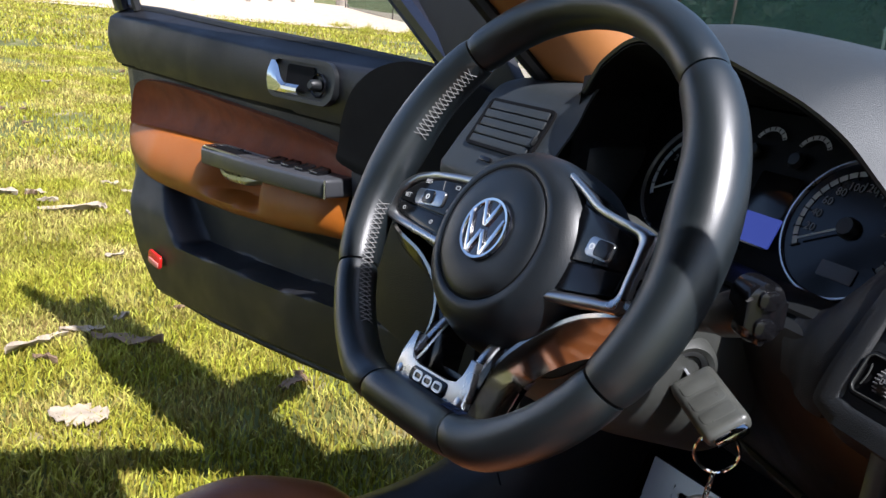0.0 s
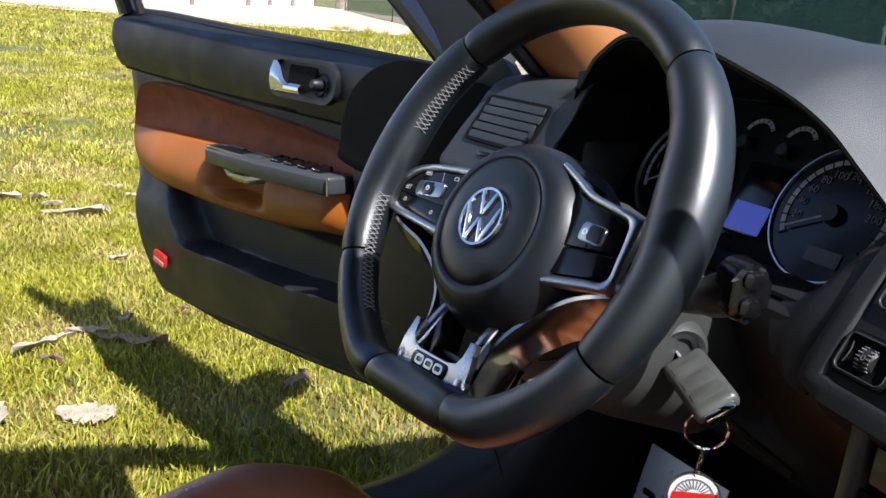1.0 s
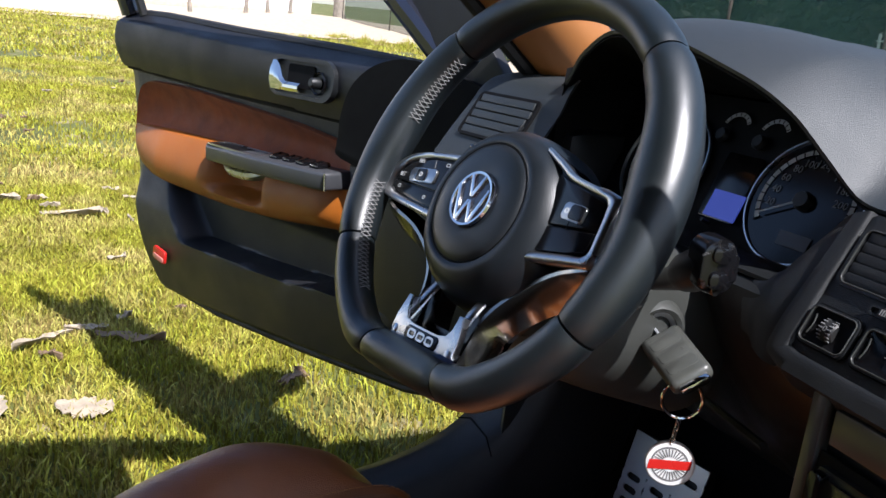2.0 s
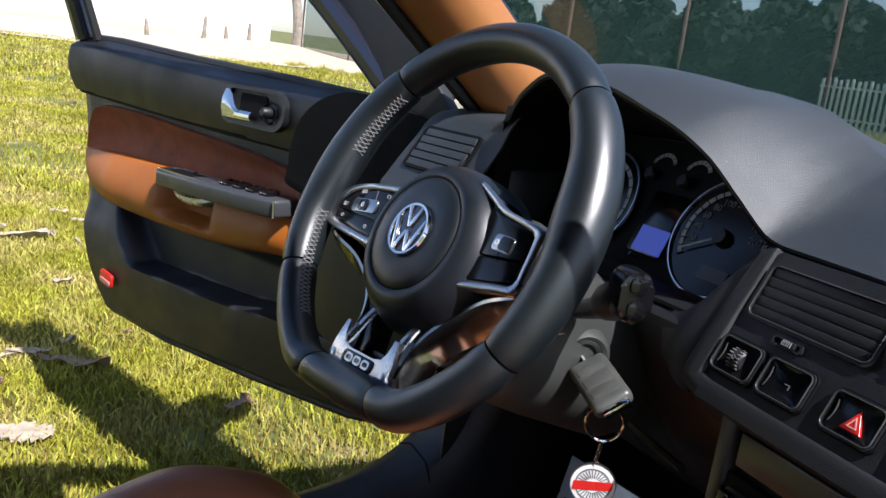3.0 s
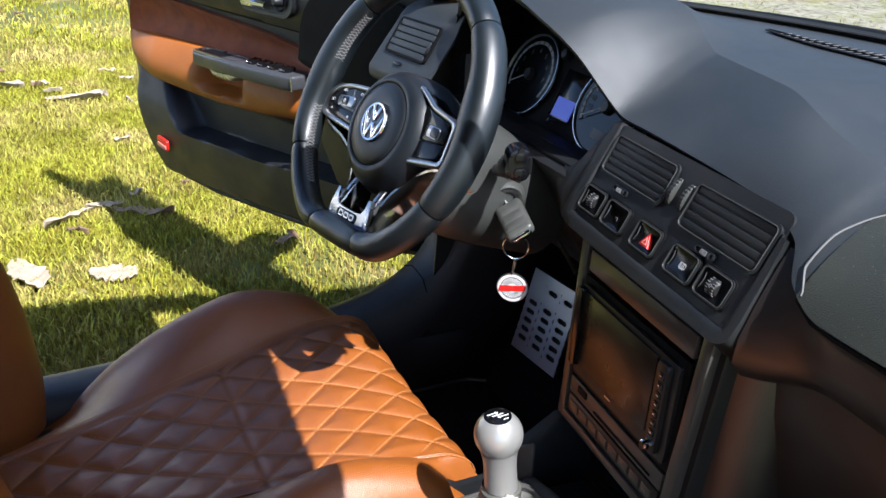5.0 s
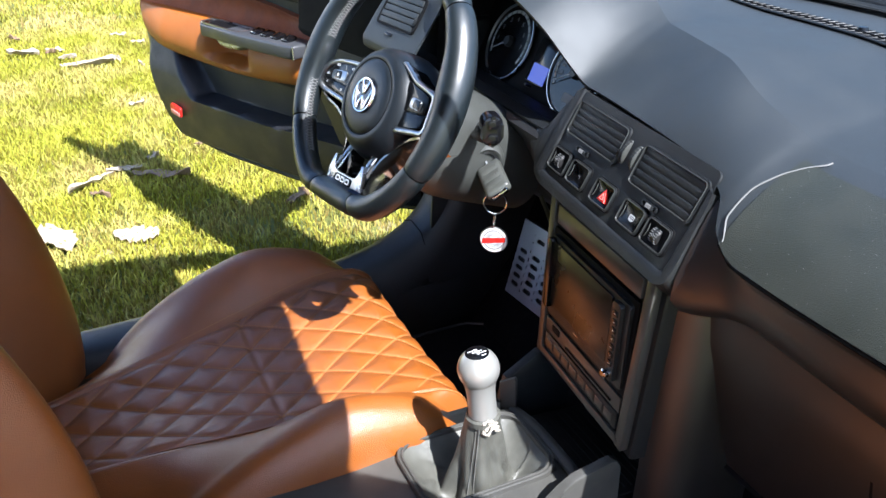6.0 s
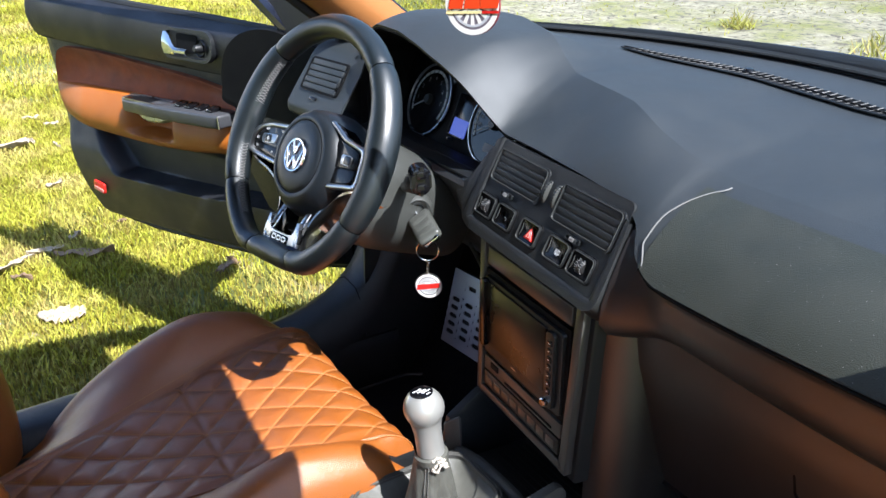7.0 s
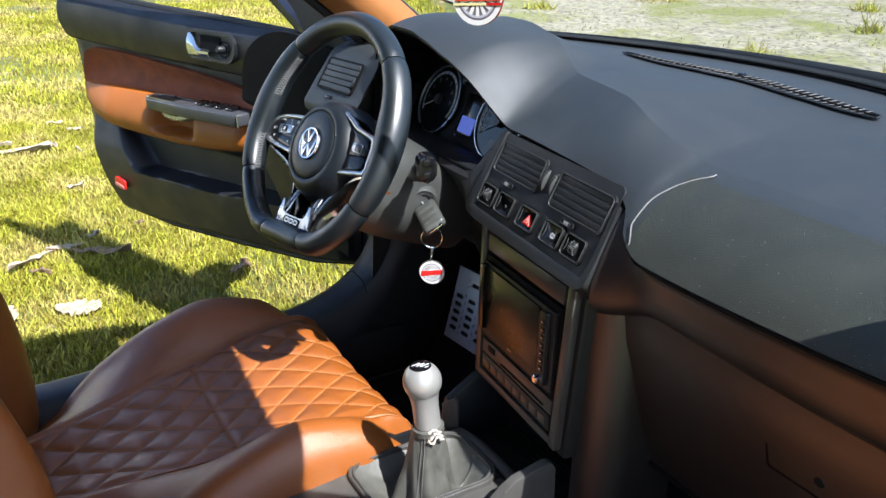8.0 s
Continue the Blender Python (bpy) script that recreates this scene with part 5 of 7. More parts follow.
def build_wheel():
    w = thing("steering_wheel", WHEEL_M)
    tagged(w, "black leather sports steering wheel with flat bottom and silver inlays", "steering wheel")
    # seams as clock angles from the top
    seams = [46, 119, 163, 197, 242, 317, 406]
    for a0, a1 in zip(seams, seams[1:]):
        n = max(14, int((a1 - a0) / 1.6))
        grip = a0 in (46, 242)
        mid = 80 if a0 == 46 else 281
        rows = []
        for i in range(n + 1):
            u = i / n
            deg = a0 + 0.35 + (a1 - a0 - 0.7) * u
            a = radians(deg)
            c = rim_point(a)
            out = Vector((c.x, c.y, 0)).normalized()
            rad = 0.0178 if not grip else 0.0182 + 0.0010 * min(1, 8 * u, 8 * (1 - u))
            thumb = math.exp(-((deg - mid) / 15) ** 2) if grip else 0.0
            tuck = 0.0012 if i in (0, n) else (0.0003 if i in (1, n - 1) else 0.0)
            row = []
            for k in range(26):
                p = 2 * math.pi * k / 26
                inward = max(0.0, -math.cos(p))
                # the padding swells towards the spokes; the inner side carries the sewn ridge
                rr = rad - tuck + thumb * (0.0065 * inward ** 1.5 + 0.0008)
                ridge = 0.0011 * math.exp(-((p - radians(152)) / 0.16) ** 2) if grip else 0.0
                row.append(c + out * ((rr + ridge) * math.cos(p)) + Vector((0, 0, (rr * 1.10 + ridge) * math.sin(p))))
            rows.append(row)
        part("rim_section", loft(rows, True, True), LEATHER, w, smooth=60)
    part("rim_core", sweep([rim_point(2 * math.pi * i / 90) for i in range(90)], 0.0160, 12, True, 0.9), DARK, w)
    # cross stitches along the inner side of the grips
    for a0, a1 in ((287, 314), (219, 262), (50, 76), (96, 116)):
        n = int((a1 - a0) * 0.60)
        for k in range(n):
            for s in (-1, 1):
                pts = []
                for u in (0, 0.5, 1):
                    deg = a0 + (a1 - a0) * (k + (u if s > 0 else 1 - u)) / n
                    a = radians(deg)
                    c = rim_point(a)
                    thumb = math.exp(-((deg - (80 if deg < 180 else 281)) / 15) ** 2)
                    ph = radians(168 + 30 * (u - 0.5))
                    rr = 0.0192 + 0.0008 * (u == 0.5) + thumb * (0.0065 * max(0, -math.cos(ph)) ** 1.5 + 0.0008) + 0.0006
                    pts.append(c + Vector((c.x, c.y, 0)).normalized() * (rr * math.cos(ph)) + Vector((0, 0, rr * 1.10 * math.sin(ph))))
                part("stitch", sweep(pts, 0.00045, 4), WHITE_THREAD, w)
    # hub
    hm = pose(0, -0.018, 0.008)
    rows = []
    for r, z, dy in ((0.0005, 0.0080, 0.0), (0.026, 0.0080, 0.0), (0.030, 0.0088, 0.0), (0.048, 0.0072, 0.0), (0.0535, 0.0048, 0.0), (0.0550, 0.0030, 0.0), (0.0565, 0.0046, 0.0), (0.0620, 0.0040, -0.001), (0.0690, -0.002, -0.002), (0.0745, -0.012, -0.003), (0.0780, -0.026, -0.005), (0.0800, -0.045, -0.006), (0.0790, -0.062, -0.006), (0.0740, -0.074, -0.004), (0.060, -0.082, -0.002), (0.0005, -0.082, 0.0)):
        wide = max(0.0, min(1.0, (r - 0.058) / 0.02))
        rows.append([(r * math.cos(2 * math.pi * j / 72) * (1 + 0.09 * wide) + 0.003 * wide, r * math.sin(2 * math.pi * j / 72) * (1 + 0.05 * wide) + dy, z) for j in range(72)])
    part("airbag_cover", moved(loft(rows, True, True), hm), HUB, w, "soft black airbag cover", 60)
    part("hub_groove", lathe([(0.0538, 0.0040), (0.0550, 0.0044), (0.0562, 0.0040)], 64, hm), DARK, w)
    lm = hm @ pose(0, 0, 0.0088) @ Matrix.Scale(1.03, 4)
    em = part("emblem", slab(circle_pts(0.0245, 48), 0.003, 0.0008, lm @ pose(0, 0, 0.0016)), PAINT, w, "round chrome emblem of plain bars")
    part("emblem_ring", lathe([(0.0212, 0.0012), (0.0220, 0.0034), (0.0240, 0.0036), (0.0250, 0.0010)], 56, lm), CHROME, em)
    def bar(x0, y0, x1, y1, wd):
        a, b = Vector((x0, y0, 0.0026)), Vector((x1, y1, 0.0026))
        d = b - a
        return box(d.length, wd, 0.0022, 0.0004, lm @ Matrix.Translation((a + b) / 2) @ pose(0, 0, 0, 0, 0, math.degrees(math.atan2(d.y, d.x))))
    for seg in ((-0.0085, 0.0205, 0.0, 0.002), (0.0085, 0.0205, 0.0, 0.002), (-0.0195, 0.0095, -0.0085, -0.0200), (0.0195, 0.0095, 0.0085, -0.0200), (-0.0085, -0.0200, -0.0005, -0.0015), (0.0085, -0.0200, 0.0005, -0.0015)):
        part("emblem_bar", bar(*seg, 0.0038), CHROME, em)
    lettering("airbag_lettering", "AIRBAG", 0.0085, hm @ pose(0, -0.0668, 0.0006, 38), DARK, w)
    # side spokes: dark body, silver border that narrows to the rim, button pads
    def closed_line(pts, n):
        return [(q.x, q.y) for q in smooth_line([(x, y, 0) for x, y in pts], n)]
    for s in (-1, 1):
        if s < 0:
            o = [(0.045, 0.0240), (0.100, 0.0215), (0.140, 0.0145), (0.161, 0.000), (0.1685, -0.018), (0.1650, -0.0285), (0.150, -0.0335), (0.109, -0.0385), (0.045, -0.0445)]
            q = [(0.045, 0.0170), (0.100, 0.0150), (0.134, 0.0090), (0.150, -0.004), (0.1545, -0.0165), (0.1510, -0.0235), (0.140, -0.0270), (0.105, -0.0312), (0.045, -0.0370)]
        else:
            o = [(0.045, 0.0450), (0.067, 0.0350), (0.085, 0.0262), (0.108, 0.0212), (0.138, 0.0160), (0.1400, 0.004), (0.1395, -0.0200), (0.1380, -0.0400), (0.112, -0.0450), (0.045, -0.0540)]
            q = [(0.045, 0.0390), (0.064, 0.0300), (0.083, 0.0205), (0.106, 0.0155), (0.1270, 0.0105), (0.1305, 0.000), (0.1310, -0.0180), (0.1290, -0.0335), (0.108, -0.0375), (0.045, -0.0460)]
        o, q = [(s * x, y) for x, y in closed_line(o, 40)], [(s * x, y) for x, y in closed_line(q, 40)]
        if s < 0:
            o, q = o[::-1], q[::-1]
        sp = part("spoke", slab(o[::-1] if s > 0 else o[::-1], 0.026, 0.003, pose(0, 0, -0.004)), GLOSSY, w)
        rows = [[(a[0], a[1], -0.010), (a[0], a[1], 0.0005), (a[0] * 0.75 + b[0] * 0.25, a[1] * 0.75 + b[1] * 0.25, 0.0022), (a[0] * 0.25 + b[0] * 0.75, a[1] * 0.25 + b[1] * 0.75, 0.0020), (b[0], b[1], 0.0002), (b[0], b[1], -0.006)] for a, b in zip(o, q)]
        part("silver_border", loft(rows), SATIN, sp, "satin silver spoke border", 50)
        # pads: upper block with the rocker, lower block
        if s < 0:
            up_p = [(-0.052, 0.0155), (-0.100, 0.0135), (-0.132, 0.0078), (-0.148, -0.005), (-0.1515, -0.0130), (-0.052, -0.0170)]
            lo_p = [(-0.052, -0.0185), (-0.1520, -0.0145), (-0.1505, -0.0215), (-0.139, -0.0256), (-0.105, -0.0298), (-0.052, -0.0345)]
        else:
            up_p = [(0.070, 0.0245), (0.084, 0.0188), (0.106, 0.0140), (0.1245, 0.0092), (0.1285, 0.000), (0.1290, -0.0140), (0.070, -0.0180)]
            lo_p = [(0.070, -0.0195), (0.1290, -0.0155), (0.1272, -0.0320), (0.108, -0.0358), (0.070, -0.0415)]
        part("button_pad", slab(up_p[::-1] if s > 0 else up_p, 0.006, 0.0008, pose(0, 0, 0.0008)), GLOSSY, sp)
        part("button_pad", slab(lo_p[::-1] if s > 0 else lo_p, 0.006, 0.0008, pose(0, 0, 0.0003)), GLOSSY, sp)
        cx, cw = (-0.106, 0.040) if s < 0 else (0.1025, 0.024)
        part("rocker_frame", slab(outline_round(cw, 0.0140, 0.003), 0.003, 0.0008, pose(cx, -0.0045, 0.0030, 0, 0, s * -4)), SATIN, sp, "silver rocker surround")
        part("rocker", slab(outline_round(0.014, 0.0120, 0.002), 0.004, 0.0008, pose(cx + (0.004 if s > 0 else -0.001), -0.0045, 0.0044, 0, 0, s * -4)), GLOSSY, sp)
        part("rocker_mark", ring_slab(circle_pts(0.0024, 12), circle_pts(0.0016, 12), 0.0003, pose(cx + (-0.006 if s > 0 else -0.001), -0.0045, 0.0048)), WHITE, sp)
        if s < 0:
            lettering("button_lettering", "RES", 0.0060, pose(-0.119, 0.0095, 0.0012, 0, 0, 4), ARC, sp)
            lettering("button_lettering", "SET", 0.0060, pose(-0.141, -0.0075, 0.0012, 0, 0, 4), ARC, sp)
            for x, y, l in ((-0.076, 0.0105, 0.006), (-0.075, -0.0115, 0.006), (-0.1385, -0.0195, 0.004), (-0.092, -0.0245, 0.004)):
                part("button_mark", ring_slab(outline_round(l, 0.0036, 0.001, 2), outline_round(l - 0.0014, 0.0022, 0.0006, 2), 0.0003, pose(x, y, 0.0011)), ARC, sp)
            part("pad_line", box(0.0006, 0.009, 0.0004, 0, pose(-0.096, 0.0092, 0.0010, 0, 0, 18)), DIM, sp)
        else:
            part("pad_line", box(0.0005, 0.011, 0.0004, 0, pose(0.100, -0.0135, 0.0010, 0, 0, 0)), DARK, sp)
    # lower spoke: silver fork with a badge, bright flanks that fall away behind it
    ls = part("lower_spoke", slab([(-0.056, -0.066), (-0.044, -0.110), (-0.046, -0.160), (0.046, -0.160), (0.044, -0.110), (0.056, -0.066), (0.026, -0.080), (0.022, -0.112), (0.018, -0.130), (-0.018, -0.130), (-0.022, -0.112), (-0.026, -0.080)], 0.020, 0.002, pose(0, 0, -0.014)), GLOSSY, w)
    for s in (-1, 1):
        line = smooth_line([(s * 0.034, -0.074, -0.026), (s * 0.033, -0.096, -0.012), (s * 0.034, -0.120, -0.003), (s * 0.039, -0.142, 0.003), (s * 0.040, -0.148, 0.003)], 26)
        part("silver_arm", sweep(line, [0.0050 + 0.0022 * i / 25 for i in range(26)], 12, False, 0.5, up=(0, 0, 1)), SATIN, ls, "satin silver arm")
        inner = smooth_line([(s * 0.152, -0.036, -0.004), (s * 0.130, -0.043, -0.003), (s * 0.098, -0.053, -0.008), (s * 0.066, -0.074, -0.012), (s * 0.046, -0.104, -0.008), (s * 0.046, -0.140, -0.001), (s * 0.046, -0.152, 0.000)], 30)
        rows = []
        for a in inner:
            k = max(0.0, min(1.0, (abs(a.x) - 0.046) / 0.06))
            b = a + Vector((s * (0.009 + 0.003 * k), -0.013 - 0.004 * k, -0.026 - 0.006 * k))
            rows.append([a + Vector((-s * 0.006, 0.006, -0.016)), a + Vector((-s * 0.001, 0.001, -0.001)), a + Vector((s * 0.0012, -0.0015, -0.001)), a.lerp(b, 0.5) + Vector((s * 0.0012, -0.0012, 0.0008)), b, b + Vector((-s * 0.004, 0.005, -0.012))])
        part("gloss_flank", loft(rows), DARK_CHROME, ls, "dark mirror-bright flank", 40)
    half = [(0.018, -0.1600), (0.036, -0.1560), (0.0465, -0.146), (0.0450, -0.132), (0.0415, -0.112), (0.0340, -0.112), (0.0350, -0.126), (0.0300, -0.1335), (0.018, -0.1345)]
    plate = half + [(-x, y) for x, y in half[::-1]]
    part("badge_plate", slab(plate, 0.007, 0.0016, pose(0, 0, 0.006)), SATIN, ls, "satin silver badge plate")
    part("badge_inlay", slab(outline_round(0.048, 0.0125, 0.004), 0.002, 0.0004, pose(0, -0.1425, 0.0066)), GLOSSY, ls)
    for k in (-1, 0, 1):
        part("badge_mark", ring_slab(outline_round(0.011, 0.0082, 0.003, 3), outline_round(0.0075, 0.0040, 0.0012, 3), 0.0006, pose(0.0130 * k, -0.1425, 0.0073)), SATIN, ls)
    # blue sewing at the foot of the rim
    for k in range(7):
        part("stitch", sweep([rim_point(radians(169 - 1.1 * k)) + Vector((0, 0.0182, 0.001)), rim_point(radians(168.2 - 1.1 * k)) + Vector((0, 0.0155, 0.0105))], 0.0006, 4), BLUE_THREAD, w)
    part("hub_core", lathe([(0.0, -0.045), (0.055, -0.045), (0.062, -0.06), (0.060, -0.085), (0.0, -0.085)], 36, hm), DARK, w)


build_column()
build_wheel()


# ---- seats: x right, y forward from the seat's middle, z up ----
def quilt_half(y):
    return along([(-0.26, 0.080), (-0.06, 0.105), (0.17, 0.158), (0.37, 0.190), (0.46, 0.190)], y)[0]


def ridge_z(y):
    return along([(-0.26, 0.35), (-0.10, 0.405), (0.0, 0.485), (0.11, 0.545), (0.20, 0.570), (0.30, 0.548), (0.36, 0.500), (0.42, 0.43)], y)[0]


def centre_z(y):
    return along([(-0.26, 0.43), (-0.05, 0.455), (0.15, 0.482), (0.30, 0.503), (0.36, 0.500), (0.40, 0.480), (0.425, 0.430)], y)[0]


QA, QB = 0.066, 0.088      # quilting: half steps of the diamonds across and along


def quilt(x, y):
    """How far the padding stands up between the stitched lines, and the distance to the next line."""
    p, q = x / QA + (y - 0.143) / QB, x / QA - (y - 0.143) / QB
    d = min(abs(p - round(p)), abs(q - round(q)))
    return d


def cushion_point(u, y, relief=True):
    """u from -1.6 (outside left) through -1..1 (quilted middle) to 1.6."""
    hw = quilt_half(y)
    s = 1 if u > 0 else -1
    c = centre_z(y)
    if abs(u) <= 1:
        z = c + 0.012 * u * u
        if relief:
            z += 0.0068 * (1 - math.exp(-quilt(u * hw, y) * 6.0)) * min(1, (1 - abs(u)) * 9)
            z -= 0.004 * math.exp(-((y - 0.143) / 0.005) ** 2)
        return Vector((u * hw, y, z))
    v = (abs(u) - 1) / 0.6
    r = ridge_z(y)
    xo = 0.285 - 0.02 * max(0, (y - 0.25) / 0.15) ** 2
    # from the seam, up over the roll, and down the outside
    pts = [(hw, c + 0.012 - 0.004), (hw + 0.012, c + 0.016), ((hw + 0.23) / 2, (c + r) / 2 + 0.010), (0.222, r - 0.004), (0.245, r), (0.268, r - 0.012), (xo, r - 0.05), (xo + 0.004, min(r - 0.09, 0.42)), (xo - 0.01, 0.34)]
    k = v * (len(pts) - 1)
    i = min(int(k), len(pts) - 2)
    a = smooth_pair(pts, i, k - i)
    return Vector((s * a[0], y, a[1]))


def smooth_pair(p, i, u):
    a, b, c, d = p[max(i - 1, 0)], p[i], p[i + 1], p[min(i + 2, len(p) - 1)]
    return tuple(0.5 * (2 * b[k] + (c[k] - a[k]) * u + (2 * a[k] - 5 * b[k] + 4 * c[k] - d[k]) * u * u + (3 * b[k] - a[k] - 3 * c[k] + d[k]) * u ** 3) for k in (0, 1))


def build_seat(name, m, label):
    s = thing(name, m)
    tagged(s, label, "car seat", group="front seats")
    ys = [-0.24 + 0.66 * j / 170 for j in range(171)]
    us = [-1 + 2 * i / 110 for i in range(111)]
    part("quilted_cushion", loft([[cushion_point(u, y) for y in ys] for u in us]), TAN, s, "diamond-quilted tan leather cushion", 80)
    for sd in (-1, 1):
        us = [sd * (1 + 0.6 * i / 40) for i in range(41)]
        part("cushion_bolster", loft([[cushion_point(u, y) for y in ys[::3]] for u in us]), TAN, s, "tan leather side bolster", 80)
        line = [cushion_point(sd * 1.0, y, False) + Vector((0, 0, -0.001)) for y in ys[::3]]
        part("piping", sweep(line, 0.0018, 6), TAN, s)
        line = [cushion_point(sd * (1 + 0.6 * 0.13), y, False) + Vector((0, 0, 0.0012)) for y in ys[::2]]
        for k in range(0, len(line) - 1):
            part("stitch", sweep([line[k], line[k].lerp(line[k + 1], 0.72)], 0.0006, 4), THREAD, s)
    # front edge
    rows = []
    for j in range(9):
        a = radians(90 * j / 8)
        rows.append([Vector((x, 0.42 + 0.012 * math.sin(a), z - 0.14 * (1 - math.cos(a)) - 0.02 * math.sin(a))) for x, z in [(cushion_point(-1.4 + 2.8 * i / 60, 0.42, False).x, cushion_point(-1.4 + 2.8 * i / 60, 0.42, False).z) for i in range(61)]])
    part("cushion_front", loft(rows), TAN, s, smooth=80)
    # double stitched diamond lines lying on the padding
    V, F = [], []
    rnd = random.Random(4)
    for fam in (1, -1):
        for k in range(-12, 13):
            for off in (-0.035, 0.035):
                t = -0.25
                while t < 0.40:
                    seg = []
                    for e in (0.0, 0.0042):
                        y = t + e
                        x = fam * ((k + off) * QA - fam * (y - 0.143) / QB * QA) if fam > 0 else ((k + off) * QA + (y - 0.143) / QB * QA)
                        seg.append((x, y))
                    t += 0.0056
                    if any(abs(x) > quilt_half(y) * 0.985 for x, y in seg):
                        continue
                    (x0, y0), (x1, y1) = seg
                    d = Vector((x1 - x0, y1 - y0)).normalized()
                    w = Vector((-d.y, d.x)) * 0.0006
                    i0 = len(V)
                    for x, y in ((x0 - w.x, y0 - w.y), (x0 + w.x, y0 + w.y), (x1 + w.x, y1 + w.y), (x1 - w.x, y1 - w.y)):
                        V.append((x, y, cushion_point(max(-1, min(1, x / quilt_half(y))), y).z + 0.0011))
                    F.append((i0, i0 + 1, i0 + 2, i0 + 3))
    me = bpy.data.meshes.new("quilt_stitching")
    me.from_pydata(V, [], F)
    me.materials.append(THREAD)
    q = new("quilt_stitching", me)
    q.parent = s
    q["label"] = "double rows of tan stitching"
    part("seat_base", box(0.47, 0.50, 0.13, 0.02, pose(0, 0.10, 0.335)), PLASTIC, s)
    for sx in (-0.19, 0.19):
        part("rail", box(0.03, 0.60, 0.03, 0.004, pose(sx, 0.08, 0.285)), STEEL, s)
    # backrest: quilted middle and deep bolsters, leaning back
    def back_point(u, v):
        z = 0.40 + 0.70 * v
        y = -0.205 - 0.20 * v + 0.02 * math.sin(math.pi * v)
        hw = 0.13 + 0.03 * v
        wv = 0.285 - 0.055 * max(0, (v - 0.55) / 0.45) ** 1.5
        if abs(u) <= 1:
            return Vector((u * hw, y - 0.010 * (1 - u * u), z))
        t = (abs(u) - 1) / 0.6
        bulge = math.sin(math.pi * min(1, 0.12 + 0.88 * v) ** 0.9) ** 0.5
        pts = [(hw, y - 0.004), (hw + 0.02, y + 0.03), ((hw + wv) / 2 + 0.01, y + 0.09 * bulge + 0.02), (wv - 0.02, y + 0.115 * bulge + 0.01), (wv, y + 0.085 * bulge), (wv + 0.004, y + 0.02), (wv - 0.02, y - 0.09)]
        k = t * (len(pts) - 1)
        i = min(int(k), len(pts) - 2)
        a = smooth_pair(pts, i, k - i)
        return Vector(((1 if u > 0 else -1) * a[0], a[1], z))
    vs = [j / 40 for j in range(41)]
    part("backrest_middle", loft([[back_point(-1 + 2 * i / 30, v) for v in vs] for i in range(31)]), TAN, s, smooth=80)
    for sd in (-1, 1):
        part("backrest_bolster", loft([[back_point(sd * (1 + 0.6 * i / 30), v) for v in vs] for i in range(31)]), TAN, s, smooth=80)
    part("backrest_shell", box(0.50, 0.09, 0.66, 0.04, pose(0, -0.385, 0.73, 16), 3), PLASTIC, s)
    part("backrest_top", loft([[back_point(-1.55 + 3.1 * i / 40, 1.0) + Vector((0, -0.13 * k / 6, 0.035 * math.sin(math.pi * k / 6))) for i in range(41)] for k in range(7)]), TAN, s, smooth=80)
    part("headrest", box(0.25, 0.09, 0.17, 0.04, pose(0, -0.48, 1.225, 12), 4), TAN, s)
    for sx in (-0.05, 0.05):
        part("headrest_rod", sweep([(sx, -0.455, 1.06), (sx, -0.47, 1.18)], 0.006, 8), CHROME, s)
    return s


build_seat("driver_seat", pose(-0.372, 0, 0), "tan leather bucket seat with diamond quilted middle")
build_seat("passenger_seat", pose(0.375, -0.13, 0), "tan leather bucket seat beside the open door")

# ---- open driver's door: x is minus the distance from the hinge, y up, z towards the seats ----
DA = radians(21)
DOOR_M = basis((-0.777, 0.605, 0), (math.cos(DA), math.sin(DA), 0), (0, 0, 1))


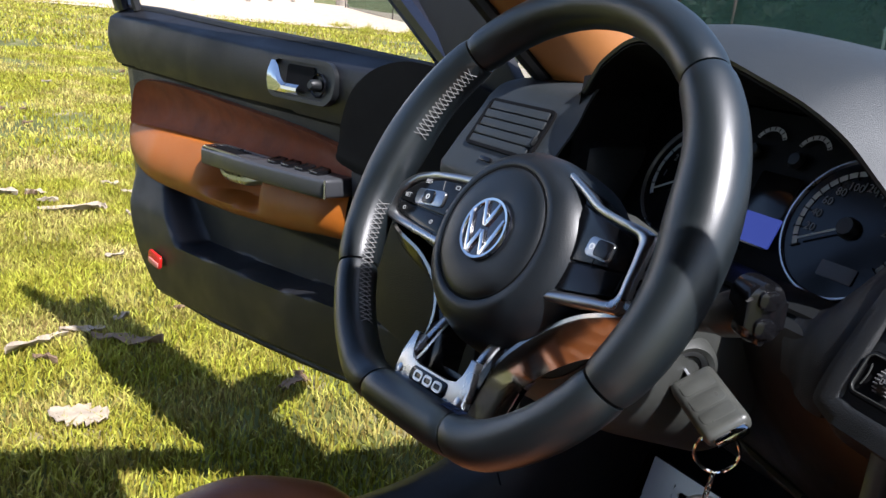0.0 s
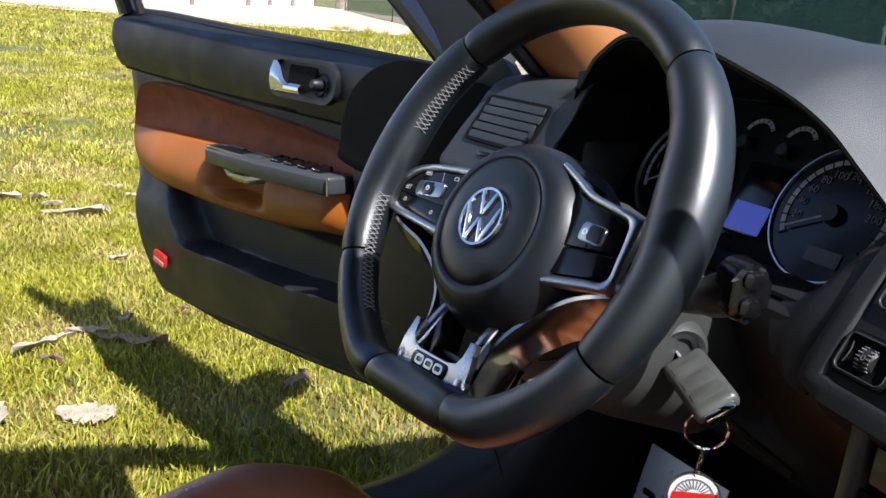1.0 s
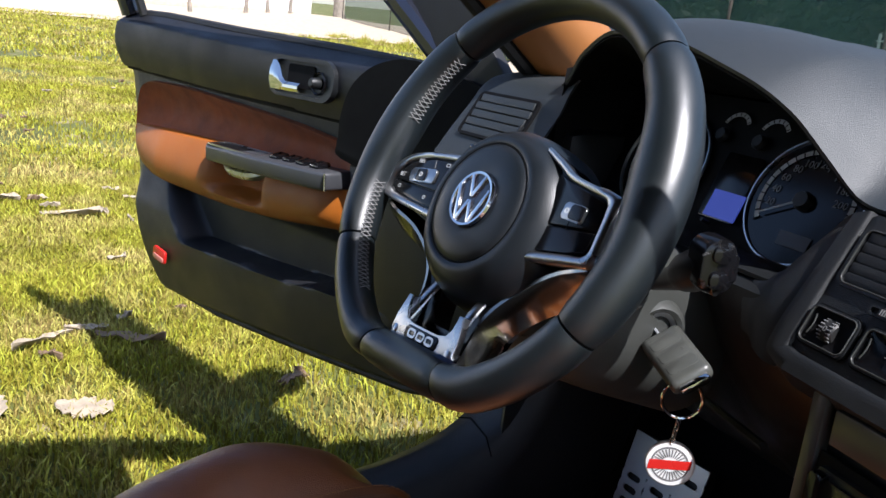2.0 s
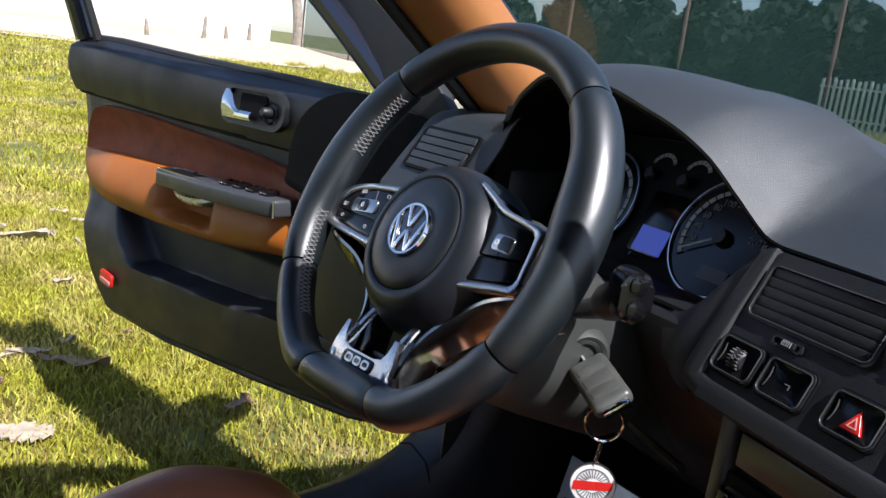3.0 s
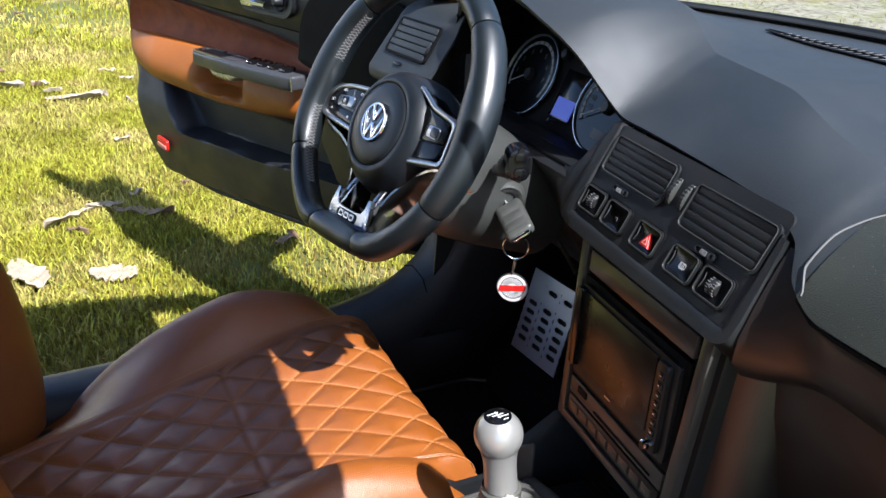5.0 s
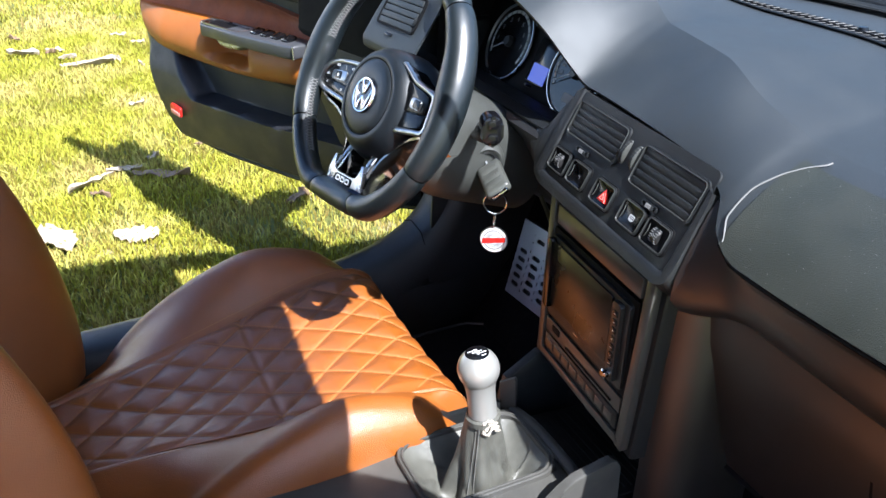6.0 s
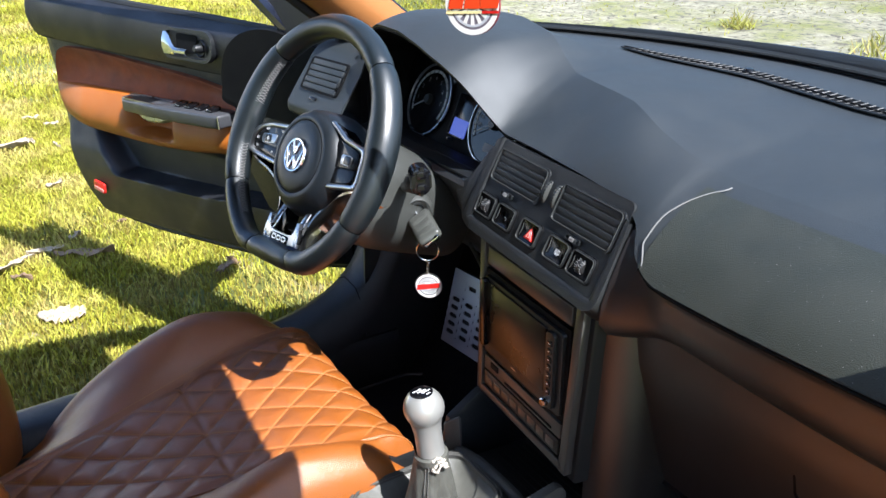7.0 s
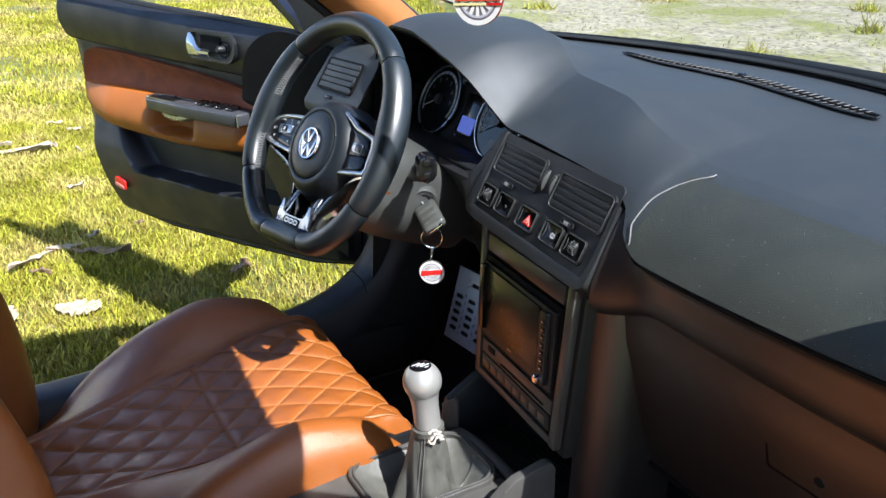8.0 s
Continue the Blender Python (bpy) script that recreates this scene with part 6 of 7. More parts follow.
def build_door():
    d = thing("driver_door", DOOR_M)
    tagged(d, "open driver's door with tan insert and black trim", "car door")
    rear = [(1.020, 0.405), (1.052, 0.44), (1.090, 0.49), (1.120, 0.56), (1.142, 0.63), (1.152, 0.70), (1.162, 0.80), (1.172, 0.86), (1.182, 0.900), (1.205, 0.925), (1.213, 0.97), (1.206, 1.03)]

    def edge_u(z):
        return along([(b, a) for a, b in rear], z)[0]

    def top_z(u):
        return along([(0.0, 0.985), (0.2, 1.008), (0.47, 1.016), (0.75, 1.024), (1.05, 1.036), (1.22, 1.036)], u)[0]

    def bottom_z(u):
        return along([(0.0, 0.50), (0.10, 0.475), (0.28, 0.452), (0.42, 0.440), (0.75, 0.416), (1.02, 0.405), (1.22, 0.40)], u)[0]

    def line_z(u):          # lower edge of the shoulder pad
        return along([(0.0, 0.880), (0.35, 0.894), (0.67, 0.899), (0.93, 0.906), (1.14, 0.912), (1.22, 0.914)], u)[0]

    def ins_top(u):
        return along([(0.33, 0.853), (0.50, 0.868), (0.70, 0.879), (0.94, 0.889), (1.04, 0.887), (1.08, 0.879), (1.10, 0.864), (1.112, 0.835), (1.119, 0.792)], u)[0]

    def ins_low(u):
        return along([(0.33, 0.703), (0.52, 0.684), (0.71, 0.674), (0.90, 0.675), (1.0, 0.680), (1.06, 0.694), (1.09, 0.710), (1.11, 0.735), (1.119, 0.778)], u)[0]

    def split(u):
        return along([(0.33, 0.806), (0.6, 0.800), (0.80, 0.793), (0.96, 0.789), (1.119, 0.784)], u)[0]

    def relief(u, z):
        """How far the trim stands into the car."""
        lz, tz = line_z(u), top_z(u)
        if z > lz:
            t = (z - lz) / (tz - lz)
            return 0.012 + 0.030 * math.sin(math.pi * min(1, t * 0.62 + 0.16)) - 0.035 * max(0, t - 0.8) / 0.2
        if 0.345 < u < 1.095 and ins_low(u) + 0.012 < z < ins_top(u) - 0.005:
            return -0.040
        pocket = 0.0
        lip = along([(0.10, 0.600), (0.39, 0.587), (0.52, 0.574), (0.70, 0.567), (0.88, 0.560), (1.0, 0.570)], u)[0]

        def step(v, v0, v1):
            t = max(0.0, min(1.0, (v - v0) / (v1 - v0)))
            return t * t * (3 - 2 * t)
        side = step(0.885 + 0.95 * max(0, z - lip) - u, 0.0, 0.040) * step(u, 0.16, 0.26)
        inside = step(z, lip - 0.004, lip + 0.006) * side
        pocket = -0.036 * inside + (1 - inside) * (0.026 * math.exp(-((lip - z) / 0.14) ** 2) * step(z, 0.70, 0.60) + 0.004) if z < 0.70 else 0.0
        return pocket * step(0.705 - z, 0.0, 0.05)

    us, vs = 120, 150
    rows = []
    for i in range(us + 1):
        row = []
        for j in range(vs + 1):
            v = j / vs
            u0 = i / us
            z0 = 0.405 + 0.63 * v
            u = 0.02 + (edge_u(z0) - 0.02) * u0
            z = bottom_z(u) + (top_z(u) - bottom_z(u)) * v
            rim = min(1, min(u0, 1 - u0) * 26, (v) * 30)
            row.append((-u, z, relief(u, z) * rim - 0.012 * (1 - rim)))
        rows.append(row)
    part("trim_panel", thick(loft(rows), 0.006), SOFT, d, "black vinyl door trim", 50)
    shell = [(0.02, bottom_z(0.02) - 0.01)] + [(u, bottom_z(u) - 0.012) for u in (0.2, 0.5, 0.8)] + [(a + 0.006, b) for a, b in rear] + [(u, top_z(u) - 0.03) for u in (1.05, 0.7, 0.4, 0.2)] + [(0.02, 0.955)]
    part("door_shell", slab([(-u, z) for u, z in shell], 0.075, 0.012, pose(0, 0, -0.050)), PAINT, d, "dark blue painted door")
    part("door_seal", sweep([(-u, z, -0.030) for u, z in shell], 0.009, 8, True), RUBBER, d)

    part("trim_gap", sweep([(-u, line_z(u) - 0.003, 0.009) for u in [0.30 + 0.86 * i / 24 for i in range(25)]], 0.0045, 6), DARK, d, "dark joint under the shoulder pad")
    # tan insert: scooped suede above, padded leather below, both drawn out to one rounded end
    def ins_u(i, n):
        k = i / n
        return 0.33 + 0.789 * (0.55 * k + 0.45 * math.sin(k * math.pi / 2))

    rows = []
    for i in range(81):
        u = ins_u(i, 80)
        row = []
        for j in range(25):
            v = j / 24
            z = split(u) + (ins_top(u) - split(u)) * v
            ends = math.sin(math.pi / 2 * min(1, i / 14)) * math.sin(math.pi / 2 * min(1, (1.119 - u) / 0.13))
            scoop = -0.036 * math.sin(math.pi * min(1, v * 0.92 + 0.08)) ** 0.8 * ends
            row.append((-u, z, 0.012 + scoop))
        q = row[-1]
        rows.append(row + [(q[0], q[1] + 0.002, q[2] - 0.003), (q[0], q[1] + 0.0025, q[2] - 0.014)])
    part("suede_insert", loft(rows), SUEDE, d, "rust-coloured suede insert", 60)
    rows = []
    for i in range(91):
        u = ins_u(i, 90)
        lo, hi = ins_low(u), split(u)
        edge = min(1.0, (1.124 - u) / 0.16, (i + 1.5) / 6)
        row = [(-u, lo - 0.0025, -0.010), (-u, lo - 0.002, 0.004)]
        for j in range(31):
            v = j / 30
            z = lo + (hi - lo) * v
            puff = 0.042 * math.sin(math.pi * (0.05 + 0.86 * v ** 0.65)) ** 0.7 * edge ** 0.5
            grab = math.exp(-((u - 0.655) / 0.080) ** 4) * max(0, min(1, (z - 0.700) / 0.014))
            row.append((-u, z, 0.006 + puff - 0.058 * grab))
        q = row[-1]
        row += [(q[0], q[1] + 0.0018, q[2] - 0.003), (q[0], q[1] + 0.0022, q[2] - 0.010), (q[0], q[1] + 0.0022, q[2] - 0.036)]
        rows.append(row)
    part("leather_insert", loft(rows), TAN_DOOR, d, "tan leather insert with hand scoop", 60)
    # armrest with pull cup and window switches
    def arm_line(u):
        return 0.786 + 0.030 * (0.52 - u)
    pts = [(0.752, 0.008), (0.742, 0.052), (0.710, 0.072), (0.53, 0.082), (0.36, 0.078), (0.332, 0.072), (0.327, 0.008)]
    bm = bmesh.new()
    top = [bm.verts.new((-u, arm_line(u) + 0.020, o)) for u, o in pts]
    low = [bm.verts.new((-u, arm_line(u) - 0.012, o - 0.002)) for u, o in pts]
    bm.faces.new(top), bm.faces.new(low[::-1])
    for i in range(len(pts)):
        j = (i + 1) % len(pts)
        bm.faces.new((top[i], low[i], low[j], top[j]))
    bmesh.ops.recalc_face_normals(bm, faces=bm.faces)
    bevelled(bm, 0.006, 3)
    arm = part("armrest", bm, ARM, d, "grey-black armrest with switches")
    part("pull_cup", slab(outline_round(0.15, 0.040, 0.016), 0.004, 0, pose(-0.625, arm_line(0.625) + 0.0206, 0.046, -90, 1)), DARK, arm)
    part("cup_rim", ring_slab(outline_round(0.166, 0.050, 0.020), outline_round(0.150, 0.040, 0.016), 0.003, pose(-0.625, arm_line(0.625) + 0.0225, 0.046, -90, 1)), SATIN, arm, "silver rim of the pull cup")
    part("cup_rim", box(0.022, 0.016, 0.003, 0.001, pose(-0.698, arm_line(0.698) + 0.0225, 0.06, -90)), CHROME, arm)
    for k in range(4):
        u = 0.502 - 0.040 * k
        b = part("window_switch", slab(outline_round(0.026, 0.030, 0.004), 0.006, 0.0015, pose(-u, arm_line(u) + 0.0265, 0.044, -78, 1)), GLOSSY, arm)
        part("switch_edge", box(0.003, 0.027, 0.002, 0.0005, pose(-u - 0.011, arm_line(u) + 0.0275, 0.044, -78, 1)), CHROME, b, "bright switch edge")
        part("switch_edge", box(0.016, 0.003, 0.002, 0.0005, pose(-u, arm_line(u) + 0.0235, 0.056, -78, 1)), SATIN, b)
    part("arm_edge", sweep([(-0.330, arm_line(0.330) + 0.0195, 0.0735), (-0.328, arm_line(0.330) - 0.010, 0.0735)], 0.0018, 6), SATIN, arm, "bright worn edge")
    part("grab_handle", sweep(smooth_line([(-0.715, 0.762, 0.015), (-0.675, 0.753, 0.030), (-0.615, 0.754, 0.026), (-0.58, 0.763, 0.012)], 16), 0.012, 10), SATIN, arm, "pale grab bar under the armrest")
    # inner handle
    hm = pose(-0.440, 0.956, 0.046, -6)
    h = part("handle_plate", ring_slab(outline_round(0.186, 0.070, 0.030), outline_round(0.170, 0.056, 0.024), 0.012, hm @ pose(0, 0, 0.006)), PLASTIC, d)
    part("handle_bowl", slab(outline_round(0.172, 0.058, 0.024), 0.004, 0, hm @ pose(0, 0, -0.002)), PLASTIC, h)
    part("handle_shadow", slab(outline_round(0.075, 0.040, 0.006), 0.002, 0, hm @ pose(-0.005, 0.003, 0.0005)), DARK, h)
    rows = []
    for i in range(9):
        u = i / 8
        x = -0.078 + 0.080 * u
        hgt = 0.050 - 0.034 * min(1, max(0, (u - 0.22) / 0.22)) ** 0.7
        rows.append([(x, -0.025 + hgt * k / 3, 0.006 + 0.006 * math.sin(math.pi * k / 3) + 0.004 * (1 - u)) for k in range(4)])
    part("pull_lever", thick(moved(loft(rows), hm), 0.004), CHROME, h, "chrome pull lever")
    part("lock_knob", lathe([(0.0, 0.018), (0.006, 0.018), (0.009, 0.014), (0.010, 0.0), (0.0, 0.0)], 24, hm @ pose(0.046, -0.004, 0.0)), PLASTIC, h)
    part("knob_well", lathe([(0.016, 0.001), (0.018, 0.003), (0.020, 0.001)], 28, hm @ pose(0.046, -0.004, 0.0)), GLOSSY, h)
    # forward panel; its near-black stands in for shade on the door's fore part
    fp = [(0.02, 0.815), (0.32, 0.832), (0.338, 0.868), (0.336, 0.908), (0.311, 0.960), (0.250, 0.999), (0.16, 1.011), (0.02, 0.985)]
    part("tweeter_panel", slab([(q.x, q.y) for q in smooth_line([(-u, z, 0) for u, z in fp], 40)], 0.02, 0.003, pose(0, 0, 0.042)), DARK, d, "forward trim piece, coloured near-black for the shade on it")
    part("front_trim", slab([(-u, z) for u, z in ((0.02, 0.52), (0.24, 0.60), (0.305, 0.70), (0.322, 0.826), (0.02, 0.81))], 0.02, 0.005, pose(0, 0, 0.030)), SOFT, d)
    # red marker lamp low on the trim
    rm = pose(-0.962, 0.507, 0.037, 0, 0, -8)
    lamp = part("marker_lamp", slab(outline_round(0.052, 0.030, 0.006), 0.006, 0.0015, rm), RED, d, "small red door lamp")
    part("lamp_lens", slab(outline_round(0.044, 0.011, 0.003), 0.003, 0.0008, rm @ pose(0, -0.007, 0.002)), material("pink_lens", (0.65, 0.22, 0.18), 0.2), lamp)
    # window frame, leaning in at the top
    fr = smooth_line([(-0.10, 0.985, 0.005), (-0.30, 1.16, 0.045), (-0.50, 1.30, 0.085), (-0.68, 1.365, 0.105), (-0.94, 1.385, 0.112), (-1.135, 1.37, 0.108)], 30)
    part("window_frame", sweep(fr, 0.020, 10), PAINT, d)
    part("window_frame", sweep([(-1.140, 1.37, 0.108), (-1.160, 1.20, 0.062), (-1.150, 1.03, 0.008)], 0.022, 10), PAINT, d)
    part("window_channel", sweep([(-1.088, 1.36, 0.108), (-1.102, 1.20, 0.062), (-1.090, 1.03, 0.008)], 0.010, 8), RUBBER, d)
    part("mirror_sail", slab([(0.02, 0.985), (-0.16, 0.985), (-0.145, 1.025), (-0.29, 1.18), (-0.40, 1.275), (-0.30, 1.265), (-0.10, 1.12)][::-1], 0.02, 0.004, pose(0, 0, 0.03)), RUBBER, d, "black triangular mirror sail")
    mirror = part("door_mirror", moved(loft([[(x * k_, y * k_ ** 0.5, z_) for x, y in outline_round(0.215, 0.140, 0.05, 8)] for z_, k_ in ((0.0, 0.94), (0.012, 1.0), (0.05, 0.97), (0.085, 0.80), (0.105, 0.45))], True, True), basis((-0.22, 1.075, -0.185), (0.25, 0, 1), (0, 1, 0))), PAINT, d, "dark blue door mirror housing")
    part("mirror_glass", slab(outline_round(0.195, 0.120, 0.045, 8), 0.003, 0, basis((-0.22, 1.075, -0.185), (0.25, 0, 1), (0, 1, 0)) @ pose(0, 0, -0.001)), CHROME, mirror)
    part("mirror_foot", sweep([(-0.16, 1.02, -0.03), (-0.18, 1.03, -0.08), (-0.20, 1.045, -0.12)], 0.022, 10), PAINT, mirror)
    part("sill_strip", sweep([(-u, top_z(u) - 0.004, -0.004) for u in (0.15, 0.4, 0.7, 1.0, 1.18)], 0.010, 8), RUBBER, d)


build_door()


# ---- gear lever and tunnel console ----
def build_console():
    c = thing("tunnel_console")
    tagged(c, "black tunnel console between the seats", "console")
    rows = []
    for y, z, w, well in ((-0.45, 0.49, 0.095, 0), (0.05, 0.488, 0.098, 0), (0.20, 0.492, 0.102, 0), (0.258, 0.497, 0.103, 0), (0.262, 0.497, 0.103, 1), (0.36, 0.500, 0.106, 1), (0.440, 0.500, 0.108, 1), (0.444, 0.500, 0.108, 0), (0.455, 0.496, 0.108, 0), (0.460, 0.455, 0.110, 0), (0.60, 0.445, 0.114, 0)):
        deck = [(x, y, z - 0.050 * (well and -0.09 < x < 0.034)) for x in (-0.092, -0.089, -0.03, 0.033, 0.036)]
        rows.append([(-0.01 - w - 0.02, y, 0.30), (-0.01 - w - 0.008, y, z - 0.03), (-0.01 - w + 0.006, y, z - 0.004), (-0.01 - w + 0.015, y, z)] + deck + [(-0.01 + w - 0.02, y, z), (-0.01 + w - 0.006, y, z - 0.004), (-0.01 + w + 0.008, y, z - 0.03), (-0.01 + w + 0.02, y, 0.30)])
    part("console_body", thick(loft(rows), 0.006), CONSOLE, c, smooth=40)
    part("deck_ridge", sweep(smooth_line([(-0.104, 0.452, 0.498), (-0.06, 0.458, 0.503), (0.0, 0.460, 0.504), (0.06, 0.458, 0.503), (0.090, 0.450, 0.500)], 20), 0.009, 10, False, 0.7), CONSOLE, c, "raised front edge of the deck")
    # side walls that rise to the stack
    for s in (-1, 1):
        if s > 0:
            b = [(0.30, 0.470), (0.36, 0.498), (0.405, 0.538), (0.425, 0.550), (0.478, 0.560), (0.486, 0.556), (0.492, 0.545), (0.494, 0.40), (0.30, 0.40)]
        else:
            b = [(0.30, 0.480), (0.33, 0.512), (0.345, 0.514), (0.36, 0.504), (0.440, 0.504), (0.449, 0.545), (0.50, 0.576), (0.56, 0.590), (0.56, 0.40), (0.30, 0.40)]
        bm = slab([(y, z) for y, z in b], 0.014, 0.004)
        moved(bm, basis((-0.012 + s * 0.112 + 0.007, 0, 0), (0, 1, 0), (0, 0, 1)))
        # left wall takes a darker plastic, standing in for shade beside the tray
        part("side_wall", bm, CONSOLE if s > 0 else PANEL, c)
    part("tray", box(0.19, 0.11, 0.004, 0.001, pose(-0.01, 0.54, 0.468, -4)), RUBBER, c, "dark ribbed tray")
    part("upright_fin", slab([(-0.018, -0.03), (0.008, -0.03), (0.006, 0.028), (0.003, 0.031), (-0.020, 0.016)], 0.006, 0.0015, basis((-0.104, 0.449, 0.525), (0.80, 0.60, 0), (0, 0, 1))), CONSOLE, c)
    for k in range(9):
        part("tray_rib", box(0.17, 0.003, 0.003, 0.001, pose(-0.01, 0.492 + 0.012 * k, 0.4735 - 0.0008 * k, -4)), RUBBER, c)
    g = thing("gear_lever")
    tagged(g, "silver gear knob on a black leather boot", "gear lever")
    fm = pose(-0.028, 0.352, 0.503, 1)
    part("boot_frame", ring_slab(outline_round(0.142, 0.196, 0.036, 8), outline_round(0.126, 0.180, 0.030, 8), 0.010, fm @ pose(0, 0, 0.003)), CONSOLE, g, "black boot frame with pale edge")
    part("frame_edge", sweep([fm @ Vector((x, y, 0.004)) for x, y in outline_round(0.128, 0.182, 0.031, 8)], 0.0018, 6, True), CONSOLE, g)
    part("frame_bead", sweep([fm @ Vector((x, y, 0.003)) for x, y in outline_round(0.137, 0.191, 0.034, 8)], 0.0022, 6, True), CONSOLE, g)
    # folded boot
    rows = []
    n = 72
    rnd = random.Random(8)
    ph = [rnd.uniform(0, 6.28) for _ in range(4)]
    for k in range(45):
        v = k / 44
        row = []
        for j in range(n):
            a = 2 * math.pi * j / n
            skirt = min(1, v / 0.36)
            up_v = max(0, (v - 0.36) / 0.64)
            ex, ey = 0.064 - 0.022 * skirt, 0.091 - 0.040 * skirt
            ex, ey = ex - (ex - 0.0205) * up_v ** 0.85, ey - (ey - 0.0205) * up_v ** 0.75
            p4 = 2 + 3 * (1 - skirt)
            sq = (abs(math.cos(a)) ** p4 + abs(math.sin(a)) ** p4) ** (-1 / p4)
            wave = math.sin(3 * a + ph[0] + 2.5 * v) * 0.5 + math.sin(5 * a + ph[1] - 3 * v) * 0.4 + 0.35 * math.sin(8 * a + ph[2] + 5 * v)
            crease = 1 - abs(math.sin(7 * v + 1.5 * a + ph[3])) ** 0.5
            f = 1 + 0.20 * wave * min(1, v * 6) * (1 - up_v) ** 0.5 - 0.13 * crease * min(1, v * 4) * (1 - up_v) ** 0.4 - 0.10 * (1 - abs(math.sin(2 * a + 3 * v + ph[1]))) ** 3 * min(1, v * 4) * (1 - 0.6 * up_v)
            z = 0.502 - 0.034 * math.sin(math.pi / 2 * skirt) * (1 - up_v) + 0.104 * up_v + 0.012 * wave * math.sin(math.pi * skirt)
            row.append((-0.028 + 0.012 * skirt + 0.016 * up_v + ex * sq * f * math.cos(a), 0.352 - 0.006 * up_v + ey * sq * f * math.sin(a), z))
        rows.append(row)
    part("boot", loft(rows, True), BOOT, g, "creased black leather boot", 80)
    for col in (n - 9, n - 7):
        for k in range(18, 42):
            p_, q_ = Vector(rows[k][col]), Vector(rows[k + 1][col])
            o_ = Vector((0.0010, -0.0008, 0.0003))
            part("boot_stitch", sweep([p_ + o_, p_.lerp(q_, 0.6) + o_], 0.0006, 4), STITCH_GREY, g)
    base, topk = Vector((0.002, 0.346, 0.602)), Vector((-0.0013, 0.3412, 0.657))
    ax = (topk - base).normalized()
    km = basis(base, ax.orthogonal(), ax.cross(ax.orthogonal()))
    if (km.to_3x3() @ Vector((0, 0, 1))).dot(ax) < 0:
        km = km @ pose(0, 0, 0, 180)
    km = km @ Matrix.Diagonal((1, 1, 1.09, 1))
    view = km.to_3x3().inverted() @ Vector((0.8, -0.35, 0.0))
    torn_at = math.degrees(math.atan2(view.y, view.x)) - 5
    across = km.to_3x3().inverted() @ Vector((1, 0, 0))
    plate_turn = math.degrees(math.atan2(across.y, across.x))
    part("boot_tie", lathe([(0.019, -0.008), (0.0225, -0.006), (0.0225, 0.001), (0.019, 0.003)], 28, km), BOOT, g)
    for k in range(3):
        part("torn_edge", sweep([km @ Vector(((0.0222 + 0.001 * k) * math.cos(a), (0.0222 + 0.001 * k) * math.sin(a), 0.001 - 0.005 * k + 0.004 * math.sin((5 + 2 * k) * a + k))) for a in [radians(torn_at + 55 * i / 12) for i in range(13)]], [0.0012 + 0.0007 * ((i * 5 + k) % 3) for i in range(13)], 6), PALE_FRAY, g, "frayed pale leather edge")
    part("shaft", lathe([(0.0190, -0.004), (0.0184, 0.012), (0.0182, 0.028), (0.0190, 0.040), (0.0208, 0.048)], 36, km), KNOB, g, "silver gear shaft")
    prof = [(0.0200, 0.046)] + [(0.0266 * math.sin(t), 0.066 - 0.0250 * math.cos(t)) for t in [radians(50 + 92 * i / 20) for i in range(21)]] + [(0.0155, 0.0866), (0.0, 0.0868)]
    part("knob", lathe(prof, 44, km), KNOB, g, "satin silver ball knob", 60)
    part("shift_plate", slab(circle_pts(0.0150, 32), 0.0015, 0.0004, km @ pose(0, 0, 0.0876)), GLOSSY, g, "black shift pattern plate")
    for x, y, w, h in ((-0.006, 0, 0.0013, 0.013), (0.0, 0, 0.0013, 0.013), (0.006, 0, 0.0013, 0.013), (0, 0, 0.013, 0.0013), (0.0105, -0.004, 0.0013, 0.006)):
        part("shift_mark", box(w, h, 0.0003, 0, km @ pose(x, y, 0.0886, 0, 0, plate_turn)), WHITE, g)
    b = thing("handbrake")
    tagged(b, "black handbrake lever with a bright button", "handbrake")
    part("grip", sweep([(0.0, -0.16, 0.515), (0.0, -0.08, 0.528), (0.0, 0.035, 0.540)], 0.016, 12), LEATHER, b)
    part("button", lathe([(0.0, 0.010), (0.006, 0.009), (0.007, 0.0), (0.0, 0.0)], 16, basis((0.0, 0.038, 0.5405), (1, 0, 0), (0, -0.1, 1)) @ pose(0, 0, 0, 180)), CHROME, b)


build_console()


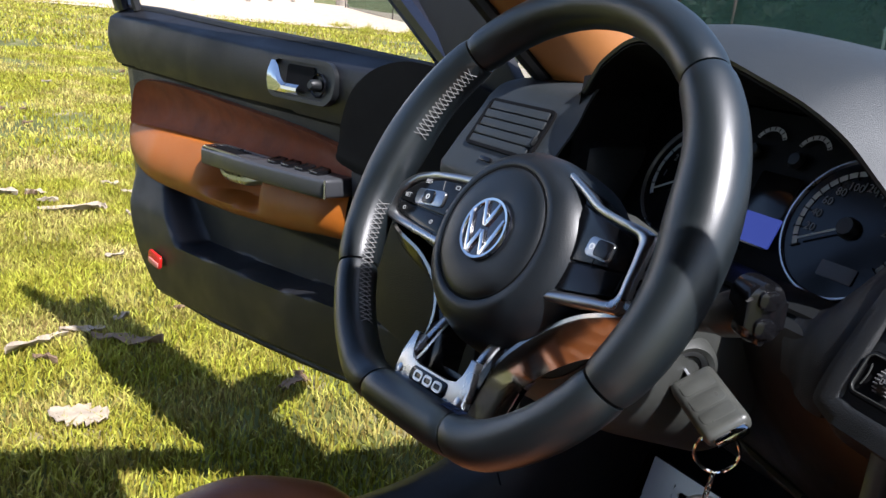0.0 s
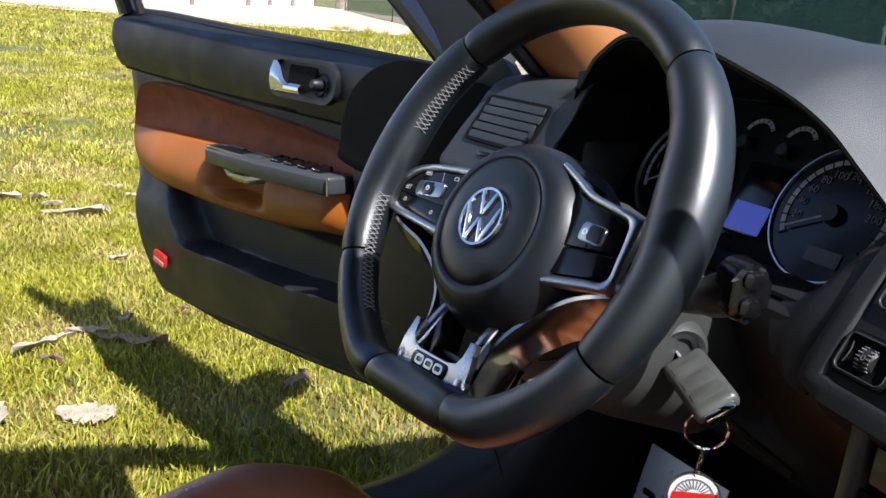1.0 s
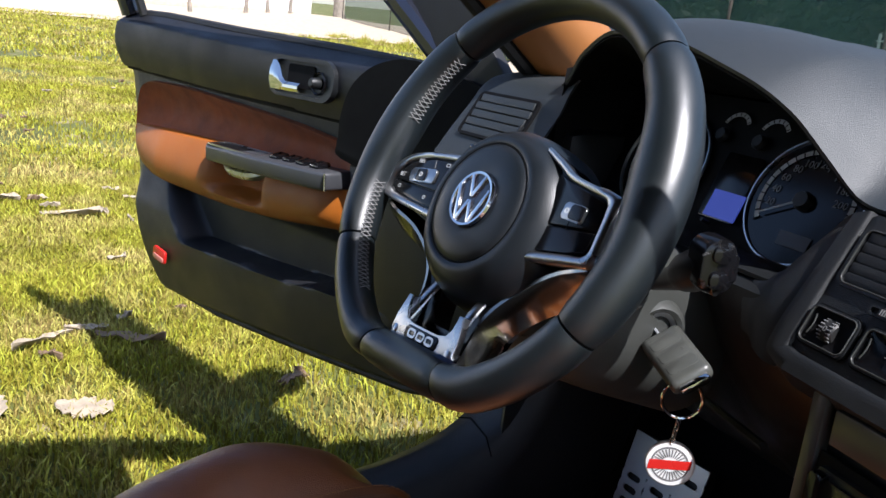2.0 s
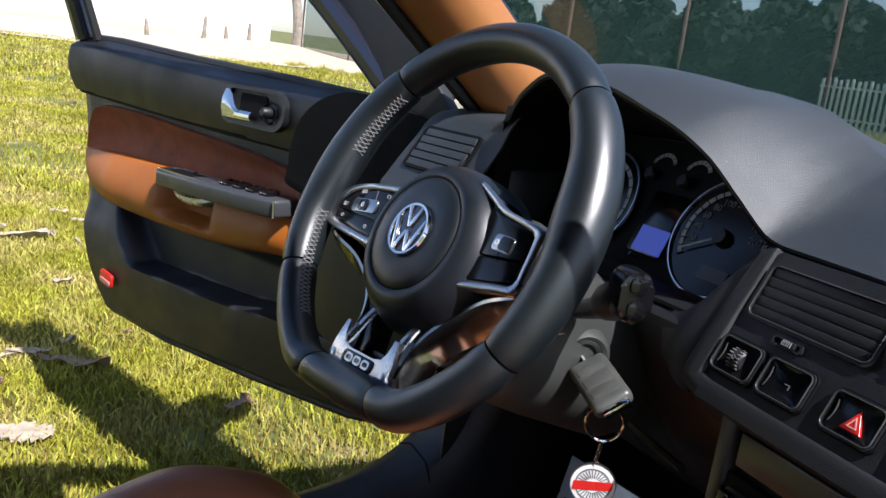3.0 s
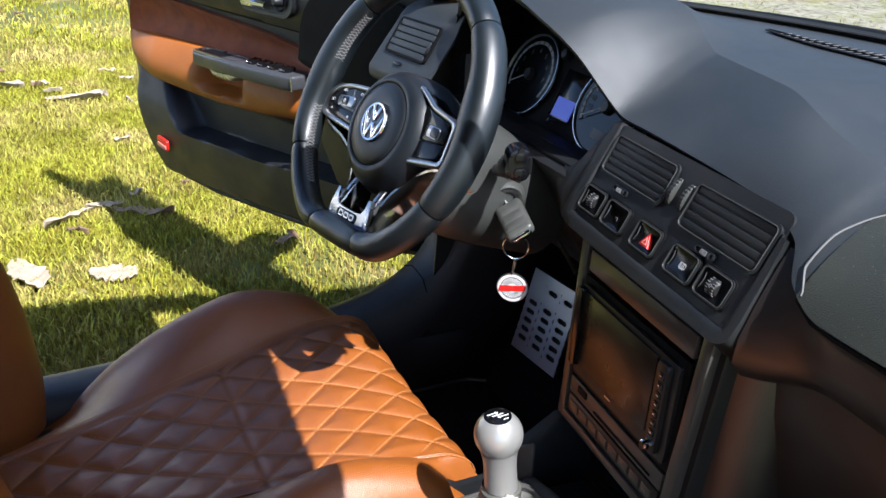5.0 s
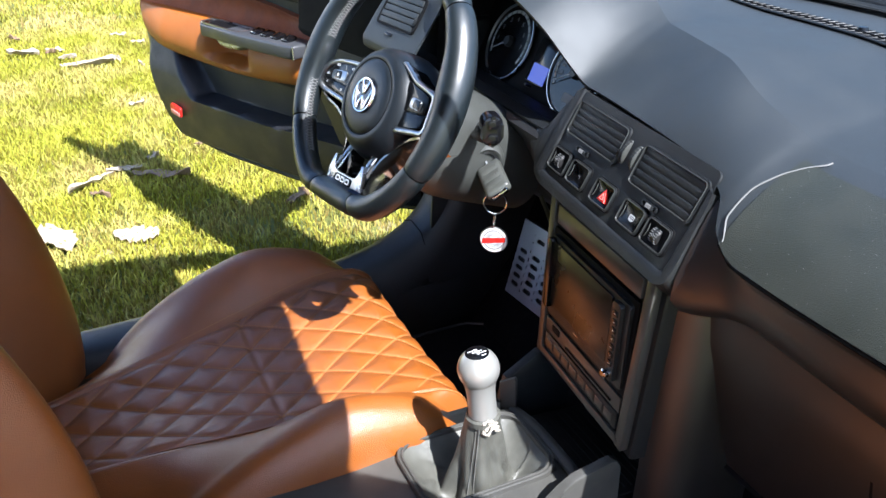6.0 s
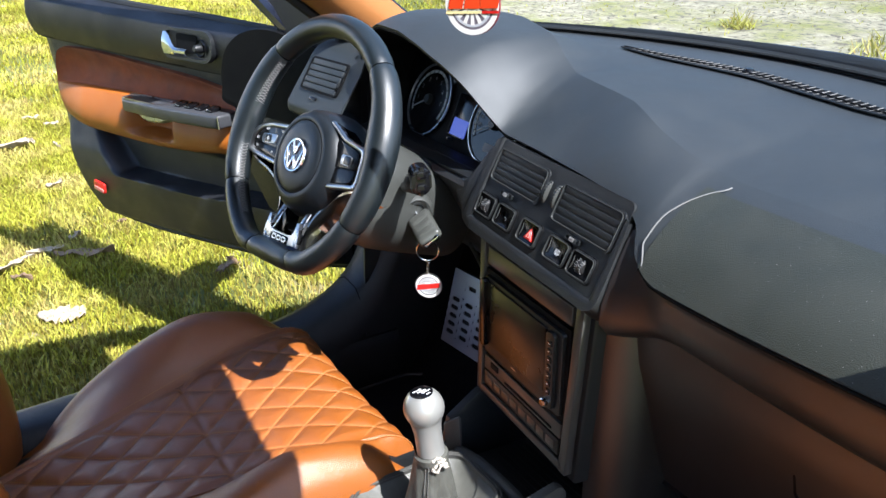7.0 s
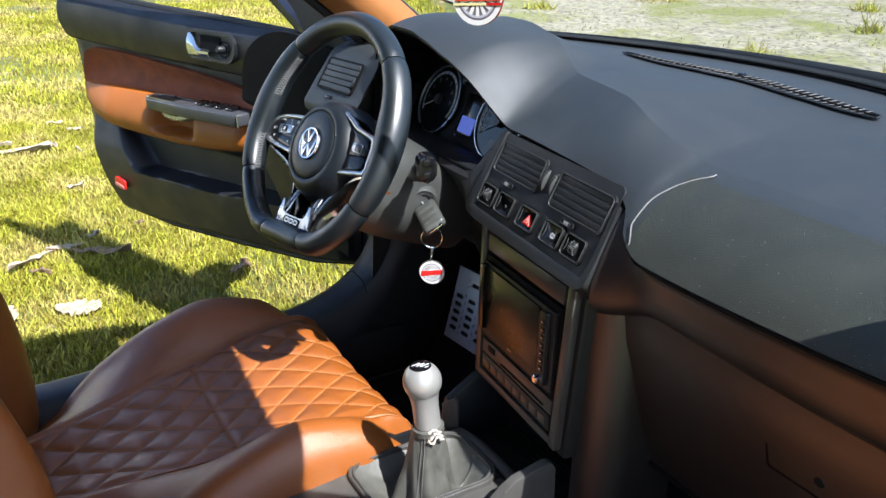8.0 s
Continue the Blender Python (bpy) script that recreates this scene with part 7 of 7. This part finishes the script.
# ---- footwell ----
def build_footwell():
    p = thing("foot_plate")
    tagged(p, "perforated aluminium foot plate in the footwell", "foot plate")
    m = turned((-0.495, 0.720, 0.475), 2, 17) @ pose(0, 0, 0, 0, 0, 3)
    w, h = 0.138, 0.158
    nx, ny = 3, 9
    # plate with true slots: cells round each slot
    bm = bmesh.new()
    def quad(x0, y0, x1, y1, z0=0.0):
        vs = [bm.verts.new((x, y, z0)) for x, y in ((x0, y0), (x1, y0), (x1, y1), (x0, y1))]
        bm.faces.new(vs)
    cw, ch = w / nx, h / ny
    for i in range(nx):
        for j in range(ny):
            x0, y0 = -w / 2 + cw * i, -h / 2 + ch * j
            if j in (0, ny - 1) or (i == 0 and j > 5) or j == 6:
                quad(x0, y0, x0 + cw, y0 + ch)
                continue
            cx, cy = x0 + cw / 2, y0 + ch / 2
            outer, inner = [], []
            for k in range(24):
                a = 2 * math.pi * k / 24 + math.pi / 24
                c, s = math.cos(a), math.sin(a)
                t = min(cw / 2 / abs(c), ch / 2 / abs(s))
                outer.append(bm.verts.new((cx + c * t, cy + s * t, 0)))
                ix = 0.006 * c + (0.007 if c > 0 else -0.007)
                iy = 0.0046 * s
                inner.append(bm.verts.new((cx + max(-0.0165, min(0.0165, ix)), cy + iy, 0)))
            for k in range(24):
                q = (k + 1) % 24
                bm.faces.new((outer[k], outer[q], inner[q], inner[k]))
    bmesh.ops.remove_doubles(bm, verts=bm.verts, dist=1e-5)
    part("plate", thick(moved(bm, m), 0.002), STEEL, p, smooth=30)
    part("backing", slab(outline_round(w - 0.004, h - 0.004, 0.01), 0.01, 0, m @ pose(0, 0, -0.006)), RUBBER, p)
    mt = thing("floor_mat")
    tagged(mt, "black carpet floor mat with bound edge", "floor mat")
    o = [(-0.60, -0.10), (-0.19, -0.10), (-0.19, 0.52), (-0.24, 0.60), (-0.50, 0.66), (-0.585, 0.62), (-0.60, 0.50)]
    pts = smooth_line([(x, y, 0) for x, y in o + o[:1]], 70)[:-1]
    part("mat", slab([(q.x, q.y) for q in pts], 0.008, 0.003, pose(0, 0.02, 0.291, 2)), CARPET, mt)
    part("binding", sweep([pose(0, 0.02, 0.291, 2) @ q for q in pts], 0.004, 6, True), SOFT, mt, "pale bound edge")
    k = thing("kick_panel")
    tagged(k, "black footwell side trim rising to the pillar", "trim")
    rows = []
    for q, wd in zip(smooth_line([(-0.66, -0.55, 0.43), (-0.66, -0.1, 0.435), (-0.66, 0.25, 0.455), (-0.665, 0.45, 0.485), (-0.675, 0.56, 0.54), (-0.685, 0.615, 0.63), (-0.69, 0.635, 0.75), (-0.69, 0.64, 0.86)], 40), range(40)):
        t = min(1, max(0, (wd - 22) / 14))
        rows.append([q + Vector((0.055, 0.06 * t, -0.10 * (1 - t))), q + Vector((0.050, 0.03 * t, -0.02 * (1 - t))), q + Vector((0.030, 0.0, 0.0)), q + Vector((-0.02, -0.012 * t, 0.004 * (1 - t))), q + Vector((-0.055, 0.0, -0.012 * (1 - t))), q + Vector((-0.075, 0.02 * t, -0.06 * (1 - t)))])
    part("sill_cover", thick(loft(rows), 0.004), PANEL, k, smooth=60)
    part("side_trim", thick(loft([[(-0.625, y, 0.28), (-0.628, y, 0.45), (-0.655, y + 0.02, 0.62), (-0.67, y + 0.02, 0.86)] for y in (0.55, 0.70, 0.93)]), 0.006), PANEL, k)
    part("seam", sweep([rows[21][i] for i in (1, 2, 3, 4)], 0.0015, 5), DARK, k)


build_footwell()


# ---- mirror and hanging disc ----
def build_hanging():
    r = thing("interior_mirror")
    tagged(r, "black interior mirror at the windscreen", "mirror")
    mm = basis((0.02, 0.335, 1.318), (1, 0.10, 0), (0, 0.25, 1))
    part("housing", slab(outline_round(0.23, 0.062, 0.024), 0.03, 0.006, mm), PLASTIC, r)
    part("glass", slab(outline_round(0.214, 0.050, 0.020), 0.002, 0, mm @ pose(0, 0, 0.0016)), CHROME, r)
    part("arm", sweep([(0.0, 0.34, 1.325), (0.0, 0.36, 1.345), (0.0, 0.345, 1.37)], 0.009, 8), PLASTIC, r)
    f = thing("hanging_disc")
    tagged(f, "round car scent card printed like a silver wheel with red marks", "air freshener")
    fm = basis((0.029, 0.398, 1.173), (0.86, 0.50, 0.06), (-0.05, 0.0, 1)) @ Matrix.Scale(0.69, 4)
    part("disc", slab(circle_pts(0.046, 56), 0.004, 0.0006, fm @ pose(0, 0, 0.001)), material("card_maroon", (0.20, 0.02, 0.03), 0.5), f, "thick card disc with maroon edge")
    part("rim_print", ring_slab(circle_pts(0.0455, 56), circle_pts(0.0375, 56), 0.0004, fm @ pose(-0.0008, 0, 0.0016)), WHITE, f, "pale wheel rim print")
    part("rim_shade", slab(circle_pts(0.0375, 48), 0.0004, 0, fm @ pose(-0.0008, 0, 0.0014)), material("print_grey_violet", (0.16, 0.14, 0.18), 0.5), f)
    part("rim_ring", ring_slab(circle_pts(0.034, 48), circle_pts(0.030, 48), 0.0003, fm @ pose(-0.0008, 0, 0.0018)), material("print_pale_blue", (0.50, 0.53, 0.60), 0.5), f)
    for k in range(14):
        a = 2 * math.pi * k / 14
        part("spoke_print", slab([(-0.0016, 0.006), (0.0016, 0.006), (0.0034, 0.031), (-0.0034, 0.031)], 0.0003, 0, fm @ pose(-0.0008, 0, 0.0020, 0, 0, math.degrees(a))), WHITE, f)
    part("hub_print", slab(circle_pts(0.009, 24), 0.0003, 0, fm @ pose(-0.0008, 0, 0.0022)), material("print_grey", (0.35, 0.35, 0.38), 0.5), f)
    o = material("print_orange_red", (0.75, 0.06, 0.01), 0.45)
    for x, w in ((-0.027, 0.024), (0.001, 0.026), (0.030, 0.030)):
        part("bar_print", slab([(x - w / 2 - 0.002, -0.0075), (x + w / 2 - 0.002, -0.0075), (x + w / 2 + 0.002, 0.0085), (x - w / 2 + 0.002, 0.0085)], 0.0006, 0, fm @ pose(0, 0.0015, 0.0030)), o, f, "orange-red block of print")
    part("bar_print", slab([(-0.046, -0.0135), (0.014, -0.0135), (0.015, -0.0095), (-0.045, -0.0095)], 0.0004, 0, fm @ pose(0, 0, 0.0028)), material("print_cream", (0.8, 0.7, 0.35), 0.5), f)
    part("bar_print", slab([(0.016, -0.0135), (0.044, -0.0135), (0.045, -0.0095), (0.017, -0.0095)], 0.0004, 0, fm @ pose(0, 0, 0.0028)), RED, f)
    part("string", sweep([(0.029, 0.398, 1.204), (0.024, 0.36, 1.285)], 0.0009, 5), WHITE, f, "thin pale string")


build_hanging()


# ---- litter on the lawn ----
def litter(name, x, y, l, w, rot, label, mat, seed, curl=0.02):
    rng = random.Random(seed)
    n, k = 12, 6
    rows = []
    for i in range(n + 1):
        u = i / n
        prof = (0.45 + 0.9 * abs(noise.noise((u * 6, 1.7, seed)))) * min(1, 8 * u + 0.25, 8 * (1 - u) + 0.3)
        row = []
        for j in range(k + 1):
            v = j / k - 0.5
            row.append((l * (u - 0.5), w * v * prof * (1 + 0.25 * noise.noise((u * 3, v, seed))), curl * (4 * v * v) * (0.4 + noise.noise((u * 2, 0.5, seed + 3))) + 0.015 * noise.noise((u * 4, v * 3, seed + 9))))
        rows.append(row)
    bm = thick(loft(rows), 0.004)
    ob = finish(name, bm, mat, smooth=50)
    ob.matrix_basis = pose(x, y, ground_z(x, y) + 0.028, rng.uniform(-10, 10), rng.uniform(-8, 8), rot)
    return tagged(ob, label, "litter", group="litter on the lawn")


PALE = material("pale_wood", (0.38, 0.31, 0.22), 0.8, spots=0.25, spot_scale=20, grain=0.4, grain_scale=200)
BROWN = material("brown_bark", (0.20, 0.13, 0.075), 0.85, spots=0.3, spot_scale=18, grain=0.5, grain_scale=120)
litter("wood_chip", -2.33, -0.02, 0.24, 0.055, 137, "pale split wood chip on the grass", PALE, 1)
litter("wood_chip", -2.41, 0.10, 0.13, 0.04, 98, "pale split wood chip on the grass", PALE, 2)
litter("bark_piece", -2.32, 0.22, 0.22, 0.085, 62, "curled brown bark piece on the grass", BROWN, 3, 0.03)
litter("bark_piece", -3.94, 0.10, 0.28, 0.13, 70, "curled pale brown bark piece on the grass", PALE, 4, 0.03)
litter("bark_piece", -1.84, 0.07, 0.14, 0.11, 70, "flat pale bark piece on the grass", PALE, 5)
litter("bark_piece", -1.91, -0.16, 0.18, 0.12, 20, "flat pale bark piece on the grass", PALE, 6)
litter("bark_piece", -1.91, 0.62, 0.09, 0.06, 120, "curled brown leaf on the grass", BROWN, 7, 0.03)
litter("wood_chip", -4.27, -0.20, 0.16, 0.09, 80, "pale scrap on the grass", PALE, 8)
litter("wood_chip", -4.28, -0.04, 0.10, 0.07, 60, "pale scrap on the grass", PALE, 9)
rng = random.Random(12)
for i in range(46):
    x, y = -2.2 - 7.5 * rng.random() ** 1.4, -0.7 + 2.6 * rng.random()
    litter("wood_chip" if i % 3 else "bark_piece", x, y, rng.uniform(0.03, 0.11), rng.uniform(0.012, 0.045), rng.uniform(0, 180), "dry scrap of wood on the grass", PALE if i % 3 else BROWN, 20 + i)
